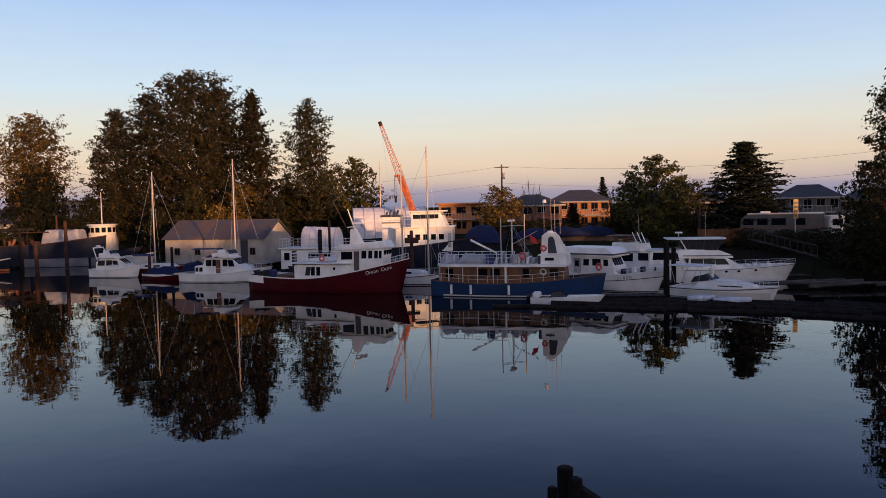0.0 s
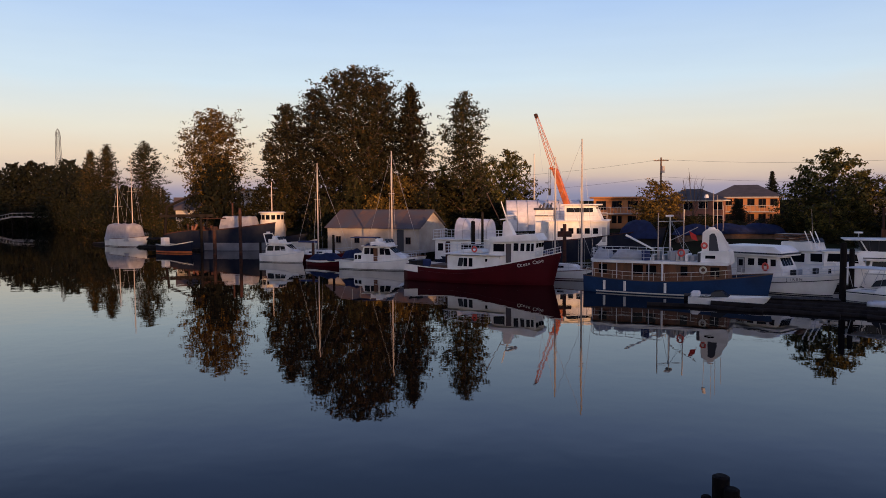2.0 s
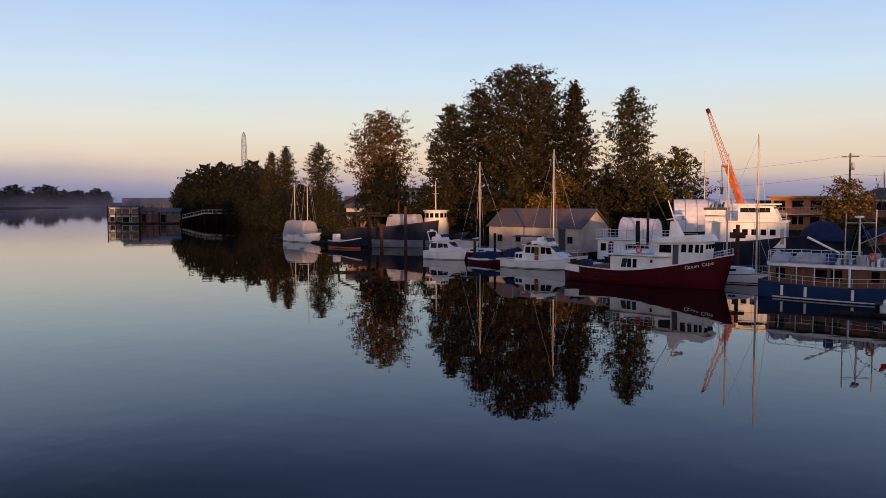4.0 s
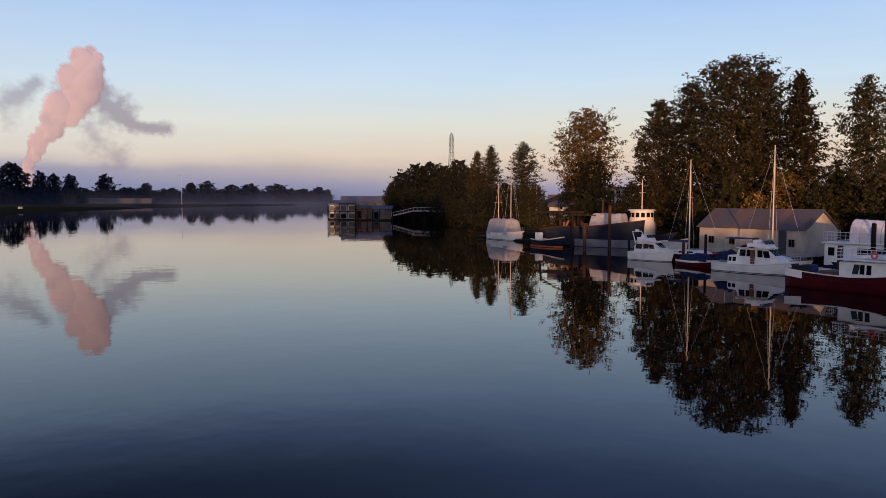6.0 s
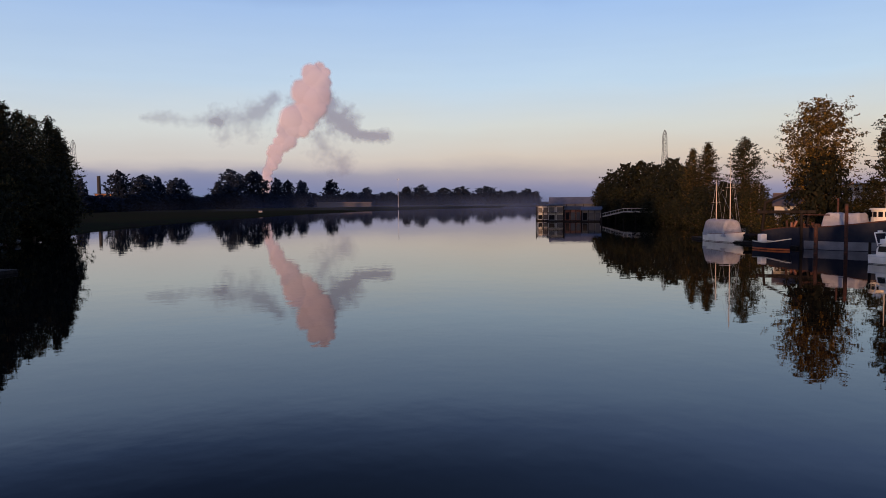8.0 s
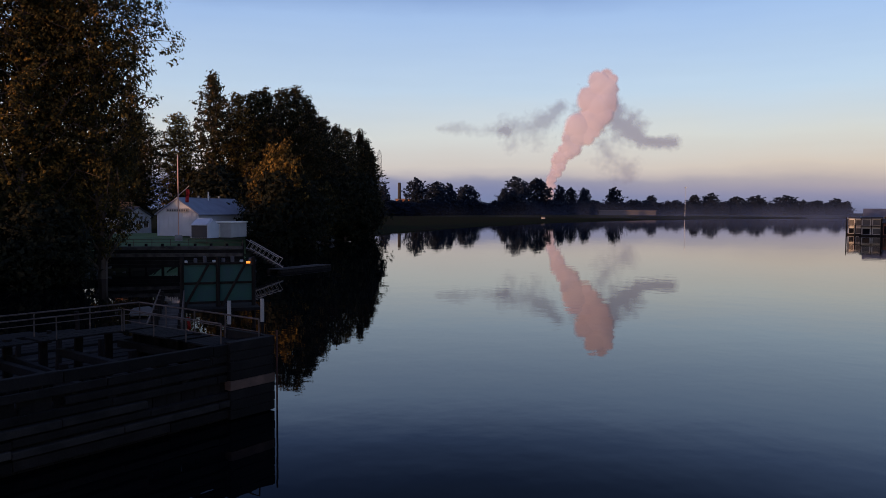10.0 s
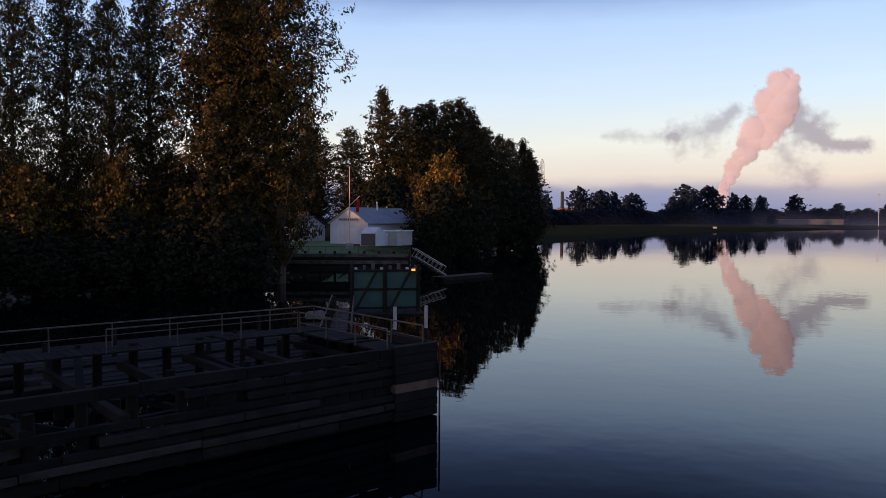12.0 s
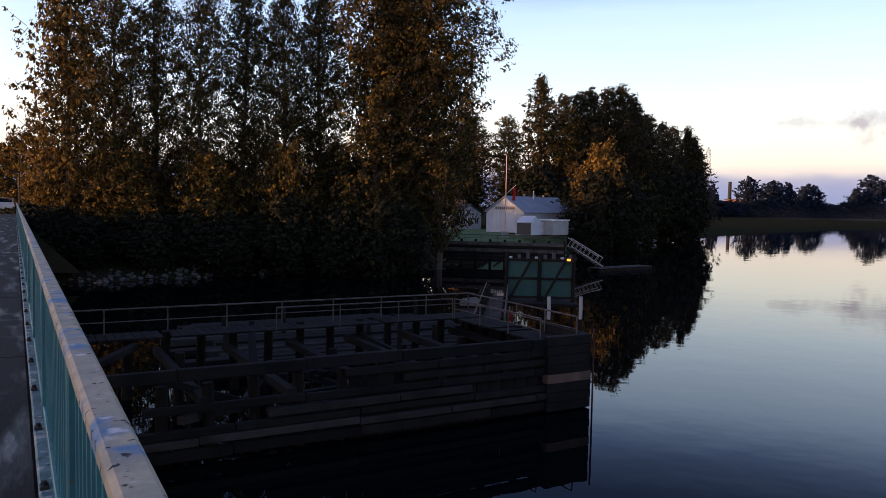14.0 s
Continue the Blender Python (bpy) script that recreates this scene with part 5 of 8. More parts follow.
    cabin(t, "enclosure", [(f(.245), 4.05), (f(.215), 5.22), (f(.555), 5.3), (f(.495), 3.95)], 1.55, 1.55, SMOKE, .02)
    for u, v in ((.245, .215), (.295, .285), (.345, .345), (.395, .41), (.445, .48), (.495, .555)):
        for side in (1, -1):
            part("enclosure_post", tube(B(), (f(u), side * 1.58, 4.05), (f(v), side * 1.58, 5.25), .03, n=5), INK, t)
    part("enclosure_brace", tube(B(), (f(.275), -1.62, 4.1), (f(.235), -1.62, 5.2), .06, n=6), WHITE, t)
    slab(t, "hardtop", f(.135), f(.575), 1.75, 5.24, .14, WHITE, nose=.4)
    part("radar", tube(B(), (f(.235), 0, 5.95), (f(.235), 0, 6.12), .34, n=12), WHITE, t)
    part("radar_post", tube(B(), (f(.235), 0, 5.36), (f(.235), 0, 6.0), .05), STEEL, t)
    part("aerial", tube(B(), (f(.44), .8, 5.36), (f(.44), .8, 8.4), .025, .012), ALU, t)
    for k in range(4):
        part("deck_locker", box(B(), f(.72 + k * .05), f(.745 + k * .05), -.4, .3, 1.9, 2.2 + .1 * (k % 2), .04), WHITE, t)
    t.matrix_basis = t.matrix_basis @ Matrix.Diagonal((1, 1, .76, 1))
    # express cruiser in front
    t, h, f = motor_cruiser("express_cruiser", polar(-17.0, 63.4), polar(-23.4, 60.6), "low white express cruiser with canvas sunshade, warm reflection painted on its hull", 2.6, (.85, .85, 1.15),
                  [(.25, .6), (.28, 1.15), (.40, 1.42), (.62, 1.4), (.85, 1.1), (.85, .6)], [(.50, .74, .96, 1.06, 0)], [], bowrail=(.45, .99), boot=INK)
    # warm reflection painted on the lower white topsides as a cream band
    h.band("topside_paint", CREAM, .62, .05, below=False, out=.012, s0=0, s1=.97)
    for side in (1, -1):
        part("windscreen", quadprism(B(), [(f(.22), side * .95, 1.2), (f(.42), side * .9, 1.4), (f(.36), side * .8, 1.82), (f(.26), side * .9, 1.65)], .012), SMOKE, t)
    part("windscreen", quadprism(B(), [(f(.43), -.85, 1.42), (f(.43), .85, 1.42), (f(.36), .8, 1.85), (f(.36), -.8, 1.85)], .012), SMOKE, t)
    part("sunshade", box(B(), f(-.02), f(.36), -1.0, 1.0, 2.42, 2.5, .03), TARPW, t)
    for u, v in ((.05, .0), (.12, .2), (.3, .34)):
        for side in (1, -1):
            part("sunshade_pole", tube(B(), (f(u), side * .95, 1.1), (f(v), side * .95, 2.45), .018, n=5), STEEL, t)
    part("seat", box(B(), f(.37), f(.41), -.2, .2, 1.3, 2.3, .06), CREAM, t, "cream canvas roll")
    # speedboat and tenders
    t, L = moored("speedboat", polar(-6.6, 58.2), polar(-11.5, 57.6), "small white open speedboat tied to the log float")
    h = Hull(t, L, 1.9, .48, .5, .68, WHITE, .85, .5, .35)
    part("windscreen", quadprism(B(), [(.2, -.6, .55), (.2, .6, .55), (-.3, .55, .95), (-.3, -.55, .95)], .012), SMOKE, t)
    for side in (1, -1):
        part("windscreen", quadprism(B(), [(-1.0, side * .66, .52), (.2, side * .6, .55), (-.3, side * .55, .95), (-.9, side * .6, .85)], .012), SMOKE, t)
    part("engine_cover", box(B(), -L / 2 + .1, -L / 2 + .7, -.4, .4, .4, .85, .1), WHITE, t)
    for s, b, k in ((-18.0, -19.6, 59.6), (-19.7, -22.0, 58.6)):
        t, L = moored("dinghy", polar(s, k), polar(b, k - .6), "small pale rubber dinghy beside the float", "dinghy", "dinghies")
        bm = B()
        for side in (1, -1):
            tube(bm, (-L / 2, side * .45, .25), (L / 2 - .6, side * .42, .28), .22, n=10)
            tube(bm, (L / 2 - .62, side * .42, .28), (L / 2, 0, .42), .22, .15, 10)
        part("inflatable_collar", bm, TARPW, t, smooth=True)
        part("floor", box(B(), -L / 2, L / 2 - .5, -.4, .4, .1, .2), WALLG, t)
        part("transom", box(B(), -L / 2 - .03, -L / 2 + .03, -.45, .45, .1, .5), WALLG, t)


def sailboat(stern, bow, label, masts, hull_mat=None, cover=None, W=2.8, z=(1.0, .9, 1.25)):
    t, L = moored("sailboat", stern, bow, label, "sailboat", "sailing boats")
    h = Hull(t, L, W, *z, hull_mat or WHITE, .6, .08 * L, .9, bulwark=.06)
    h.band("toe_rail", TEAK, -.03, .04, out=.02)
    h.band("waterline_stripe", RED, .14, .05, below=False, out=.012)
    w = cabin(t, "coachroof", [(-.28 * L, .8), (-.27 * L, 1.45), (.18 * L, 1.4), (.26 * L, 1.1), (.26 * L, .8)], W * .32, W * .26, WHITE)
    side_windows(t, w, [(-.2 * L, -.1 * L), (-.06 * L, .04 * L)], 1.08, 1.28)
    for u, hh, boom in masts:
        x = -L / 2 + u * L
        mast(t, (x, 0, 1.0), hh - 1.0, .10, boom, .9, [(L / 2 * .97, 0, 1.2), (-L / 2 * .97, 0, 1.0), (x, W * .45, .9), (x, -W * .45, .9)])
        if boom:
            part("furled_sail", tube(B(), (x - .1, 0, 2.45), (x - boom, 0, 2.45), .16, .10, 8), TARPB if not cover else TARPW, t)
    if cover:
        sag_tarp(t, "winter_cover", cover[0] * L, cover[1] * L, W * .46, 1.0, cover[2], TARPW, 12, 20, 16, 9, 16)
    for e in h.edge(.03, .98, 8):
        rail(t, e, .6, 1.3, .014, 1, STEEL)
    return t


def all_sailboats():
    sailboat(polar(4.75, 74.6), polar(0.05, 72.6), "white sailing boat with two bare masts, moored", [(.37, 11.6, 2.5), (.78, 13.2, 0)], W=2.4, z=(.9, .8, 1.1))
    sailboat(polar(17.4, 91.0), polar(13.0, 88.0), "white sloop with tall bare mast behind a cruiser", [(.50, 13.3, 3.0)])
    sailboat(polar(22.4, 98.5), polar(18.3, 95.0), "dark red sloop with tall bare mast and blue sail cover", [(.42, 12.3, 2.8)], hull_mat=RED)
    sailboat(polar(35.0, 147.0), polar(32.75, 137.5), "white ketch under a pale winter cover, at a float", [(.25, 10.8, 2.0), (.66, 15.0, 0)], cover=(-.40, .26, 4.3), W=3.6, z=(1.5, 1.4, 1.9))


# dark steel ship and workboats laid up behind
def laid_up_ship():
    t, L = moored("coastal_ship", polar(10.6, 96.0), polar(-4.2, 93.0), "dark hulled coastal ship with white superstructure, laid up", "ship")
    h = Hull(t, L, 7.0, 2.4, 2.6, 4.3, NAVY, .8, 1.2, 1.2, deck=RUST, bulwark=.7)
    h.band("cap_rail", RUST, -.03, .08, out=.05)
    X = lambda az: (10.6 - az) / 14.8 * L - L / 2
    w = cabin(t, "deckhouse", [(X(3.2), 2.0), (X(3.2), 4.95), (X(-.9), 5.0), (X(-.9), 2.2)], 2.9, 2.8, WHITE)
    side_windows(t, w, [(X(2.35 - k * .57), X(2.0 - k * .57)) for k in range(5)], 3.55, 4.2)
    side_windows(t, w, [(X(-.55), X(-.8))], 2.6, 4.3, 0, material=WALLG, name="door")
    part("boat_deck", box(B(), X(3.4), X(-1.0), -3.2, 3.2, 4.95, 5.1, .03), WHITE, t)
    w = cabin(t, "bridge_house", [(X(2.1), 5.05), (X(2.1), 6.9), (X(-.05), 6.75), (X(-.5), 5.1)], 2.5, 2.4, WHITE)
    side_windows(t, w, [(X(1.95), X(.1))], 6.05, 6.55, 0)
    front_windows(t, (X(-.2), 6.05), (X(-.08), 6.6), 2.2, 5)
    slab(t, "bridge_roof", X(2.3), X(-.5), 2.9, 6.85, .15, WHITE, nose=.8)
    w = cabin(t, "funnel", [(X(4.3), 2.6), (X(4.3), 6.35), (X(3.0), 6.35), (X(3.0), 2.6)], 1.3, 1.2, WHITE)
    part("funnel_cap", box(B(), X(4.4), X(2.9), -1.35, 1.35, 6.3, 6.55, .04), INK, t)
    part("funnel_band", box(B(), X(4.32), X(2.98), -1.33, 1.33, 5.55, 5.68, .01), INK, t)
    for k in range(4):
        part("exhaust_pipe", tube(B(), (X(4.1 - k * .27), .3 - .2 * (k % 2), 6.5), (X(4.0 - k * .27), .3, 6.95 + .2 * (k % 2)), .12, n=8), INK, t)
    rail(t, [(X(10), -3.0, 2.5), (X(4.6), -3.2, 2.6)], 1.0, 1.4, .03, 2, CREAM)
    rail(t, [(X(3.2), -3.1, 5.1), (X(-.9), -3.1, 5.1)], .9, 1.2, .025, 2)
    part("mast", tube(B(), (X(1.0), 0, 6.9), (X(1.0), 0, 10.6), .09, .05), ALU, t)
    part("mast_yard", tube(B(), (X(1.0), -1.2, 10.3), (X(1.0), 1.2, 10.3), .04), ALU, t)
    sag_tarp(t, "bow_cover", X(-1.6), X(-4.4), 2.3, 3.0, 5.2, TARPB, 6)
    part("winch", box(B(), X(-1.1), X(-1.5), -.6, .6, 2.6, 3.4, .1), RUST, t)
    # deck vessel ahead of it with a covered dome
    t, L = moored("workboat", polar(11.6, 88.0), polar(5.2, 84.5), "white decked workboat with arched cover and railings")
    h = Hull(t, L, 4.2, 1.3, 1.2, 1.7, NAVY, .85, .5, .8, deck=RUST)
    w = cabin(t, "deckhouse", [(-L / 2 + .1, .9), (-L / 2 + .1, 3.05), (L / 2 - 1.6, 3.1), (L / 2 - 1.4, 1.1)], 1.9, 1.85, WHITE)
    side_windows(t, w, [(-L / 2 + .5, -L / 2 + 1.1), (-L / 2 + 1.4, -L / 2 + 2.0), (-L / 2 + 3.3, -L / 2 + 4.5), (-.2, .8)], 1.9, 2.7, frame_mat=TRIM)
    slab(t, "top_deck", -L / 2 - .1, L / 2 - 1.2, 2.1, 3.1, .14, WHITE)
    rail(t, [(-L / 2, 2.0, 3.24), (-L / 2, -2.0, 3.24), (L / 2 - 1.4, -2.0, 3.24)], 1.0, 1.1, .025, 2)
    bm = B()
    n = 10
    xs = (-L / 2 + 2.4, -L / 2 + 6.2)
    rows = [[bm.verts.new((x, 1.6 * math.cos(math.pi * i / n), 3.24 + (2.3 if k == 0 else 2.15) * math.sin(math.pi * i / n) ** .7)) for i in range(n + 1)] for k, x in enumerate(xs)]
    for i in range(n):
        bm.faces.new((rows[0][i], rows[1][i], rows[1][i + 1], rows[0][i + 1]))
    bm.faces.new(rows[0])
    bm.faces.new(rows[1][::-1])
    part("arched_cover", bm, TARPW, t, "pale arched canvas shelter")
    for k in range(5):
        x = xs[0] + (xs[1] - xs[0]) * k / 4
        part("cover_hoop", path(B(), [(x, 1.64 * math.cos(math.pi * i / n), 3.24 + (2.33 - .04 * k) * math.sin(math.pi * i / n) ** .7) for i in range(n + 1)], .03, 4), WALLG, t)
    # old tug
    t, L = moored("old_tug", polar(31.0, 130.0), polar(24.0, 120.5), "old dark steel tug with red deck gear and dirty waterline", "ship")
    h = Hull(t, L, 5.4, 2.5, 3.2, 4.35, NAVY, .7, .5, 1.2, deck=RUST, bulwark=.8, flare=.14)
    h.band("boot_topping", BOATWALL, 1.25, .05, .42, .965, below=False, out=.02, label="faded pale boot topping with rust stains")
    h.band("cap_rail", RUST, -.04, .12, out=.05)
    sag_tarp(t, "deck_cover", .02 * L, .34 * L, 1.5, 3.3, 5.6, TARPW, 9, 20, 16, 8, 16)
    rng = random.Random(9)
    for k in range(16):
        x = -L * .3 + k * L * .028
        part("deck_gear", tube(B(), (x, -1.4 + rng.uniform(0, 2), 2.2), (x + rng.uniform(-.3, .5), -1.2 + rng.uniform(0, 2), 3.4 + rng.uniform(0, .8)), rng.uniform(.12, .35), rng.uniform(.1, .25), 8), rng.choice([RUST, TRIM, RUST, TEAK]), t)
    part("kingpost", tube(B(), (.13 * L, -.4, 2.4), (.13 * L, -.4, 7.4), .18, .14), RUST, t)
    part("gallows", path(B(), [(-.15 * L, -1.5, 2), (-.15 * L, -1.5, 5.0), (.1 * L, -1.5, 5.0)], .08), RUST, t)
    # pilot vessel behind its bow
    t, L = moored("pilot_boat", polar(25.7, 126.0), polar(21.8, 120.5), "old workboat with rounded white wheelhouse and lit mast", "boat")
    h = Hull(t, L, 4.0, 1.9, 1.8, 2.6, NAVY, .7, .8, 1.0, deck=RUST)
    for nm, r, z0, z1 in (("lower_house", 2.1, 1.5, 4.0), ("wheelhouse", 1.9, 4.0, 5.75)):
        bm = tube(B(), (-.6, 0, z0), (-.6, 0, z1), r, r * .96, 20)
        part(nm, bm, CREAM, t)
    part("wheelhouse_roof", tube(B(), (-.6, 0, 5.75), (-.6, 0, 5.95), 2.15, 2.0, 20), CREAM, t)
    for k in range(14):
        a = 2 * math.pi * k / 14
        m = pose(-.6 + 1.86 * math.cos(a), 1.86 * math.sin(a), 5.1, 0, 0, math.degrees(a))
        part("window", box(B(), -.03, .04, -.29, .29, -.36, .36, .01, m), GLASS, t)
    part("mast", tube(B(), (-.6, 0, 6.0), (-.6, 0, 10.6), .10, .06), ALU, t)
    part("yard", tube(B(), (-.6, -.9, 8.6), (-.6, .9, 8.6), .04), ALU, t)
    # small blue workboat
    t, L = moored("small_workboat", polar(31.7, 123.8), polar(29.7, 118.8), "small blue open workboat with orange boot stripe", "boat")
    h = Hull(t, L, 2.6, 1.25, 1.15, 1.75, NAVY, .8, .3, .6, deck=TRIM)
    h.band("boot_stripe", ORANGE, .28, .05, below=False, out=.015)
    h.band("gunwale", CREAM, -.03, .12, out=.03)
    part("engine_box", box(B(), -L / 2 + .4, -L / 2 + 1.3, -.5, .5, .9, 2.2, .08), WHITE, t)
    # pale skiff by the tug
    t, L = moored("skiff", polar(22.4, 117.0), polar(20.9, 112.0), "pale open skiff hauled against the bank", "boat")
    Hull(t, L, 2.0, 1.5, 1.4, 2.1, CREAM, .8, .3, .5, deck=TRIM)


red_trawler()
blue_yacht()
all_cruisers()
all_sailboats()
laid_up_ship()

# ---- north shore: floats, piles, sheds, houses ----
def pile(az, d, top, r=0.16, material=None, label="dark creosoted mooring pile standing in the water", lean=0.0):
    t = thing("mooring_pile", pose(*polar(az, d)), label, "pile", "mooring piles")
    part("shaft", tube(B(), (0, 0, -2.2), (lean, 0, top), r * 1.08, r * 0.95, 12), material or PILE, t)
    part("pile_cap", tube(B(), (lean, 0, top - .02), (lean, 0, top + .06), r * .97, r * .7, 12), material or PILE, t)
    return t


def piles():
    for az, d, top, r, mt in [(-16.35, 63.6, 4.15, .24, PILE), (-16.85, 63.9, 3.7, .2, PILE), (-15.55, 65.5, 2.0, .12, PILE), (9.15, 80.0, 5.3, .22, PILE), (8.45, 82.0, 6.2, .14, PILE), (11.05, 79.5, 3.2, .26, RUST),
                              (2.35, 82.0, 4.9, .2, RUST), (28.1, 113.0, 4.0, .26, RUST), (26.3, 116.0, 6.6, .24, RUST), (19.6, 93.5, 3.4, .16, PILE), (21.1, 95.0, 2.4, .18, RUST), (24.9, 100, 2.3, .16, PILE),
                              (29.0, 121.0, 5.2, .2, PILE), (35.3, 148.0, 1.7, .14, PILE), (-18.6, 92.0, 6.4, .15, RUST)]:
        pile(az, d, top, r, mt)
    t = thing("pile_crossbar", pose(*polar(2.35, 81.7)), "rusty cross plate fixed to a pile", "bracket")
    part("plate", box(B(), -.75, .75, -.06, .06, 3.6, 4.2, .02), RUST, t)


def walkway(p, q, width, label, z=0.42):
    p, q = Vector((p[0], p[1], 0)), Vector((q[0], q[1], 0))
    d = q - p
    t = thing("float_walkway", pose(p.x, p.y, 0, 0, 0, math.degrees(math.atan2(d.y, d.x))), label, "dock", "floats")
    L = d.length
    for s in (-1, 1):
        part("stringer_log", tube(B(), (0, s * width * .4, .05), (L, s * width * .4, .05), .26, n=10), PILE, t)
    bm = box(B(), -.11, .11, -width / 2, width / 2, z - .06, z, .008)
    me = None
    n = min(120, int(L / .24))
    for i in range(n):
        if me is None:
            ob = part("plank", bm, PLANK, t)
            me = ob.data
            ob.matrix_basis = pose(.12, 0, 0)
        else:
            share("plank", me, t, pose(.12 + i * L / n, random.Random(i).uniform(-.03, .03), random.Random(i + 9).uniform(-.012, .012)))
    return t


def floats():
    walkway(polar(-6.2, 59.5), polar(-16.2, 60.2), 1.3, "dark weathered timber float beside the boats")
    walkway(polar(21.0, 101.0), polar(12.0, 85.2), 1.8, "grey timber walkway float behind the moored boats")
    walkway(polar(12.0, 85.2), polar(-1.0, 78.0), 1.8, "grey timber walkway float behind the moored boats")
    walkway(polar(-13.0, 70.2), polar(-25.5, 78.5), 1.6, "grey timber walkway float by the yachts")
    walkway(polar(35.8, 152.0), polar(29.0, 124.0), 1.8, "grey timber walkway float by the laid-up boats")
    rng = random.Random(2)
    # boom logs lying in the water
    for i in range(16):
        az0 = -4.0 - i * 2.3 + rng.uniform(-.4, .4)
        d0 = 55.4 - i * .18 + rng.uniform(-.5, .5)
        a, b = Vector(polar(az0, d0)), Vector(polar(az0 - 3.0, d0 - rng.uniform(.2, .7)))
        t = thing("boom_log", pose(a.x, a.y, 0, 0, 0, math.degrees(math.atan2(b.y - a.y, b.x - a.x))), "dark waterlogged log floating in a boom", "log", "boom logs")
        part("log", tube(B(), (0, 0, .0), ((b - a).length, 0, .03), .24, .19, 10), PILE, t)
    for row, d1 in enumerate((57.0, 58.4, 59.8, 61.0)):
        for i in range(6):
            az0 = (-12.6 if row else -8.0) - i * 3.6 + rng.uniform(-.4, .4)
            if row == 3 and az0 > -24:
                continue
            a, b = Vector(polar(az0, d1 - i * .25)), Vector(polar(az0 - 3.7, d1 - .4 - i * .25))
            t = thing("boom_log", pose(a.x, a.y, 0, 0, 0, math.degrees(math.atan2(b.y - a.y, b.x - a.x))), "dark waterlogged log floating in a boom", "log", "boom logs")
            part("log", tube(B(), (0, 0, .02), ((b - a).length, 0, .0), .30, .26, 10), PILE, t)
    for i in range(9):
        a = Vector(polar(-24.2 - i * .9 + rng.uniform(-.3, .3), 70.5 + rng.uniform(-1.5, 2.0), .45))
        t = thing("drift_log", pose(a.x, a.y, .25, 0, 0, rng.uniform(-25, 15)), "grey driftwood log stranded on the bank", "log", "drift logs")
        part("log", tube(B(), (-2.6, 0, .1), (2.6, 0, .25), .16, .11, 9), PLANK, t)


def gabled(name, origin, rz, L, D, eave, ridge, wall, roof, label, category, z=0.0, ribs=0, over=0.35):
    """A gabled building: origin its front right foot, the long front along x, the depth along y."""
    t = thing(name, pose(origin[0], origin[1], z, 0, 0, rz), label, category)
    bm = B()
    prof = [(0, 0), (0, eave), (D / 2, ridge), (D, eave), (D, 0)]
    a = [bm.verts.new((0, y, zz)) for y, zz in prof]
    b = [bm.verts.new((L, y, zz)) for y, zz in prof]
    bm.faces.new(a)
    bm.faces.new(b[::-1])
    for i in range(5):
        j = (i + 1) % 5
        bm.faces.new((a[i], b[i], b[j], a[j]))
    part("wall_shell", bm, wall, t)
    for k, (y0, z0, y1, z1) in enumerate(((-over, eave - over * (ridge - eave) / (D / 2), D / 2, ridge), (D + over, eave - over * (ridge - eave) / (D / 2), D / 2, ridge))):
        bm = quadprism(B(), [(-over, y0, z0 + .10), (L + over, y0, z0 + .10), (L + over, y1, z1 + .10), (-over, y1, z1 + .10)], .06)
        r = part("roof_slope", bm, roof, t)
        if ribs:
            n = int(L / ribs)
            for i in range(n + 1):
                x = i * L / n
                bm = tube(B(), (x, y0, z0 + .17), (x, y1, z1 + .17), .03, n=4)
                part("roof_rib", bm, roof, r)
    part("ridge_cap", tube(B(), (-over, D / 2, ridge + .16), (L + over, D / 2, ridge + .16), .09, n=6), roof, t)
    return t


def pane(t, x0, x1, y, z0, z1, axis="x", frame_mat=None, glass=None, name="window"):
    """A window set in a wall: a dark pane with a frame and a sill, on the wall at y (axis x) or at x=y (axis y)."""
    f = .05
    g = box(B(), x0, x1, y - .03, y + .03, z0, z1) if axis == "x" else box(B(), y - .03, y + .03, x0, x1, z0, z1)
    ob = part(name, g, glass or GLASS, t)
    bm = B()
    for a0, a1, c0, c1 in ((x0 - f, x1 + f, z1, z1 + f), (x0 - f, x1 + f, z0 - f, z0), (x0 - f, x0, z0, z1), (x1, x1 + f, z0, z1), ((x0 + x1) / 2 - f / 3, (x0 + x1) / 2 + f / 3, z0, z1)):
        if axis == "x":
            box(bm, a0, a1, y - .07, y + .07, c0, c1)
        else:
            box(bm, y - .07, y + .07, a0, a1, c0, c1)
    part("frame", bm, frame_mat or WHITE, ob)
    return ob


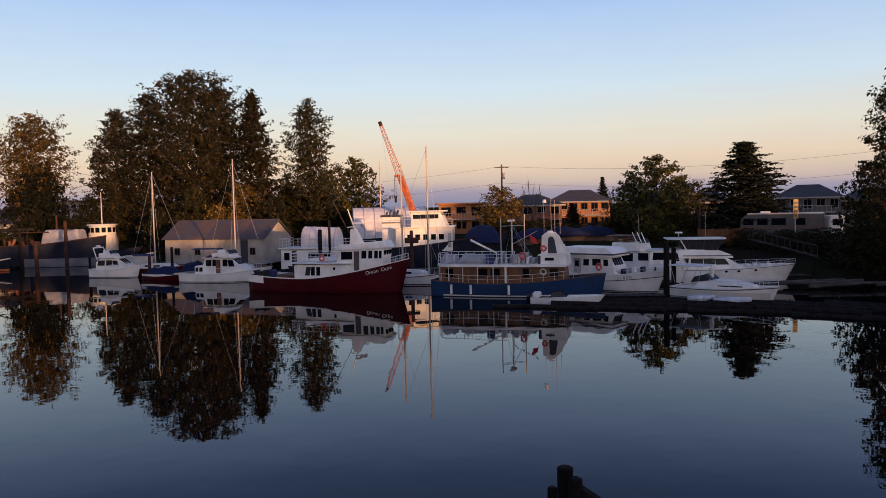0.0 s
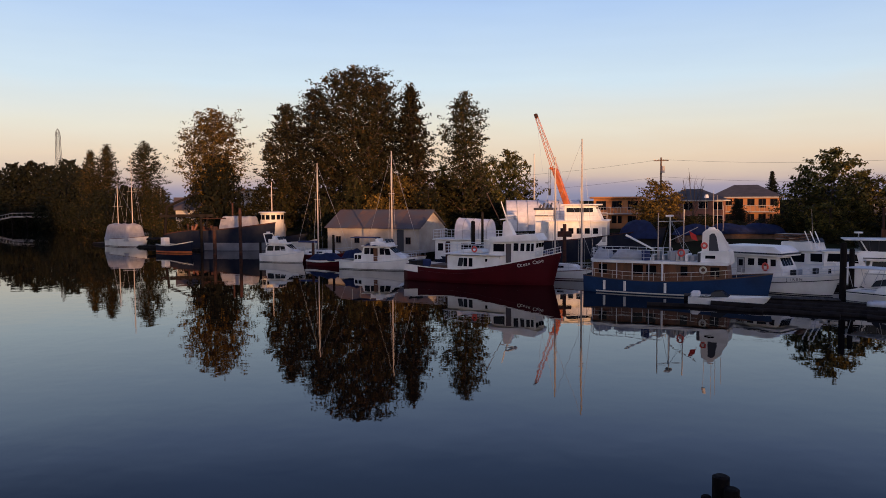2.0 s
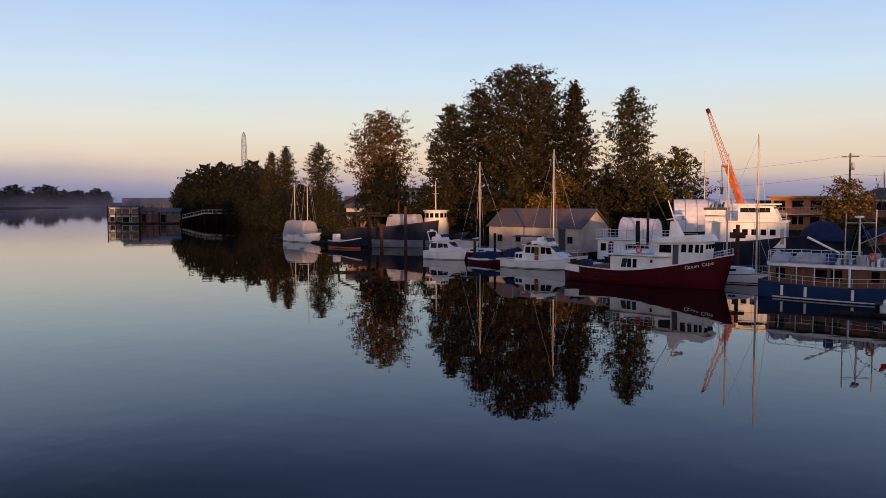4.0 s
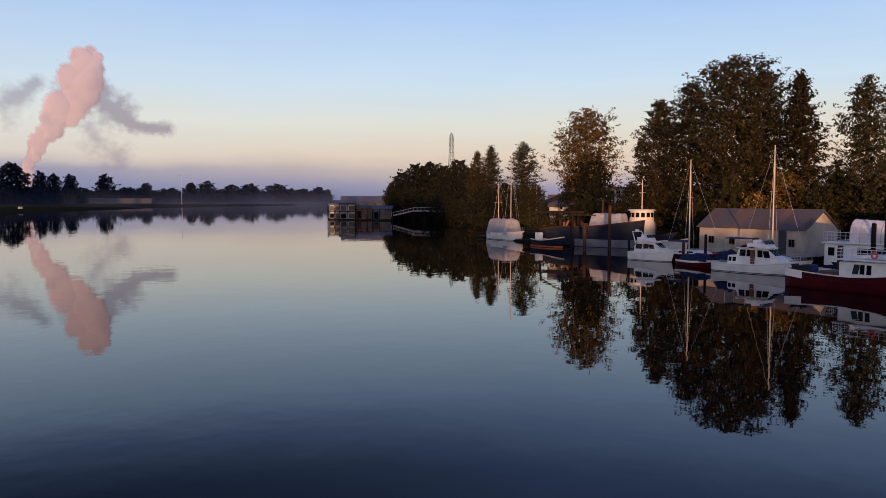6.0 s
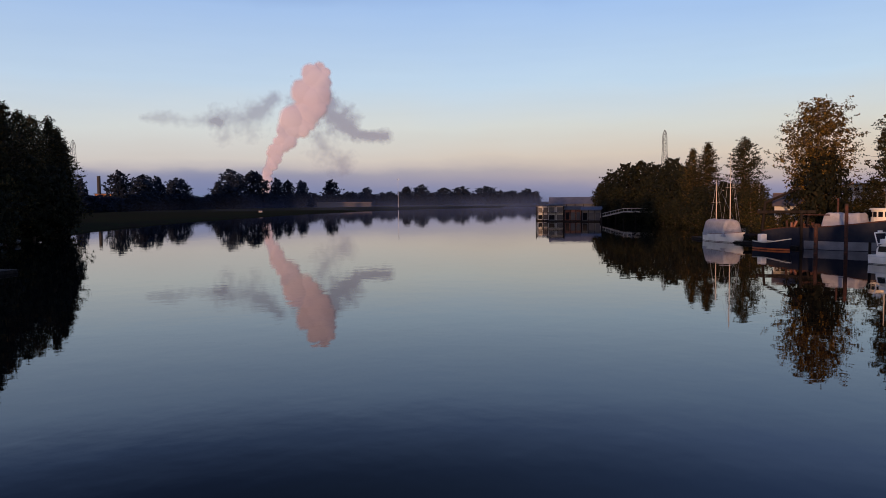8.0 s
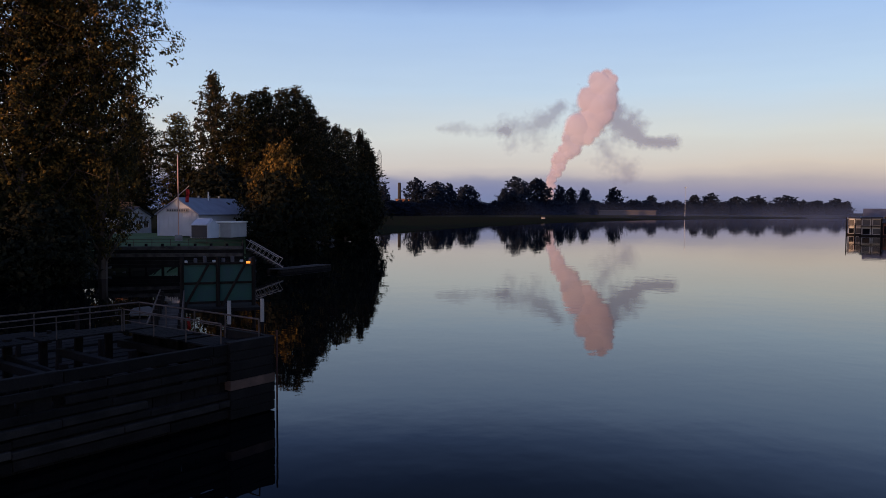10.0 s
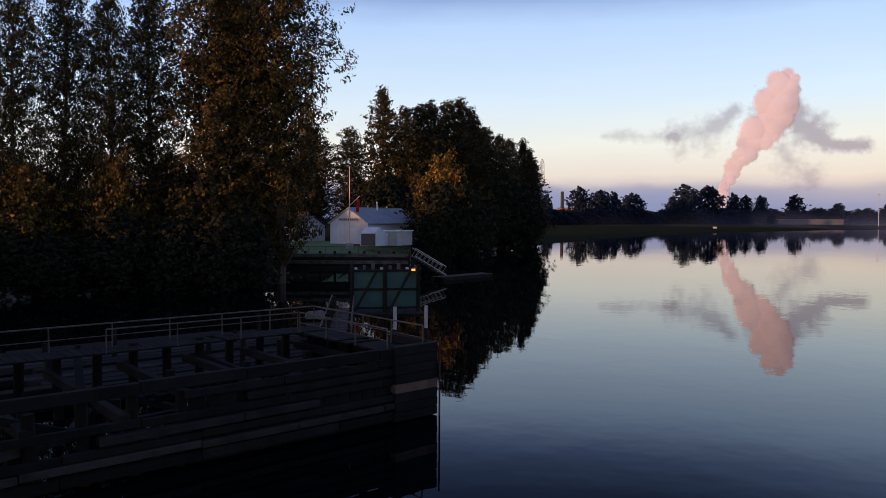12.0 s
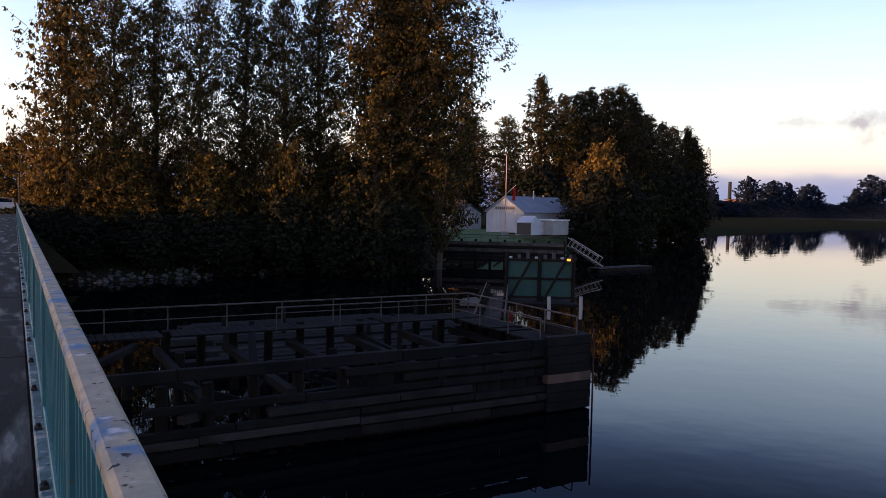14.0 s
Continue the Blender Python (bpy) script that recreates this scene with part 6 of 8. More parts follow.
def boat_shed():
    # long front from its right end to the left, gable facing the moored ships
    L, D = 14.4, 7.2
    p = polar(13.2, 98.0)
    t = gabled("boat_shed", p[:2], 164.0, L, -D, 3.2, 5.35, SHEDWALL, SHEDROOF, "long cream boat shed with patched grey metal roof on the shore", "shed", z=.75, over=.3)
    for a, b in ((1.3, 1.95), (5.9, 6.6), (9.2, 9.9), (12.2, 12.9)):
        pane(t, a, b, .02, 1.2, 2.0, frame_mat=TRIM)
    part("doorway", box(B(), 2.3, 3.3, -.03, .05, .1, 3.0), INK, t, "open dark doorway")
    # roof sheets laid edge to edge, some of them rusted
    k, n = (5.35 - 3.2) / (D / 2), 12
    for i in range(n):
        x0, x1 = -.3 + (L + .6) * i / n, -.3 + (L + .6) * (i + 1) / n
        part("roof_sheet", quadprism(B(), [(x0 + .01, .32, 3.13 + .02 * (i % 2)), (x1 + .05, .32, 3.13 + .02 * (i % 2)), (x1 + .05, -D / 2, 5.52 + .02 * (i % 2)), (x0 + .01, -D / 2, 5.52 + .02 * (i % 2))], .02), RUSTROOF if i in (3, 7, 8) else SHEDROOF, t)
    for i in range(9):
        for y in (-.2, -D / 2, -D + .2):
            part("foundation_post", tube(B(), (i * 1.75 + .2, y, -2.8), (i * 1.75 + .2, y, .05), .14, n=8), PILE, t)
    part("sill_beam", box(B(), -.1, L + .1, -.12, .12, -.25, .02), TRIM, t)
    for i in range(30):
        part("batten", box(B(), i * .49 + .05, i * .49 + .08, .005, .02, .05, 3.15), SHEDWALL, t)
    for i in range(14):
        y = .25 + i * .5
        part("gable_board", box(B(), -.022, -.004, -y - .47, -y, .05, 3.1 + min(y, D - y - .47) * k), SHEDWALL, t)


def quonset():
    c = Vector(polar(4.0, 120))
    t = thing("arched_tent", pose(c.x, c.y, 2.6, 0, 0, 8), "large white arched fabric storage tent", "tent")
    n = 16
    bm = B()
    rows = [[bm.verts.new((x, -4.2 * math.cos(math.pi * i / n), 4.9 * math.sin(math.pi * i / n) ** .8)) for i in range(n + 1)] for x in (-5.6, 5.6)]
    for i in range(n):
        bm.faces.new((rows[0][i], rows[1][i], rows[1][i + 1], rows[0][i + 1]))
    bm.faces.new(rows[0])
    bm.faces.new(rows[1][::-1])
    part("fabric", bm, TARPW, t)
    for k in range(8):
        x = -5.6 + k * 1.6
        part("hoop", path(B(), [(x, -4.24 * math.cos(math.pi * i / n), 4.95 * math.sin(math.pi * i / n) ** .8) for i in range(n + 1)], .05, 4), WALLG, t)


def crane():
    base = Vector(polar(1.35, 112, 2.9))
    tip = Vector(polar(4.42, 114, EYE + 114 * math.tan(radians(6.08))))
    t = thing("mobile_crane", pose(base.x, base.y, 2.9), "orange lattice boom crane standing in the boatyard", "crane")
    foot, tip = Vector((-1.2, 0, 2.8)), tip - Vector((base.x, base.y, 2.9))
    d = tip - foot
    knee = foot + d * .45
    rot = d.to_track_quat("Z", "Y").to_matrix().to_4x4()
    part("carrier", box(B(), -2.5, 3.5, -1.3, 1.3, .6, 1.6, .1), ORANGE, t)
    for x in (-1.8, 0, 1.6, 2.8):
        for s in (-1, 1):
            part("wheel", tube(B(), (x, s * 1.05, .55), (x, s * 1.4, .55), .55, n=16), BLACK, t)
    part("cab", prism(B(), [(-1.4, 1.6), (-1.4, 3.2), (.4, 3.2), (.9, 2.4), (.9, 1.6)], 1.2, 1.1, bev=.06), ORANGE, t)
    part("counterweight", box(B(), 1.0, 2.6, -1.2, 1.2, 1.6, 2.9, .1), RUST, t)
    bm = B()
    box(bm, -.42, .42, -.38, .38, 0, d.length * .45, .04, Matrix.Translation(foot) @ rot)
    part("boom_heel", bm, ORANGE, t, "solid orange boom heel section")
    L = d.length * .55
    M = Matrix.Translation(knee) @ rot
    bm = B()
    w = lambda u: .38 - .20 * u
    for sx in (-1, 1):
        for sy in (-1, 1):
            tube(bm, M @ Vector((sx * w(0), sy * w(0), 0)), M @ Vector((sx * w(1), sy * w(1), L)), .042, .032, 5)
    part("boom_chords", bm, ORANGE, t)
    n = 13
    for i in range(n):
        u, v = i / n, (i + 1) / n
        bm = B()
        for sx, sy, tx, ty in ((-1, -1, 1, -1), (1, -1, 1, 1), (1, 1, -1, 1), (-1, 1, -1, -1)):
            tube(bm, M @ Vector((sx * w(u), sy * w(u), u * L)), M @ Vector((tx * w(v), ty * w(v), v * L)), .02, n=4)
        part("lattice_bay", bm, ORANGE, t)
    part("boom_head", box(B(), -.25, .25, -.22, .22, L - .1, L + .55, .05, M), RUST, t)
    hang = knee + Vector((-.75, 0, .2))
    part("jib_bracket", tube(B(), knee, hang, .18, n=8), ORANGE, t)
    for s in (-.1, .1):
        part("hoist_rope", tube(B(), hang + Vector((s, 0, 0)), hang + Vector((s, 0, -3.1)), .03, n=4), BLACK, t)
    part("hook_block", tube(B(), hang + Vector((0, 0, -3.0)), hang + Vector((0, 0, -4.0)), .26, .16, 10), BLACK, t)
    part("pendant", tube(B(), tip, hang + Vector((-1.0, 0, -.6)), .018, n=4), STEEL, t)


def house(name, az0, az1, d, base, top_el, wall, label, hip=True, storeys=2, turn=0.0, upper=None, balcony=True, depth=9.0, cols=5, lit=None):
    """A house seen from the river, its front between two bearings."""
    p, q = Vector(polar(az0, d)), Vector(polar(az1, d * (1 + turn)))
    v = q - p
    W = v.length
    t = thing(name, pose(p.x, p.y, base, 0, 0, math.degrees(math.atan2(v.y, v.x))), label, "house", "houses")
    H = EYE + d * math.tan(radians(top_el)) - base
    e = H * (.72 if hip else .95)
    part("wall_shell", box(B(), 0, W, 0, depth, 0, e), wall, t)
    if upper:
        part("upper_cladding", box(B(), .02, W - .02, -.06, 0, e * .52, e - .02), upper, t)
    if hip:
        bm = B()
        o = .55
        a = [bm.verts.new(c) for c in ((-o, -o, e - .1), (W + o, -o, e - .1), (W + o, depth + o, e - .1), (-o, depth + o, e - .1))]
        r = [bm.verts.new((W * .32, depth / 2, H)), bm.verts.new((W * .68, depth / 2, H))]
        for f in ((a[0], a[1], r[1], r[0]), (a[1], a[2], r[1]), (a[2], a[3], r[0], r[1]), (a[3], a[0], r[0]), (a[3], a[2], a[1], a[0])):
            bm.faces.new(f)
        part("roof", bm, SHINGLE, t)
        part("fascia", box(B(), -o, W + o, -o - .05, -o + .02, e - .28, e - .08), PALETRIM, t)
    else:
        part("roof", box(B(), -.6, W + .6, -.9, depth + .4, e, e + .28, .04), lit or TRIM, t)
    for s in range(storeys):
        z0 = e * s / storeys + e * .13
        z1 = e * (s + 1) / storeys - e * .09
        for c in range(cols):
            x0 = W * (c + .18) / cols
            x1 = W * (c + .78) / cols
            pane(t, x0, x1, -.07 if upper else -.01, z0 + (.25 if c % 2 else 0), z1, frame_mat=PALETRIM if wall is not WALLO else TRIM)
    if balcony:
        z = e * .5
        b = part("balcony", box(B(), W * .08, W * .92, -1.5, 0, z - .12, z + .06, .02), PALETRIM, t)
        part("balcony_rail", box(B(), W * .08, W * .92, -1.5, -1.45, z + .95, z + 1.03), PALETRIM, b)
        for i in range(13):
            part("baluster", box(B(), W * (.08 + .07 * i) - .03, W * (.08 + .07 * i) + .03, -1.5, -1.45, z, z + .98), PALETRIM, b)
        for x in (.1, .5, .9):
            part("balcony_post", box(B(), W * x - .08, W * x + .08, -1.45, -1.3, 0, z), wall, t)
    return t


def street():
    house("terrace_house", 0.25, -3.15, 122, 3.0, 0.2, WALLO, "flat-roofed tan house with balcony, lit by low sun", hip=False, cols=3, depth=8, lit=WALLO)
    house("detached_house", -5.9, -8.9, 128, 3.0, 0.75, BRICK, "two-storey brown brick house with dark hip roof", cols=3, balcony=False, turn=.02)
    house("detached_house", -8.0, -12.4, 133, 3.0, 1.0, WALLO, "two-storey tan house with long balcony and dark hip roof", cols=6)
    house("detached_house", -13.6, -17.6, 140, 3.0, .75, WALLD, "grey two-storey house with dark roof behind trees", cols=4)
    house("detached_house", -17.9, -20.6, 128, 3.0, .7, WALLD, "grey two-storey house with dark roof behind trees", cols=3)
    house("detached_house", -23.6, -27.6, 128, 3.0, .95, WALLD, "grey two-storey house with white windows and dark hip roof", cols=5)
    house("detached_house", -27.4, -31.0, 131, 3.0, .55, WALLD, "grey two-storey house with white windows and dark hip roof", cols=4)
    house("apartment_block", 26.4, 23.2, 190, 2.8, .95, WALLG, "long grey apartment block behind the trees", cols=7, storeys=3, hip=False, lit=SHINGLE)
    house("apartment_block", 22.8, 18.8, 186, 2.8, .6, WALLG, "long grey apartment block behind the trees", cols=7, storeys=3, hip=False, lit=SHINGLE)
    house("apartment_block", 34.6, 31.6, 236, 2.2, 1.1, WALLG, "pale low building beyond the upriver trees", cols=5, hip=False, lit=SHINGLE, balcony=False)
    # low pink-roofed shed with a dark gantry beside the tug
    p = polar(30.7, 150)
    t = gabled("yard_shed", (p[0], p[1]), 30, 7.5, 6.0, 4.6, 6.6, WALLG, SHEDROOF, "pale yard shed lit pink by low sun", "shed", z=1.6)
    g = thing("loading_gantry", pose(*polar(31.6, 136), 0, 0, 30), "blackened timber and steel loading gantry", "gantry")
    for x in (0, 6.5):
        part("gantry_leg", tube(B(), (x, 0, -1.5), (x + .8, 0, 7.0 if x == 0 else 5.4), .28, .2, 8), PILE, g)
    part("gantry_beam", box(B(), -.5, 8.2, -.3, .3, 5.0, 5.5, .04), PILE, g)
    part("gantry_boom", tube(B(), (.8, 0, 6.8), (6.0, 0, 9.2), .22, .14, 8), PILE, g)
    part("gantry_deck", box(B(), -2.5, 9.0, -1.8, 1.8, 1.3, 1.6, .04), PILE, g)
    # motor home
    p, q = Vector(polar(-21.35, 96)), Vector(polar(-26.6, 95))
    v = q - p
    t = thing("motor_home", pose(p.x, p.y, 3.05, 0, 0, math.degrees(math.atan2(v.y, v.x))), "long cream motor home parked on the bank", "motor home")
    W = v.length
    # shade put into the colour: the cream body takes dark grey
    part("body", prism(B(), [(0, .45), (.25, 2.3), (.9, 2.75), (W, 2.8), (W, .45)], 1.25, 1.2, bev=.08), WALLD, t)
    part("roof_edge", box(B(), .9, W - .1, -1.24, 1.24, 2.7, 2.84, .03), CREAM, t)
    for a, b in ((.5, 1.6), (2.0, 3.1), (3.5, 5.0), (6.0, 7.0)):
        part("window", box(B(), a, b, -1.27, -1.21, 1.5, 2.25, .01), GLASS, t)
    part("stripe", box(B(), .2, W - .05, -1.275, -1.2, 1.15, 1.28), BRICK, t)
    for a in (1.3, W - 1.9):
        for s in (-1, 1):
            part("wheel", tube(B(), (a, s * 1.0, .42), (a, s * 1.25, .42), .42, n=14), BLACK, t)
    part("roof_unit", box(B(), 2.2, 3.2, -.5, .5, 2.78, 3.05, .06), WHITE, t)
    # cream box added at the motor home's end to show it sunlit
    b = thing("parked_van", pose(*polar(-27.0, 95.5, 3.05), 0, 0, 15), "cream box for the motor home's sunlit end", "van")
    part("body", box(B(), -1.0, 1.0, -1.0, 1.0, .4, 2.5, .12), CREAM, b)
    part("rear_window", box(B(), -.7, .7, -1.03, -.97, 1.4, 2.1, .02), GLASS, b)
    for x in (-.8, .8):
        part("wheel", tube(B(), (x, -.8, .38), (x, -.55, .38), .38, n=14), BLACK, b)
    s = thing("yellow_sign", pose(*polar(-24.85, 92, 2.9)), "tall narrow yellow notice board on a post", "sign")
    part("post", tube(B(), (0, .08, 0), (0, .08, 4.4), .06), STEEL, s)
    part("board", box(B(), -.27, .27, -.04, .04, 2.4, 4.5, .02), mat("yellow_board", (.46, .29, .06), .6, vary=.2), s)
    for k in range(4):
        part("text_bar", box(B(), -.18, .18, -.055, -.04, 2.62 + k * .45, 2.9 + k * .45), INK, s)
    # utility poles with wires
    tops = []
    for az, d, el in ((-4.5, 121, 3.0), (18.0, 150, 1.9), (-33.0, 112, 3.4)):
        x, y, _ = polar(az, d)
        h = EYE + d * math.tan(radians(el)) - 3.0
        t = thing("utility_pole", pose(x, y, 3.0), "brown wooden utility pole with crossarm and insulators", "pole", "utility poles")
        part("shaft", tube(B(), (0, 0, 0), (0, 0, h), .17, .12, 9), TRIM, t)
        arm = part("crossarm", box(B(), -1.1, 1.1, -.06, .06, h - .55, h - .42, .01), TRIM, t)
        for k in (-1, -.4, .4, 1):
            part("insulator", tube(B(), (k, 0, h - .42), (k, 0, h - .22), .05, n=6), CREAM, arm)
        part("transformer", tube(B(), (.3, -.1, h - 2.3), (.3, -.1, h - 1.3), .25, n=10), WALLG, t)
        tops.append(Vector((x, y, 3.0 + h - .3)))
    for a, b in ((tops[0], tops[1]), (tops[0], tops[2])):
        for k, off in enumerate((0, -2.6)):
            t = thing("overhead_wire", Matrix(), "thin dark overhead wire between utility poles", "wire", "wires")
            pts = [a.lerp(b, i / 14) + Vector((0, 0, off - 1.4 * 4 * (i / 14) * (1 - i / 14))) for i in range(15)]
            part("strand", path(B(), pts, .013, 4), BLACK, t)
    # a bare tree by the pole, and a slender mast in the yard
    t = thing("bare_tree", pose(*polar(-6.7, 124, 3.0)), "small leafless tree with thin upright twigs", "tree")
    rng = random.Random(21)
    part("trunk", tube(B(), (0, 0, -.2), (.1, 0, 3.4), .16, .10, 7), BARK, t)
    for k in range(9):
        a = k * 2.4
        p, q = Vector((.1, 0, 1.8 + .2 * k)), Vector((1.5 * math.cos(a), 1.2 * math.sin(a), 6.6 + rng.uniform(-.6, 2.2)))
        mid = p.lerp(q, .5) + Vector((.35 * math.cos(a), .3 * math.sin(a), -.2))
        b = part("branch", path(B(), [p, mid, q], .035, 4), BARK, t)
        bm = B()
        for j in range(5):
            c = mid.lerp(q, .2 + .18 * j)
            tube(bm, c, c + Vector((rng.uniform(-.5, .5), rng.uniform(-.5, .5), rng.uniform(.6, 1.2))), .018, .008, 3)
        part("twigs", bm, BARK, b)
    t = thing("bare_mast", pose(*polar(4.6, 126, 2.9)), "slender bare mast standing in the boatyard", "mast")
    part("spar", tube(B(), (0, 0, -.2), (0, 0, 12.0), .10, .06, 8), ALU, t)
    part("truck", tube(B(), (0, 0, 12.0), (0, 0, 12.15), .10, .08, 8), ALU, t)
    # stacked timber, gangway and orange hoarding on the bank
    t = thing("hoarding", pose(*polar(-20.0, 90, 2.6), 0, 0, 8), "orange-brown board fence lit by low sun", "fence")
    for k in range(16):
        part("board", box(B(), -2.6 + k * .33, -2.3 + k * .33, -.02, .02, 0, 1.7), TEAK, t)
    for k in range(4):
        part("post", box(B(), -2.6 + k * 1.7, -2.5 + k * 1.7, .02, .12, -.3, 1.8), TRIM, t)
    a, b = Vector(polar(-22.0, 84, 3.4)), Vector(polar(-26.0, 78.5, 2.1))
    t = thing("gangway", Matrix(), "pale timber gangway leading down the bank", "gangway")
    for s in (-.5, .5):
        o = Vector((0, s * 1.2, 0))
        part("side_beam", tube(B(), a + o, b + o, .10, n=6), PLANK, t)
        part("hand_rail", tube(B(), a + o + Vector((0, 0, 1)), b + o + Vector((0, 0, 1)), .05, n=6), PLANK, t)
        for i in range(6):
            c = a.lerp(b, i / 5) + o
            part("rail_post", tube(B(), c, c + Vector((0, 0, 1)), .05, n=5), PLANK, t)
    for i in range(14):
        c = a.lerp(b, (i + .5) / 14)
        part("tread", box(B(), c.x - .2, c.x + .2, c.y - .6, c.y + .6, c.z + .05, c.z + .1), PLANK, t)
    for az in (-22.2, -26.0):
        part("trestle_leg", tube(B(), polar(az, 79, -.5), polar(az, 79, 2.6), .12, n=7), PILE, t)
    # covered small boats stored on the bank
    for az, d, z in ((-9.2, 96, 2.7), (-11.3, 97, 2.7), (-6.9, 95, 2.6)):
        t = thing("covered_boat", pose(*polar(az, d, z), 0, 0, 5), "boat stored ashore under a blue tarpaulin", "boat", "stored boats")
        part("cradle", box(B(), -2.2, 2.2, -.7, .7, -.6, .9, .1), TRIM, t)
        sag_tarp(t, "tarpaulin", -2.6, 2.6, 1.2, .7, 2.0, TARPB, int(d))


piles()
floats()
boat_shed()
quonset()
crane()
street()


# ---- upriver and far shore ----
def lattice_tower(az, d, top_el, w, base, label):
    x, y, _ = polar(az, d)
    H = EYE + d * math.tan(radians(top_el)) - base
    t = thing("power_pylon", pose(x, y, base, 0, 0, 20), label, "pylon", "pylons")
    prof = [(0, w), (.55, w * .42), (.72, w * .30), (.95, w * .26), (1.0, .05)]
    def half(u):
        return float(np.interp(u, [p[0] for p in prof], [p[1] for p in prof]))
    us = [0, .17, .32, .45, .56, .65, .74, .83, .91, .96, 1.0]
    r = .13
    for sx in (-1, 1):
        for sy in (-1, 1):
            part("leg", path(B(), [(sx * half(u), sy * half(u), u * H) for u in us], r, 4), DARKSTEEL, t)
    for u, v in zip(us, us[1:]):
        bm = B()
        a, b = half(u), half(v)
        for s in (-1, 1):
            tube(bm, (-a, s * a, u * H), (b, s * b, v * H), r * .55, n=4)
            tube(bm, (a, s * a, u * H), (-b, s * b, v * H), r * .55, n=4)
            tube(bm, (s * a, -a, u * H), (s * b, b, v * H), r * .55, n=4)
            tube(bm, (-a, s * a, u * H), (a, s * a, u * H), r * .55, n=4)
        part("bracing", bm, DARKSTEEL, t)
    return t


lattice_tower(38.0, 520, 4.95, 4.2, 1.2, "grey steel lattice tower rising behind the grove")
lattice_tower(79.85, 760, 4.42, 5.5, 1.2, "grey steel lattice tower on the far shore")


def boathouses():
    """Houseboats and boathouses on floats: (bearings, distance, eaves, ridge, wall, roof, storeys, bays)."""
    for az0, az1, d, h, top, wall, rf, rows, bays, nm in [
            (47.1, 46.3, 284, 5.4, .35, WALLW, ROOFB, 2, 2, "white two-storey houseboat with flat roof"),
            (46.35, 45.15, 276, 5.6, .4, WALLG, ROOFD, 2, 2, "white two-storey houseboat with dark roof"),
            (46.2, 42.5, 296, 6.0, 2.6, ROOFD, ROOFD, 1, 6, "long blue-grey boathouse with low roof"),
            (45.1, 43.9, 274, 4.2, 1.0, BRICK, SHINGLE, 1, 3, "dark red-brown floating boathouse with open bays"),
            (43.85, 42.45, 270, 4.0, 1.1, WALLD, ROOFD, 1, 3, "brown floating boathouse with blue-grey roof")]:
        p, q = Vector(polar(az0, d)), Vector(polar(az1, d))
        v = q - p
        W = v.length
        t = thing("floating_boathouse", pose(p.x, p.y, 0, 0, 0, math.degrees(math.atan2(v.y, v.x))), nm, "boathouse", "boathouses")
        part("float", box(B(), -.4, W + .4, -1.2, 9, -.5, .45, .08), PILE, t)
        part("wall_shell", box(B(), 0, W, 0, 8, .45, h), wall, t)
        part("roof", prism(B(), [(-4.7, h - .1), (-4.7, h + .1), (0, h + top + .15), (4.7, h + .1), (4.7, h - .1)], W / 2 + .4, W / 2 + .4), rf, t).matrix_basis = pose(W / 2, 4, 0, 0, 0, 90)
        for r in range(rows):
            z0, z1 = .6 + r * h / rows, (r + .68) * h / rows + .4
            for i in range(bays):
                part("bay_opening", box(B(), W * (i + .14) / bays, W * (i + .84) / bays, -.06, .05, z0, z1), INK if (i + r) % 3 else GLASS, t)
            if rows > 1:
                b = part("balcony", box(B(), -.2, W + .2, -1.1, 0, .35 + (r + 1) * h / rows - .1, .45 + (r + 1) * h / rows), PILE, t)
        for i in range(bays + 1):
            part("post", box(B(), W * i / bays - .1, W * i / bays + .1, -1.1, -.9, -.8, h), PILE, t)
    for az, d, top in ((47.2, 272, 6.0), (46.7, 270, 4.2), (45.2, 268, 5.5), (43.9, 262, 3.4), (42.4, 262, 4.6)):
        t = thing("mooring_pile", pose(*polar(az, d)), "dark mooring pile beside the boathouses", "pile", "mooring piles")
        part("shaft", tube(B(), (0, 0, -2), (0, 0, top), .2, .17, 8), PILE, t)
    pts = [Vector(polar(42.5, 270, 1.6)), Vector(polar(40.85, 262, 3.5)), Vector(polar(38.2, 250, 3.6))]
    t = thing("footbridge", Matrix(), "pale timber access ramp along the bank", "ramp")
    for a, b in zip(pts, pts[1:]):
        part("ramp_deck", tube(B(), a, b, .24, n=6), PALETRIM, t)
        part("top_rail", tube(B(), a + Vector((0, 0, 1.1)), b + Vector((0, 0, 1.1)), .10, n=5), PALETRIM, t)
        for i in range(9):
            c = a.lerp(b, i / 9)
            part("post", tube(B(), c, c + Vector((0, 0, 1.1)), .06, n=5), PALETRIM, t)
        for i in range(3):
            c = a.lerp(b, i / 3)
            part("trestle_leg", tube(B(), Vector((c.x, c.y, -.8)), c, .16, n=6), PILE, t)


boathouses()


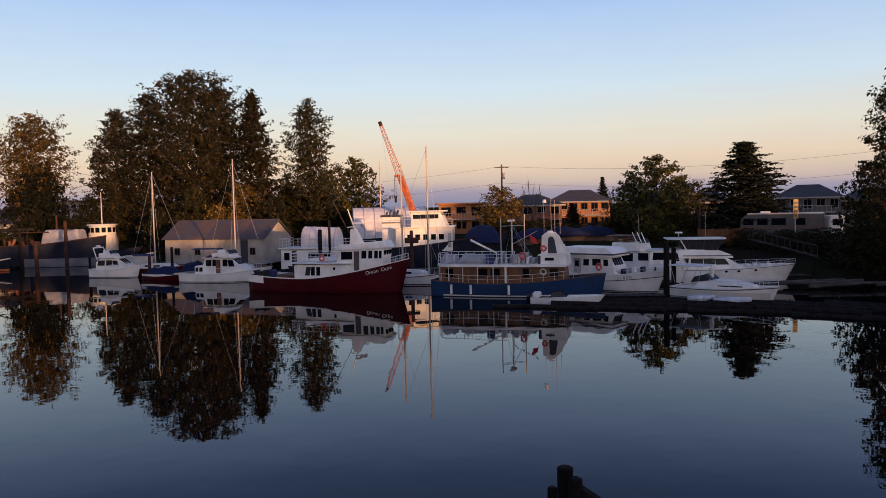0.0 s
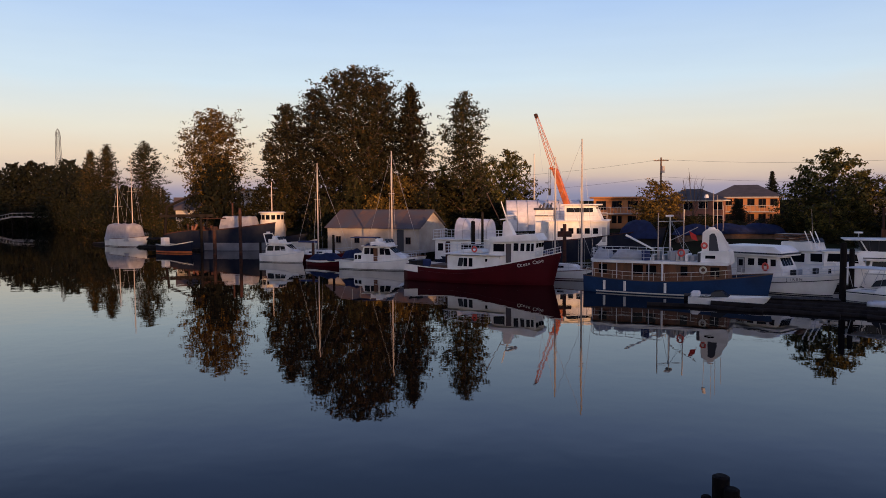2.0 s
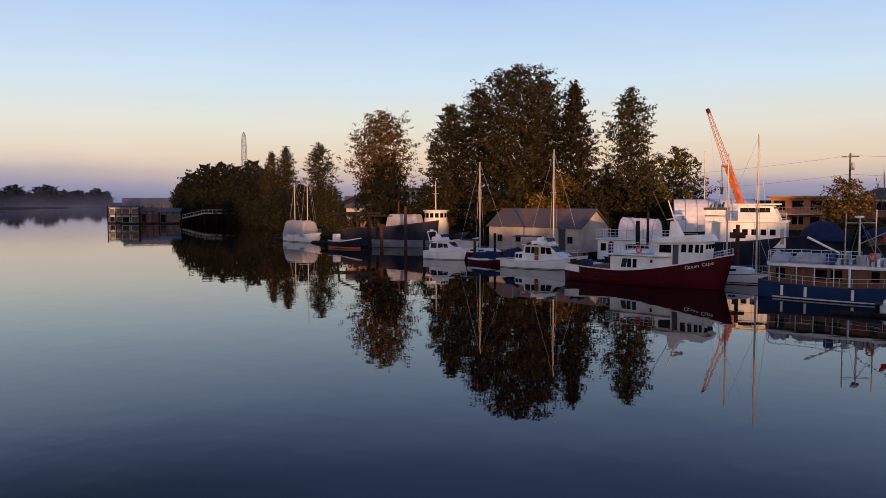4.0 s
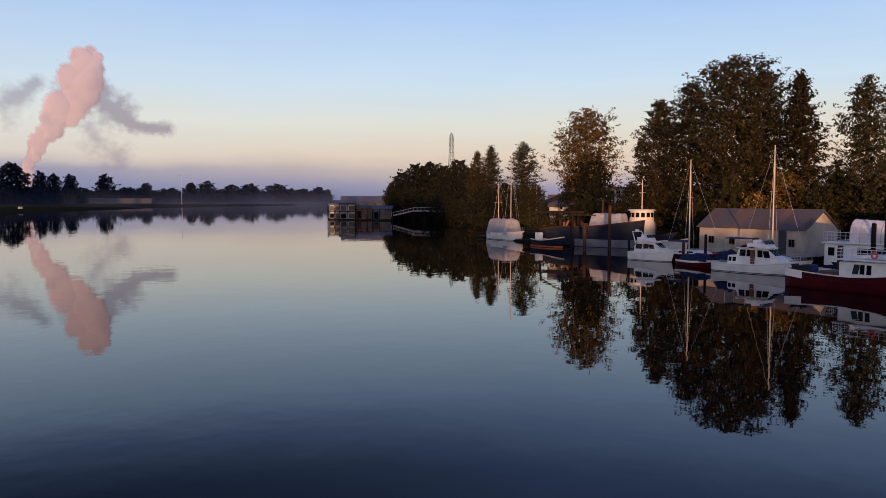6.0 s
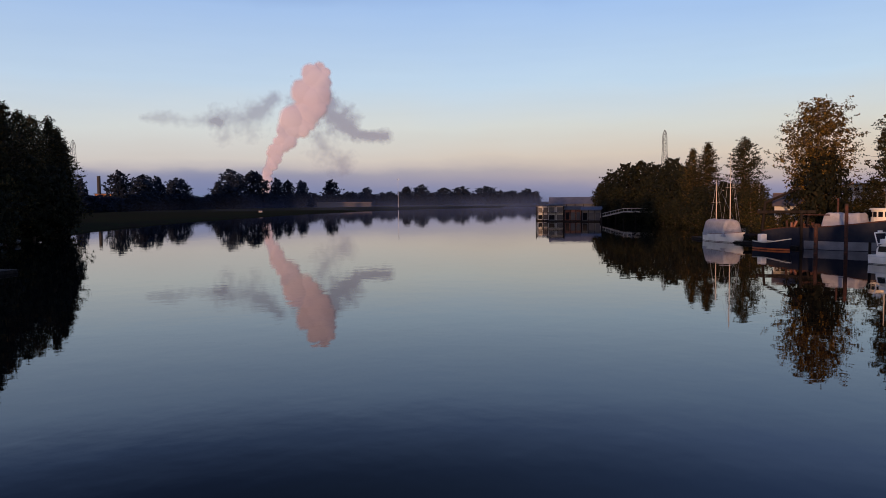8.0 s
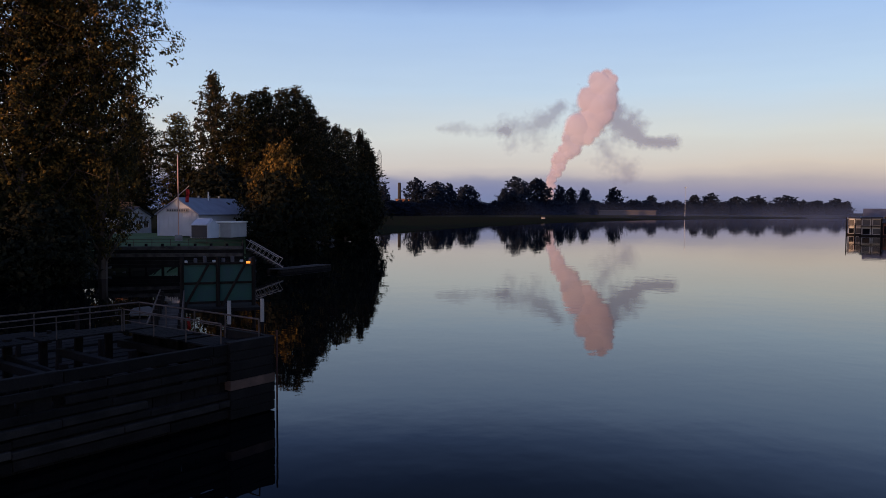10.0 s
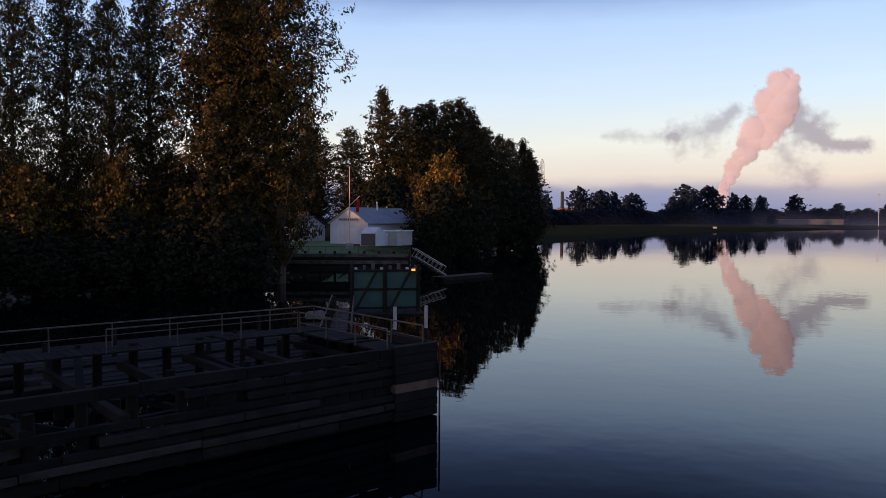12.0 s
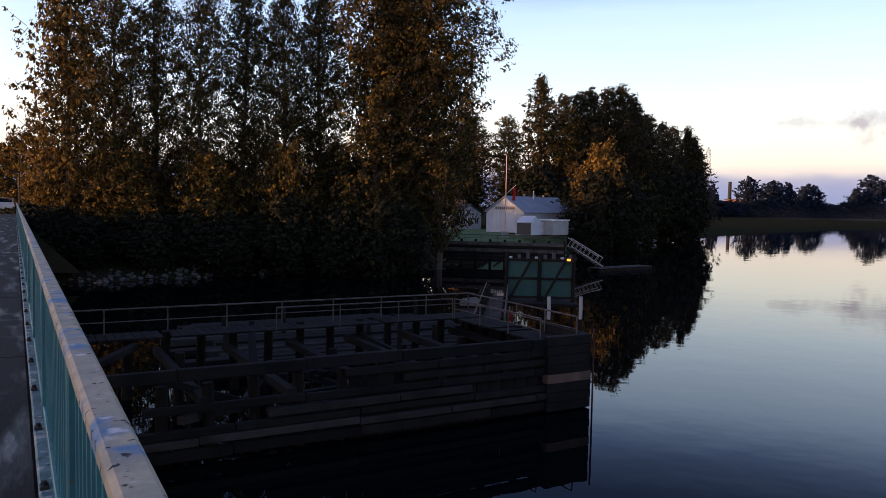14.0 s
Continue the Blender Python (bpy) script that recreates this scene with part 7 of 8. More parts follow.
def far_shore():
    t = thing("smokestack", pose(*polar(78.35, 900, 1.2)), "tall dark smokestack on the far shore", "chimney")
    part("shaft", tube(B(), (0, 0, 0), (0, 0, EYE + 900 * math.tan(radians(2.0)) - 1.2), 2.2, 1.8, 12), BLACK, t)
    t = thing("warehouse", pose(*polar(78.0, 905, 1.2), 0, 0, 70), "warehouse beyond the trees, sunlit orange put in its wall colour", "warehouse")
    # orange stucco carries the low sun's colour on this wall
    part("wall_shell", box(B(), -9, 9, -8, 8, 0, 18, .2), WALLO, t)
    part("roof", box(B(), -10, 10, -9, 9, 18, 19, .2), SHEDROOF, t)
    t = thing("mill_building", pose(*polar(61.5, 1150, 1.2), 0, 0, 60), "long grey mill roof on the far shore", "building")
    part("wall_shell", box(B(), -40, 40, -9, 9, 0, 6, .2), SHINGLE, t)
    part("roof", box(B(), -41, 41, -10, 10, 6, 7, .2), SHEDROOF, t)
    t = thing("floodlight_mast", pose(*polar(57.5, 900, 1.2)), "slender floodlight mast on the far shore", "lamp mast")
    part("shaft", tube(B(), (0, 0, 0), (0, 0, EYE + 900 * math.tan(radians(1.65))), .25, .18, 6), STEEL, t)
    part("lamp_head", box(B(), -1.4, 1.4, -.4, .4, 32, 33.3, .2), STEEL, t)
    t = thing("far_cabin", pose(*polar(67.6, 560, .6)), "tiny pale hut on the far mud bank", "hut")
    part("wall_shell", box(B(), -1.0, 1.0, -1.0, 1.0, 0, 1.7, .05), PALETRIM, t)
    part("roof", prism(B(), [(-1.2, 1.7), (0, 2.3), (1.2, 1.7)], 1.2, 1.2), SHEDROOF, t)


far_shore()


def steam_mat():
    """Steam: thin where its density is low; sunlit and shaded tints are set by attribute."""
    m = bpy.data.materials.new("steam")
    m.use_nodes = True
    nt = m.node_tree
    b = nt.nodes["Principled BSDF"]
    b.inputs["Roughness"].default_value, b.inputs["Specular IOR Level"].default_value = 1.0, 0.0
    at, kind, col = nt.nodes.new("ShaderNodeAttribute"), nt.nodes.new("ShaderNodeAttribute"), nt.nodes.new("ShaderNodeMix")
    at.attribute_name, kind.attribute_name = "veil", "sunlit_tint"
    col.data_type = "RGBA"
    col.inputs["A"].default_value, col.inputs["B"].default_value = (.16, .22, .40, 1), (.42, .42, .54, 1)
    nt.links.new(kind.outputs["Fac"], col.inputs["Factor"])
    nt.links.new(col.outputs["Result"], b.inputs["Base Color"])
    nt.links.new(at.outputs["Fac"], b.inputs["Alpha"])
    return m


def near_spine(spine, az, el):
    """The distance to a spine of (az, el, radius), as a share of its radius."""
    best = np.full(az.shape, 9.0)
    for (a0, e0, r0), (a1, e1, r1) in zip(spine, spine[1:]):
        d = np.array([a1 - a0, e1 - e0])
        t = np.clip(((az - a0) * d[0] + (el - e0) * d[1]) / (d @ d), 0, 1)
        best = np.minimum(best, np.hypot(az - a0 - t * d[0], el - e0 - t * d[1]) / (r0 + (r1 - r0) * t))
    return best


def plume():
    t = thing("steam_plume", Matrix(), "tall pink-lit steam plume rising beyond the far trees", "steam cloud")
    core = [(67.25, -.2, .32), (67.15, 2.0, .38), (66.6, 3.4, .55), (65.8, 4.6, .80), (65.2, 5.4, 1.0), (64.45, 6.3, 1.34), (63.85, 7.3, 1.48), (63.6, 8.2, 1.28), (63.3, 9.2, .95), (63.2, 9.7, .72)]
    side = [(64.0, 7.2, 1.2), (62.8, 6.9, 1.2), (61.9, 6.3, 1.15), (61.2, 5.7, .85), (60.7, 5.1, .5), (59.6, 4.9, .4), (58.3, 4.9, .45)]
    left = [(66.4, 7.5, .5), (67.3, 6.6, .6), (68.4, 6.1, 1.25), (69.6, 5.8, 1.2), (70.6, 5.8, .6)]
    wisp = [(70.4, 5.8, .6), (72.8, 6.0, .5), (75.4, 6.0, .3)]
    low = [(63.6, 4.9, .7), (62.9, 4.1, .95), (62.3, 3.4, 1.1), (61.7, 2.9, .7)]
    A, E = np.meshgrid(np.arange(57.0, 76.4, .065), np.arange(-.4, 11.4, .065), indexing="ij")

    def fbm(s, ox, n=4):
        f = np.frompyfunc(lambda a, e: noise.fractal(Vector((a * s, e * s, ox)), 1.0, 2.0, n), 2, 1)
        return f(A, E).astype(float)

    f1, f2, f3 = fbm(.85, 3.0, 4), fbm(.6, 17.0, 4), fbm(2.6, 31.0, 3)
    # billows: many round puffs set along the column
    rng = random.Random(12)
    puff, cover = np.zeros(A.shape), np.full(A.shape, 9.0)
    for (a0, e0, r0), (a1, e1, r1) in zip(core, core[1:]):
        n = max(4, int(9 * math.hypot(a1 - a0, e1 - e0)))
        for k in range(n):
            u = (k + rng.random()) / n
            r = r0 + (r1 - r0) * u
            q = r * rng.uniform(.42, .70)
            turn, away = rng.uniform(0, 6.28), r * rng.uniform(.3, .74)
            pa, pe = a0 + (a1 - a0) * u + away * math.cos(turn), e0 + (e1 - e0) * u + away * math.sin(turn)
            dist = np.hypot(A - pa, E - pe) / q
            cover = np.minimum(cover, dist)
            puff = np.maximum(puff, np.sqrt(np.clip(1 - dist ** 2, 0, 1)) * q * rng.uniform(.6, 1.1))

    def dens(q, edge, soft):
        return np.clip((edge - q) / soft, 0, 1) ** 1.3

    cq = np.minimum(cover, near_spine(core, A, E) * 1.3) + .10 * f1 + .10 * f3
    c = dens(cq, 1.12, .36) * .92
    s1 = dens(near_spine(side, A, E) + .55 * f1 + .2 * f3, 1.5, 1.1) * .72
    s2 = dens(near_spine(left, A, E) + .9 * f2 + .3 * f3, 1.5, 1.5) * .55
    s4 = dens(near_spine(wisp, A, E) + .9 * f2 + .3 * f3, 1.3, 1.5) * .34
    s3 = dens(near_spine(low, A, E) + .8 * f2 + .3 * f3, 1.5, 1.5) * .5
    rest = 1 - (1 - s1) * (1 - s2) * (1 - s3) * (1 - s4)
    total = 1 - (1 - c) * (1 - rest)
    # shade put into the colour: darker on the column's right and in the wisps
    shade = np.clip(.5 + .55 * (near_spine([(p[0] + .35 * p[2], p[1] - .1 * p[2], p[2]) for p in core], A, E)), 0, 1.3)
    sunlit_tint = np.clip(c / np.maximum(total, 1e-4), 0, 1) * np.clip(1.22 - .38 * shade + .35 * f2, .4, 1)
    puff = puff * 6.5 * np.clip(c * 1.2, 0, 1)
    na, ne = A.shape
    D = 1900 - puff
    ar = np.radians(A)
    co = np.stack([-D * np.sin(ar), D * np.cos(ar), EYE + 1900 * np.tan(np.radians(E))], -1).reshape(-1, 3)
    i, j = np.meshgrid(np.arange(na - 1), np.arange(ne - 1), indexing="ij")
    quads = np.stack([i * ne + j, (i + 1) * ne + j, (i + 1) * ne + j + 1, i * ne + j + 1], -1).reshape(-1, 4)
    tv = total.reshape(-1)
    quads = quads[tv[quads].max(1) > .004]
    steam = steam_mat()
    bright = (c / np.maximum(total, 1e-4)).reshape(-1)[quads].mean(1) > .5
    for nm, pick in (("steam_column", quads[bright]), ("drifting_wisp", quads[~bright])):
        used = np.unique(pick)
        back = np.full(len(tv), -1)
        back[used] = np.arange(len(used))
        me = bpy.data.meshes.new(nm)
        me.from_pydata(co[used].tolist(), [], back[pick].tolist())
        for key, val in (("veil", tv[used]), ("sunlit_tint", sunlit_tint.reshape(-1)[used])):
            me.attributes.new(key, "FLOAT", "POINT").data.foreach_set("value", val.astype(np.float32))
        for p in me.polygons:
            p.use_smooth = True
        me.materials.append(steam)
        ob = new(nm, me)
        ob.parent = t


plume()


def river_mist():
    """Mist and haze on the far reach: tall tinted veils, densest at the water."""
    m = bpy.data.materials.new("mist")
    m.use_nodes = True
    nt = m.node_tree
    b = nt.nodes["Principled BSDF"]
    # haze blue put into the veils' colour against the warm sun
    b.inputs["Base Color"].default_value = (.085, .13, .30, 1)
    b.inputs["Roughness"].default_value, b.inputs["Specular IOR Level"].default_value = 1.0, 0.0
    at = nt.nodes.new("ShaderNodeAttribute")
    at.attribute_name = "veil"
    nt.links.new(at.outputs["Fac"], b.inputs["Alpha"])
    for k, (d, peak, tall) in enumerate(((690, .10, 14), (1020, .17, 22))):
        az = np.arange(38.0 if k else 43.5, 80.0, .5)
        lv = np.array([0, .1, .25, .45, .7, 1.0])
        co, den, quads = [], [], []
        for i, a in enumerate(az):
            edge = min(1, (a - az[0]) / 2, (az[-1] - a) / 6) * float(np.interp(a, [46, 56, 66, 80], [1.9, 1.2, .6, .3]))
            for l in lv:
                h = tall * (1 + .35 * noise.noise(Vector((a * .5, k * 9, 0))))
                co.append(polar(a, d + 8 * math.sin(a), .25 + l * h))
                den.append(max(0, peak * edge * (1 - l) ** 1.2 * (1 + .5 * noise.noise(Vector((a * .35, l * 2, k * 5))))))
        n = len(lv)
        for i in range(len(az) - 1):
            for j in range(n - 1):
                quads.append((i * n + j, (i + 1) * n + j, (i + 1) * n + j + 1, i * n + j + 1))
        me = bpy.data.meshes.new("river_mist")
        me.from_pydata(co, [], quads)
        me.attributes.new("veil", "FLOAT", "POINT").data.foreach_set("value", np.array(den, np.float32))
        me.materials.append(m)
        tagged(new("river_mist", me), "thin veil of mist and painted blue haze over the far water", "mist", kind="stuff")


river_mist()

# ---- south bank ----
def south_bank():
    # lawn
    bm = B()
    g = []
    for i in range(25):
        row = []
        for j in range(13):
            x, y, _ = polar(89.6 + i * .46, 101 + j * 4.0 + .6 * math.sin(i))
            row.append(bm.verts.new((x, y, height_at(x, y) + .09)))
        g.append(row)
    for i in range(24):
        for j in range(12):
            bm.faces.new((g[i][j], g[i + 1][j], g[i + 1][j + 1], g[i][j + 1]))
    tagged(part("lawn", bm, LAWN, None), "mown green lawn in front of the white shed", "lawn", kind="structure")
    rz = math.degrees(math.atan2(.47, -.88))
    t = gabled("boat_club_shed", (-129.8, -6.4), rz, 18.5, 7.6, 3.6, 6.1, WALLW, ROOFB, "white metal gabled shed with lettered sign on its front", "shed", z=2.95, ribs=.9)
    for k in range(9):
        part("batten", box(B(), -.04, .0, .4 + k * .85, .46 + k * .85, .1, 3.6 + 2.3 * (1 - abs(.4 + k * .85 - 3.8) / 3.8)), WALLW, t)
    part("big_door", box(B(), -.06, .02, 1.6, 3.4, .05, 3.3, .01), WALLW, t)
    part("sign_board", box(B(), -.12, -.05, 1.7, 5.9, 3.9, 4.5, .02), WALLG, t, "grey sign board with dark illegible letters")
    for k in range(9):
        part("text_bar", box(B(), -.14, -.12, 1.95 + k * .43, 2.2 + k * .43, 4.05, 4.35), INK, t)
    for k in range(4):
        part("roof_vent", tube(B(), (3 + k * 3.4, 3.8, 6.1), (3 + k * 3.4, 3.8, 6.7), .2, n=8), STEEL, t)
    part("stove_pipe", tube(B(), (8.5, 3.2, 5.8), (8.5, 3.2, 7.4), .12, n=8), WHITE, t)
    t = gabled("carport", (-125.9, -5.8), rz + 90, -3.0, 3.2, 2.0, 2.8, WALLW, WALLW, "small white gabled carport beside the shed", "carport", z=2.95, over=.25)
    part("opening", box(B(), -2.8, -.2, 3.18, 3.25, .05, 1.95), INK, t, "dark open carport front")
    part("opening", box(B(), -2.8, -.2, -.05, .03, .05, 1.95), INK, t, "dark open carport front")
    c = polar(90.7, 127)
    t = thing("garden_shed", pose(c[0], c[1], 2.95, 0, 0, rz), "small grey flat-roofed annex with white door", "shed")
    part("wall_shell", box(B(), -2.6, 2.6, -1.6, 1.6, 0, 2.3), WALLG, t)
    part("roof", box(B(), -2.8, 2.8, -1.8, 1.8, 2.3, 2.5, .03), WHITE, t)
    part("door", box(B(), -2.66, -2.58, .2, 1.2, .05, 2.1, .01), WHITE, t)
    # grey cottage; its dormer takes orange stucco to look sunlit
    t = gabled("cottage", polar(96.0, 150)[:2], rz + 90, 6.5, 8.0, 3.0, 4.6, WALLG, SHINGLE, "small grey cottage with brown roof and white windows", "cottage", z=2.95)
    for k in range(3):
        pane(t, 1.0 + k * 1.9, 2.2 + k * 1.9, -.02, 1.0, 2.2)
        pane(t, 1.0 + k * 2.2, 2.4 + k * 2.2, 6.52, 1.0, 2.2, axis="y")
        pane(t, 1.0 + k * 2.2, 2.4 + k * 2.2, -.02, 1.0, 2.2, axis="y")
    part("dormer", box(B(), 2.2, 4.4, 2.0, 5.5, 3.9, 5.6, .04), WALLO, t, "dormer with low sun's orange put in its colour")
    # flagpole with yard and flag
    x, y, _ = polar(94.2, 116)
    H = EYE + 116 * math.tan(radians(3.78)) - 2.9
    t = thing("flagpole", pose(x, y, 2.9), "tall white flagpole with gaff and drooping red flag", "flagpole")
    part("pole", tube(B(), (0, 0, 0), (0, 0, H), .09, .05, 8), mat("pole_paint", (.66, .40, .30), .5, vary=.15), t)
    part("gaff", tube(B(), (0, 0, H * .52), (-.4, 1.5, H * .64), .05), ALU, t)
    bm = B()
    rows = [[bm.verts.new((-.3 + .08 * math.sin(i * 1.3 + j), 1.0 + .12 * j + .06 * math.sin(i * .9), H * .60 - i * .32)) for j in range(5)] for i in range(7)]
    for i in range(6):
        for j in range(4):
            bm.faces.new((rows[i][j], rows[i + 1][j], rows[i + 1][j + 1], rows[i][j + 1]))
    bmesh.ops.solidify(bm, geom=bm.faces[:], thickness=.02)
    part("flag", bm, FLAGR, t)
    part("base", box(B(), -.5, .5, -.5, .5, -.1, .75, .06), CONCRETE, t)
    # timber bulkhead along the lawn's edge
    a, b = Vector(polar(99.6, 97, 0)), Vector(polar(89.8, 95, 0))
    v = b - a
    t = thing("bulkhead", pose(a.x, a.y, 0, 0, 0, math.degrees(math.atan2(v.y, v.x))), "dark timber bulkhead along the edge of the lawn", "bulkhead")
    L = v.length
    for k in range(6):
        part("wale", box(B(), 0, L, -.16, .16, .5 + k * .42, .9 + k * .42, .02), PLANK if k in (3, 5) else DARKPLANK, t)
    for k in range(10):
        part("post", tube(B(), (L * k / 9, .25, -1.5), (L * k / 9, .25, 3.3), .17, n=8), PILE, t)
    rail(t, [(0, 0, 3.05), (L, 0, 3.05)], .8, 2.0, .04, 1, TRIM)
    # rubble along the waterline
    meshes = []
    t = thing("riprap", Matrix(), "grey broken rocks piled along the waterline", "rocks", kind="stuff")
    rng = random.Random(5)
    for k in range(6):
        bm = B()
        bmesh.ops.create_icosphere(bm, subdivisions=1, radius=1)
        for w in bm.verts:
            w.co *= rng.uniform(.7, 1.15)
            w.co.z *= .65
        ob = part("rock", bm, STONE, t)
        meshes.append(ob.data)
        ob.matrix_basis = pose(-70 + k, -34 - k, .3) @ Matrix.Scale(.4, 4)
    for i in range(230):
        u = rng.random()
        x, y = -60 - 36 * u + rng.uniform(-1.2, 1.2), -43 + 29 * u + rng.uniform(-1.2, 1.2)
        z = height_at(x, y)
        if z < -.4:
            continue
        s = rng.uniform(.12, .38)
        share("rock", meshes[i % 6], t, pose(x, y, z + .1, rng.uniform(-40, 40), rng.uniform(-40, 40), rng.uniform(0, 360)) @ Matrix.Scale(s, 4))
    # gangway and float below the club
    a, b = Vector(polar(89.4, 96, 2.7)), Vector(polar(87.1, 90, .8))
    t = thing("gangway", Matrix(), "white truss gangway sloping down to a float", "gangway")
    for o in (Vector((.55, .2, 0)), Vector((-.55, -.2, 0))):
        part("chord", tube(B(), a + o, b + o, .07), PALETRIM, t)
        part("top_chord", tube(B(), a + o + Vector((0, 0, 1)), b + o + Vector((0, 0, 1)), .06), PALETRIM, t)
        for i in range(8):
            c = a.lerp(b, i / 8) + o
            e = a.lerp(b, (i + 1) / 8) + o
            part("web", tube(B(), c, e + Vector((0, 0, 1)), .035), PALETRIM, t)
    for i in range(12):
        c = a.lerp(b, (i + .5) / 12)
        part("tread", box(B(), c.x - .5, c.x + .5, c.y - .5, c.y + .5, c.z - .04, c.z + .02), PLANK, t)
    walkway(polar(87.6, 91.5), polar(83.9, 99), 2.0, "low dark float below the gangway")
    for az, d in ((89.2, 103), (86.0, 142), (85.2, 150), (83.4, 170), (84.4, 160)):
        x, y, _ = polar(az, d)
        t = thing("shore_boulder", pose(x, y, max(.3, height_at(x, y)) + .25, 0, 0, az * 9), "pale boulder lying on the bank", "boulder", "boulders")
        share("stone", meshes[int(d) % 6], t, Matrix.Scale(.75, 4))


south_bank()

# ---- bridge frame: local x runs out over the river, y along the bridge to the south bank ----
BR = pose(0, 0, 0, 0, 0, 128.2)
CAPZ, DECKZ = 7.0, 5.93


def bridge():
    y0, y1 = -70.0, 72.0
    t = thing("bridge_railing", BR, "teal painted steel bridge railing with worn grey-blue cap", "railing")
    # cap in lengths, with bevelled edges and joints
    y = -12.0
    while y < y1:
        e = min(y + 3.05, y1)
        part("cap_rail", box(B(), .143, .226, y + .004, e - .004, CAPZ - .055, CAPZ, .012), CAP, t, "worn cap rail with flaking blue paint")
        y = e
    part("lower_rail", box(B(), .155, .215, -12, y1, DECKZ + .10, DECKZ + .16, .006), TEAL, t)
    part("toe_channel", box(B(), .095, .205, -12, y1, DECKZ + .005, DECKZ + .075, .01), TOE, t, "worn bolted teal toe channel")
    part("upper_rail", box(B(), .165, .205, -12, y1, CAPZ - .13, CAPZ - .055), TEAL, t)
    me = None
    n = 0
    y = -11.9
    while y < y1 and n < 290:
        if me is None:
            ob = part("baluster", box(B(), .172, .198, -.02, .02, DECKZ + .16, CAPZ - .13), TEAL, t)
            me = ob.data
            ob.location.y = y
        else:
            share("baluster", me, t, pose(0, y, 0))
        n += 1
        y += .15 if y < 14 else .30
    me = None
    for k in range(29):
        y = -11.6 + k * 2.9
        if me is None:
            ob = part("post", box(B(), .150, .222, -.045, .045, DECKZ - .25, CAPZ - .055, .006), TEAL, t)
            me = ob.data
            ob.location.y = y
        else:
            share("post", me, t, pose(0, y, 0))
    me = None
    for k in range(60):
        y = .9 + k * 1.15
        if y > y1 - 1:
            break
        if me is None:
            bm = box(B(), .098, .142, -.04, .04, DECKZ + .074, DECKZ + .092, .004)
            tube(bm, (.12, 0, DECKZ + .09), (.12, 0, DECKZ + .112), .016, n=6)
            ob = part("bolt", bm, BLACK, t)
            me = ob.data
            ob.location.y = y
        else:
            share("bolt", me, t, pose(0, y, 0))
    t = tagged(thing("bridge_deck", BR, "worn wet timber bridge deck panels", "bridge deck"), kind="structure")
    k = 0
    y = -68.0
    while y < y1:
        for x0, x1 in ((-2.2, .088), (-4.5, -2.22), (-6.8, -4.52)):
            part("deck_panel", box(B(), x0, x1, y + .012, y + 5.09, DECKZ - .16, DECKZ + .002 * (k % 3), .01), DECK, t)
            k += 1
        y += 5.1
    part("edge_girder", box(B(), -.1, .2, y0, y1, DECKZ - 1.1, DECKZ - .17, .02), RUST, t)
    part("edge_girder", box(B(), -6.9, -6.6, y0, y1, DECKZ - 1.1, DECKZ - .17, .02), RUST, t)
    for y in (-50, -28, 18, 45, 64):
        for x in (-.8, -6.0):
            part("bent_pile", tube(B(), (x, y, -2.4), (x, y, DECKZ - 1.0), .3, n=10), PILE, t)
        part("bent_cap", box(B(), -6.6, -.2, y - .25, y + .25, DECKZ - 1.5, DECKZ - 1.1, .02), PILE, t)
    t = thing("far_railing", BR, "teal painted railing on the far side of the bridge", "railing")
    part("cap_rail", box(B(), -6.85, -6.77, -60, y1, CAPZ - .05, CAPZ, .01), CAP, t)
    for k in range(46):
        part("post", box(B(), -6.84, -6.78, -60 + k * 2.9 - .04, -60 + k * 2.9 + .04, DECKZ, CAPZ - .05), TEAL, t)
    t = tagged(thing("approach_road", BR, "grey road beyond the bridge", "road"), kind="structure")
    part("asphalt", box(B(), -7.5, .6, y1 + .02, y1 + 90, DECKZ - .5, DECKZ - .01), DECK, t)
    part("embankment", prism(B(), [(-12, 1.0), (-7.4, DECKZ - .5), (.5, DECKZ - .5), (5, 1.0)], 45, 45), GROUND, t).matrix_basis = pose(0, y1 + 46, 0)
    part("abutment", box(B(), -7.5, .7, y1 - .6, y1 + .01, 0, DECKZ - .2, .03), CONCRETE, t)
    # parked car at the far end
    t = thing("parked_car", BR @ pose(-.75, 92, DECKZ - .01, 0, 0, 90), "small white car at the end of the bridge", "car")
    part("body", prism(B(), [(-2.1, .3), (-2.1, .85), (-1.2, .95), (-.7, 1.42), (.8, 1.45), (1.6, .95), (2.1, .85), (2.1, .3)], .85, .72, bev=.06), CAR, t)
    part("windscreen", quadprism(B(), [(-1.22, -.62, .98), (-1.22, .62, .98), (-.78, .58, 1.38), (-.78, -.58, 1.38)], .015), GLASS, t)
    for s in (-1, 1):
        part("headlight", box(B(), -2.14, -2.06, s * .6 - .16, s * .6 + .16, .62, .78, .02), WHITE, t)
        for x in (-1.3, 1.3):
            part("wheel", tube(B(), (x, s * .68, .31), (x, s * .86, .31), .31, n=14), BLACK, t)
    t = thing("street_lamp", BR @ pose(.45, 80, DECKZ - .1), "dark street lamp post at the end of the bridge", "street lamp")
    part("post", tube(B(), (0, 0, -1.5), (0, 0, 3.9), .09, .06, 8), BLACK, t)
    part("lamp_head", box(B(), -.7, .1, -.12, .12, 3.85, 4.0, .03), BLACK, t)
    t = thing("road_sign", BR @ pose(2.5, 97, 4.0, 0, 0, 180), "white road sign on a post among the trees", "sign")
    part("post", tube(B(), (0, 0, -.5), (0, 0, 4.6), .05), STEEL, t)
    part("panel", box(B(), -.8, .8, -.03, .03, 4.2, 4.75, .02), WHITE, t)


bridge()


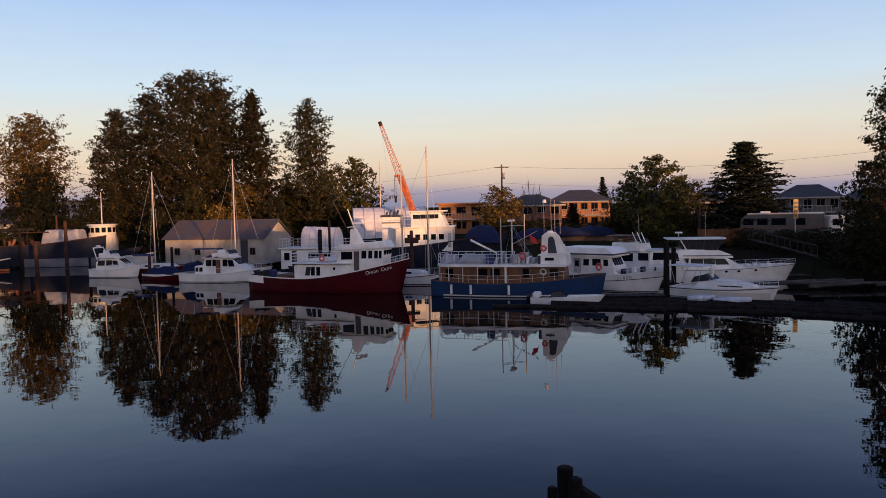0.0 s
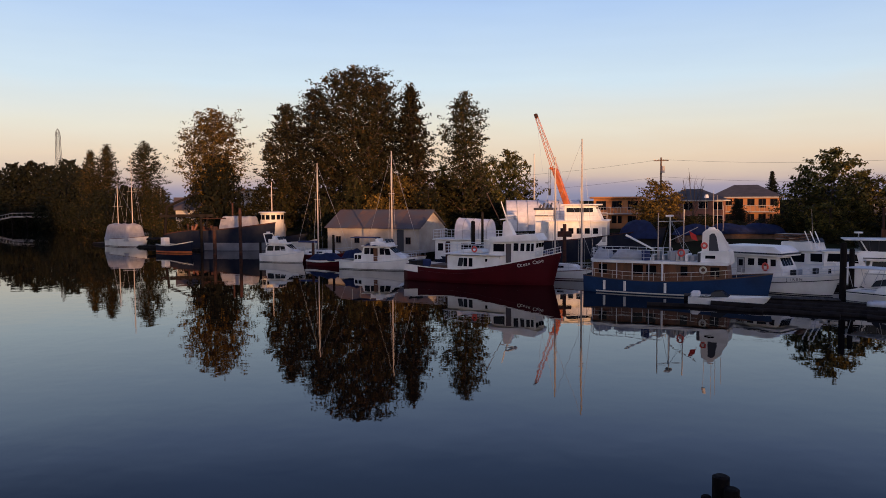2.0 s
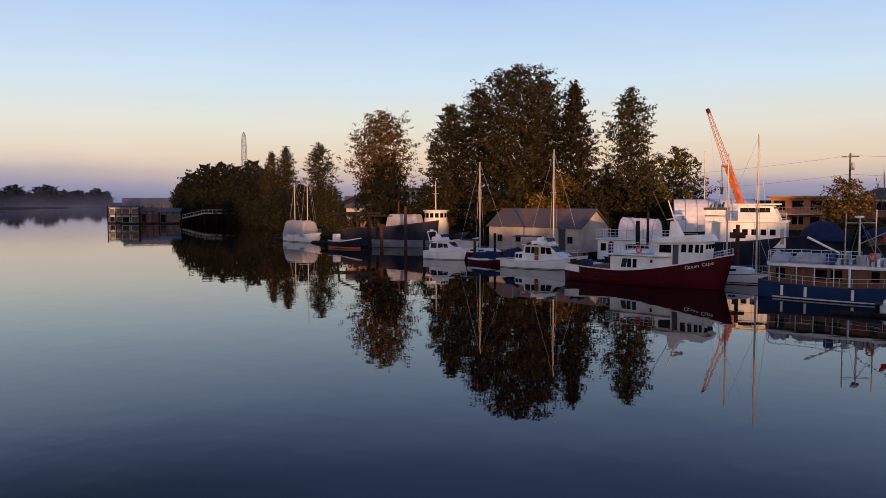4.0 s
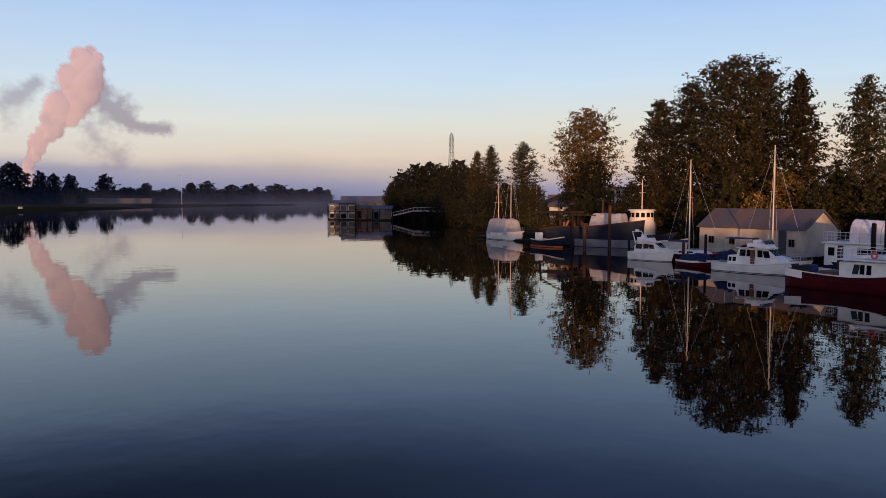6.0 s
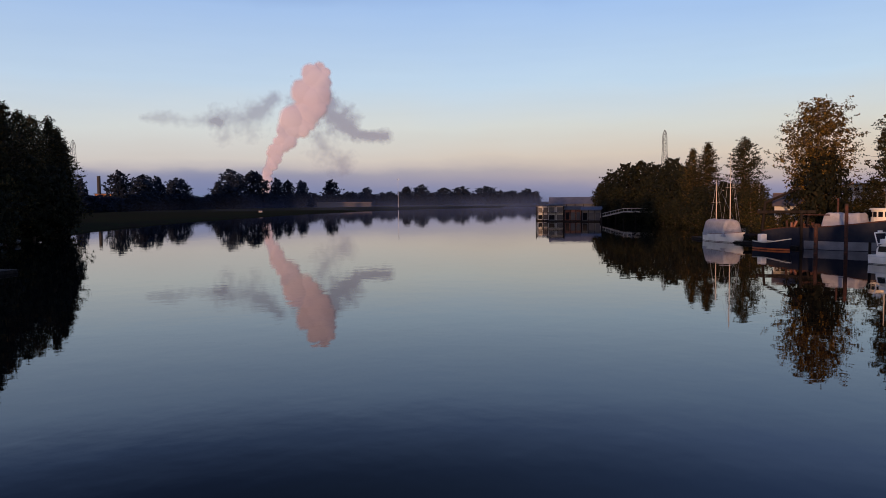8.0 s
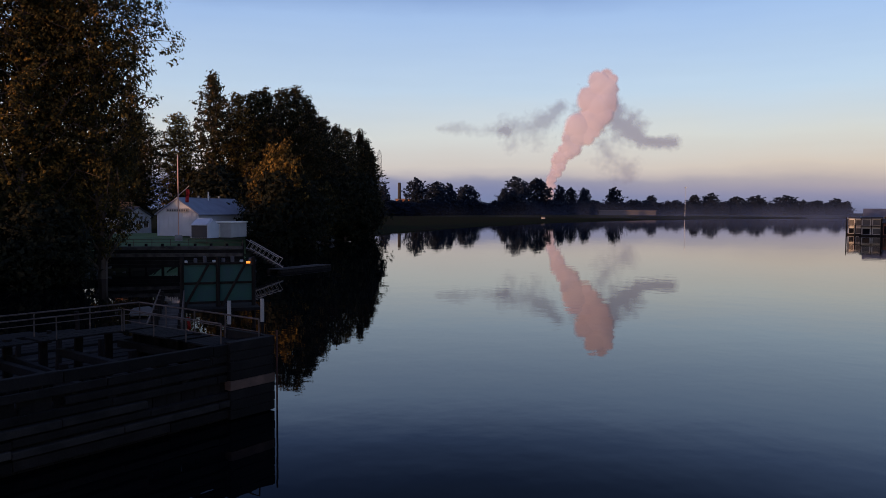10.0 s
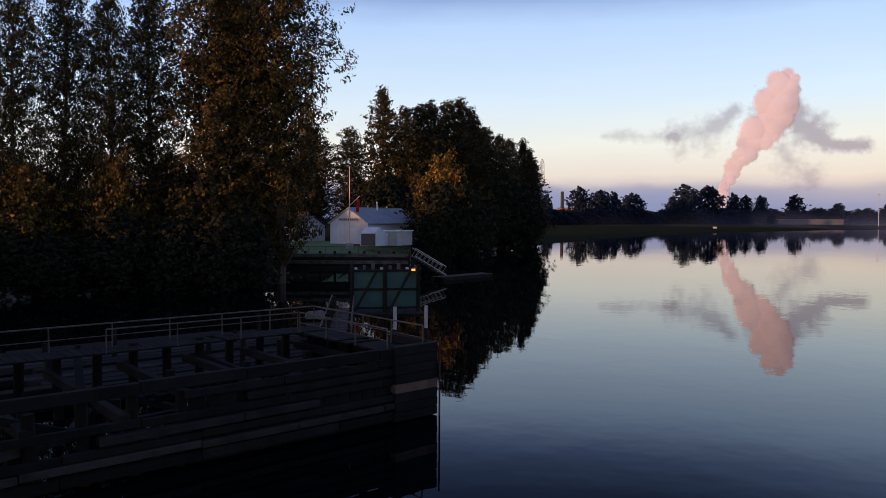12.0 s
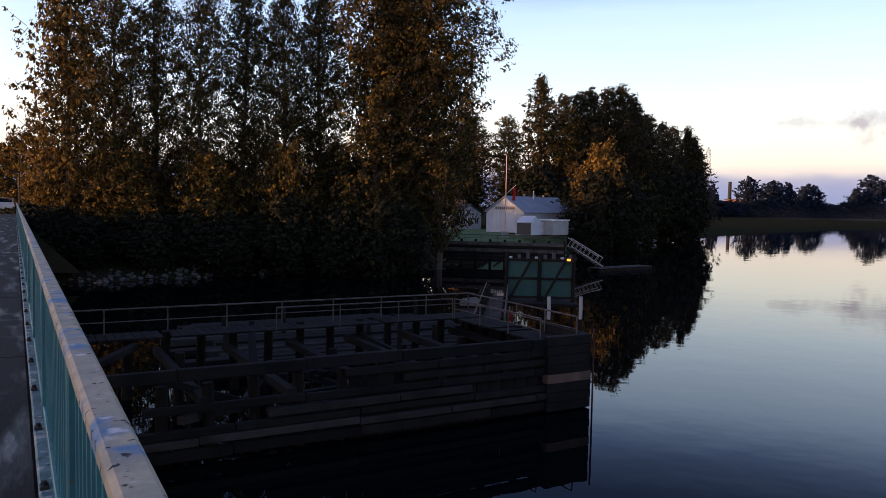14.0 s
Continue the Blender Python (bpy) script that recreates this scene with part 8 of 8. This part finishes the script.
# ---- timber fender pier beside the swing channel ----
def fender_pier():
    A0, A1, X0, X1, TOP = 22.1, 30.6, 0.6, 18.65, 2.75
    t = thing("fender_pier", BR, "old black timber fender pier with broken planks and pipe railing", "pier")
    rng = random.Random(7)
    pm = None
    for line, ys in (("front", A0), ("back", A1)):
        for k in range(14):
            x = X0 + .3 + k * (X1 - X0 - .6) / 13
            if pm is None:
                ob = part("piling", tube(B(), (0, 0, -2.4), (0, 0, 2.5), .19, .17, 10), PILE, t)
                pm = ob.data
                ob.matrix_basis = pose(x, ys + .3, 0)
            else:
                share("piling", pm, t, pose(x, ys + (.3 if line == "front" else -.3), rng.uniform(-.3, .1), rng.uniform(-2, 2), rng.uniform(-2, 2), 0))
    for k in range(6):
        share("piling", pm, t, pose(X1 - .3, A0 + 1.2 + k * 1.35, rng.uniform(-.2, .1)))
    # wales along the front face, in lengths, some missing
    for z0, z1, s, e, out, m in ((.12, .42, X0, X1 - .2, .10, DARKPLANK), (.52, .74, X0, X1 - 1.6, .20, WETPLANK), (.80, 1.02, 2.0, X1 - .2, .12, DARKPLANK), (1.10, 1.34, 6.5, 13.6, .20, WETPLANK), (1.42, 1.66, 3.0, 17.0, .06, DARKPLANK),
                                 (1.75, 1.98, 11.0, X1 - .2, .08, DARKPLANK), (2.08, 2.32, 9.0, 16.8, .06, DARKPLANK), (2.40, TOP, X0, X1, .12, DARKPLANK)):
        x = s
        while x < e - .3:
            q = min(e, x + rng.uniform(3.0, 5.2))
            dz = rng.uniform(-.03, .03)
            part("wale", box(B(), x + .01, q - .01, A0 - out, A0 + .12, z0 + dz, z1 + dz, .02), m, t)
            x = q
    # sheet boards behind the wales towards the outer end
    bm_one = None
    for k in range(15):
        m = pose(9.2 + k * .53, A0 + .16, rng.uniform(-.12, .0), 0, rng.uniform(-.6, .6), 0)
        if bm_one is None:
            bm_one = part("sheet_board", box(B(), 0, .5, -.03, .03, -.9, 2.3), DARKPLANK, t)
            bm_one.matrix_basis = m
        else:
            share("sheet_board", bm_one.data, t, m)
    for k in range(10):
        share("sheet_board", bm_one.data, t, pose(X1 - .12, A0 + 2.6 + k * .53, rng.uniform(-.12, .0), 0, 0, 90))
    # planked corner block
    for k in range(8):
        z = .05 + k * .345
        part("corner_plank", box(B(), X1 - 1.9, X1 + .02, A0 - .24 - .015 * (k % 2), A0 + .1, z, z + .33, .015), TRIM if k == 3 else DARKPLANK, t)
        part("corner_plank", box(B(), X1 - .04, X1 + .14 + .015 * (k % 2), A0 - .2, A0 + 2.6, z, z + .33, .015), TRIM if k == 3 else DARKPLANK, t)
    part("corner_pipe", tube(B(), (X1 + .16, A0 - .3, -.5), (X1 + .16, A0 - .3, 3.0), .035), RUST, t)
    # top walkways on the back and the outer end
    for k in range(56):
        x = X0 + k * (X1 - X0) / 56
        if rng.random() < .12:
            continue
        part("deck_board", box(B(), x, x + .29, A1 - 1.3, A1 + .2, 2.38, 2.45), DARKPLANK, t)
    for k in range(24):
        y = A0 + .3 + k * (A1 - A0 - 1.6) / 24
        if rng.random() < .12:
            continue
        part("deck_board", box(B(), X1 - 1.5, X1, y, y + .26, 2.38, 2.45), DARKPLANK, t)
    # tie beams and loose timbers inside
    for k in range(7):
        x = X0 + 1.5 + k * 2.6
        part("tie_beam", box(B(), x - .14, x + .14, A0, A1, 1.55, 1.85, .02), DARKPLANK, t)
    for k in range(16):
        x, y = rng.uniform(X0 + 1, X1 - 3), rng.uniform(A0 + 1, A1 - 1.5)
        m = pose(x, y, rng.uniform(1.0, 2.0), rng.uniform(-10, 10), rng.uniform(-28, 28), rng.uniform(0, 180))
        part("loose_beam", box(B(), -1.8, 1.8, -.12, .12, -.12, .12, .02, m), rng.choice([DARKPLANK, WETPLANK, DARKPLANK]), t)
    for k in range(12):
        x, y = X0 + 1.4 + (k % 6) * 2.9, A0 + 2.6 + (k // 6) * 2.8
        share("piling", pm, t, pose(x, y, rng.uniform(-.9, -.3), rng.uniform(-3, 3), rng.uniform(-3, 3), 0))
    # pipe railing
    back = [(X0, A1, 2.42), (X1, A1, 2.42)]
    rail(t, back, .95, 2.3, .034, 1, WORNRAIL)
    rail(t, [(X1, A1, 2.42), (X1 - .1, A0 + .4, 2.42)], .95, 2.0, .034, 1, WORNRAIL)
    rail(t, [(X1 - 1.5, A1 - 1.3, 2.42), (X1 - 1.5, A0 + .8, 2.42)], .9, 1.9, .03, 1, WORNRAIL)
    rail(t, [(9.0, A1 - 1.3, 2.42), (X1 - 1.6, A1 - 1.3, 2.42)], .9, 2.6, .03, 0, WORNRAIL)
    # walkway on towards the green shelter
    w = walkway((BR @ Vector((19.2, 29.6, 0)))[:2], (BR @ Vector((27.5, 41.5, 0)))[:2], 1.4, "dark broken timber walkway on piles", z=1.6)
    for k in range(7):
        part("walkway_piling", tube(B(), (1 + k * 2.2, .6, -2), (1 + k * 2.2, .6, 2.4), .15, n=8), PILE, w)
        part("walkway_piling", tube(B(), (1 + k * 2.2, -.6, -2), (1 + k * 2.2, -.6, 1.9), .15, n=8), PILE, w)
    rail(w, [(0, -.7, 1.6), (14.4, -.7, 1.6)], .9, 2.2, .035, 1, WORNRAIL)
    rail(w, [(0, .7, 1.6), (14.4, .7, 1.6)], .9, 2.2, .035, 1, WORNRAIL)
    # a second row of outlying timbers
    g = thing("timber_boom", BR, "dark floating boom timbers beyond the pier", "timbers")
    for k in range(15):
        y = 31.6 + k * .95
        a, b = 7.5 + rng.uniform(-1.5, 1.5), 26.5 - .35 * k + rng.uniform(-1.5, .5)
        part("timber", box(B(), a, b, y, y + rng.uniform(.55, .85), .02, .30 + rng.uniform(0, .16), .03), WETPLANK if k % 4 == 1 else DARKPLANK, g)
    for k in range(9):
        x, y = rng.uniform(9, 25), rng.uniform(32.5, 44)
        part("standing_timber", tube(B(), (x, y, -1.5), (x + rng.uniform(-.15, .15), y, rng.uniform(.9, 1.9)), .15, .13, 8), PILE, g)


fender_pier()


def green_shelter():
    c = Vector((-49.2, -1.3, 0))
    t = thing("green_shelter", pose(c.x, c.y, 0, 0, 0, 96), "green sheet-clad fender frame standing on piles", "fender frame")
    # x runs along its face
    for x in (-2.15, -.05, 2.1):
        part("piling", tube(B(), (x, -.25, -2), (x, -.25, 4.5), .12, n=8), PILE, t)
    for x0, x1 in ((-2.1, -.15), (.05, 2.05)):
        for k in range(2):
            part("sheet", box(B(), x0, x1, -.06, .04, 1.75 + k * 1.2, 2.9 + k * 1.2, .02), GREENP, t, "scuffed green sheet panel")
    for z in (1.7, 2.9, 4.1):
        part("cross_beam", box(B(), -2.3, 2.3, -.18, .12, z - .07, z + .07, .01), PILE, t)
    for x in (-1.2, 1.0):
        part("brace", tube(B(), (x - .9, .18, 1.3), (x + .6, .18, 4.1), .08, n=6), PILE, t)
        part("brace", tube(B(), (x - .9, -.35, 1.3), (x + .6, -.35, 4.1), .08, n=6), PILE, t)
    part("platform", box(B(), -2.4, 2.4, -1.4, 1.4, 1.25, 1.45, .02), DARKPLANK, t)
    for k in range(8):
        part("perch_gear", box(B(), -2.0 + k * .55, -1.8 + k * .55, -.15, .15, 4.15, 4.3 + .12 * (k % 3), .03), DARKSTEEL if k % 3 else STEEL, t)
    l = thing("marker_lamp", pose(*(c + Vector((.1, 1.8, 4.15)))), "small lit orange marker lamp", "lamp")
    m = bpy.data.materials.new("lit_amber_lens")
    m.use_nodes = True
    b = m.node_tree.nodes["Principled BSDF"]
    b.inputs["Base Color"].default_value = (.8, .25, .03, 1)
    b.inputs["Emission Color"].default_value, b.inputs["Emission Strength"].default_value = (1, .3, .03, 1), 1.6
    part("lens", tube(B(), (0, -.12, 0), (0, .12, 0), .07, n=10), m, l)
    part("base", box(B(), -.12, .12, -.25, .25, -.18, -.08), BLACK, l)
    for p in ((-43.6, -.6), (-44.2, 1.2)):
        t = thing("white_post", pose(p[0], p[1], 0), "white-topped timber mooring post", "post", "white posts")
        part("shaft", tube(B(), (0, 0, -2), (0, 0, 1.1), .10, n=10), PILE, t)
        part("sleeve", tube(B(), (0, 0, 1.1), (0, 0, 2.4), .105, n=10), PALETRIM, t)
    t = thing("canvas_dinghy", pose(-56, -6.6, .1, 0, 0, 100), "pale upturned dinghy on the mud", "dinghy")
    part("shell", prism(B(), [(-.8, 0), (-.6, .5), (.6, .6), (.9, 0)], .45, .2, bev=.08), WALLD, t)


green_shelter()


def near_dolphin():
    c = polar(-8.9, 15.8)
    t = thing("dolphin", pose(c[0], c[1], 0, 0, 0, -8.9), "cluster of dark tarred piles with a sloping beam", "dolphin")
    for x, y, z, r in ((0, 0, 2.0, .17), (.2, -.2, 1.84, .15), (.05, .4, 1.6, .16), (-.27, .0, 1.56, .1)):
        part("piling", tube(B(), (x * 1.4, y * 1.4, -2.4), (x, y, z), r * 1.08, r, 14), PILE, t)
        part("pile_cap", tube(B(), (x, y, z), (x, y, z + .03), r * .96, r * .7, 14), PILE, t)
    for y, z in ((-.1, 1.66), (.3, 1.4)):
        part("beam", box(B(), 0, 3.2, -.1, .1, -.1, .1, .02, pose(.15, y, z, 0, 24, -25)), PILE, t)


near_dolphin()
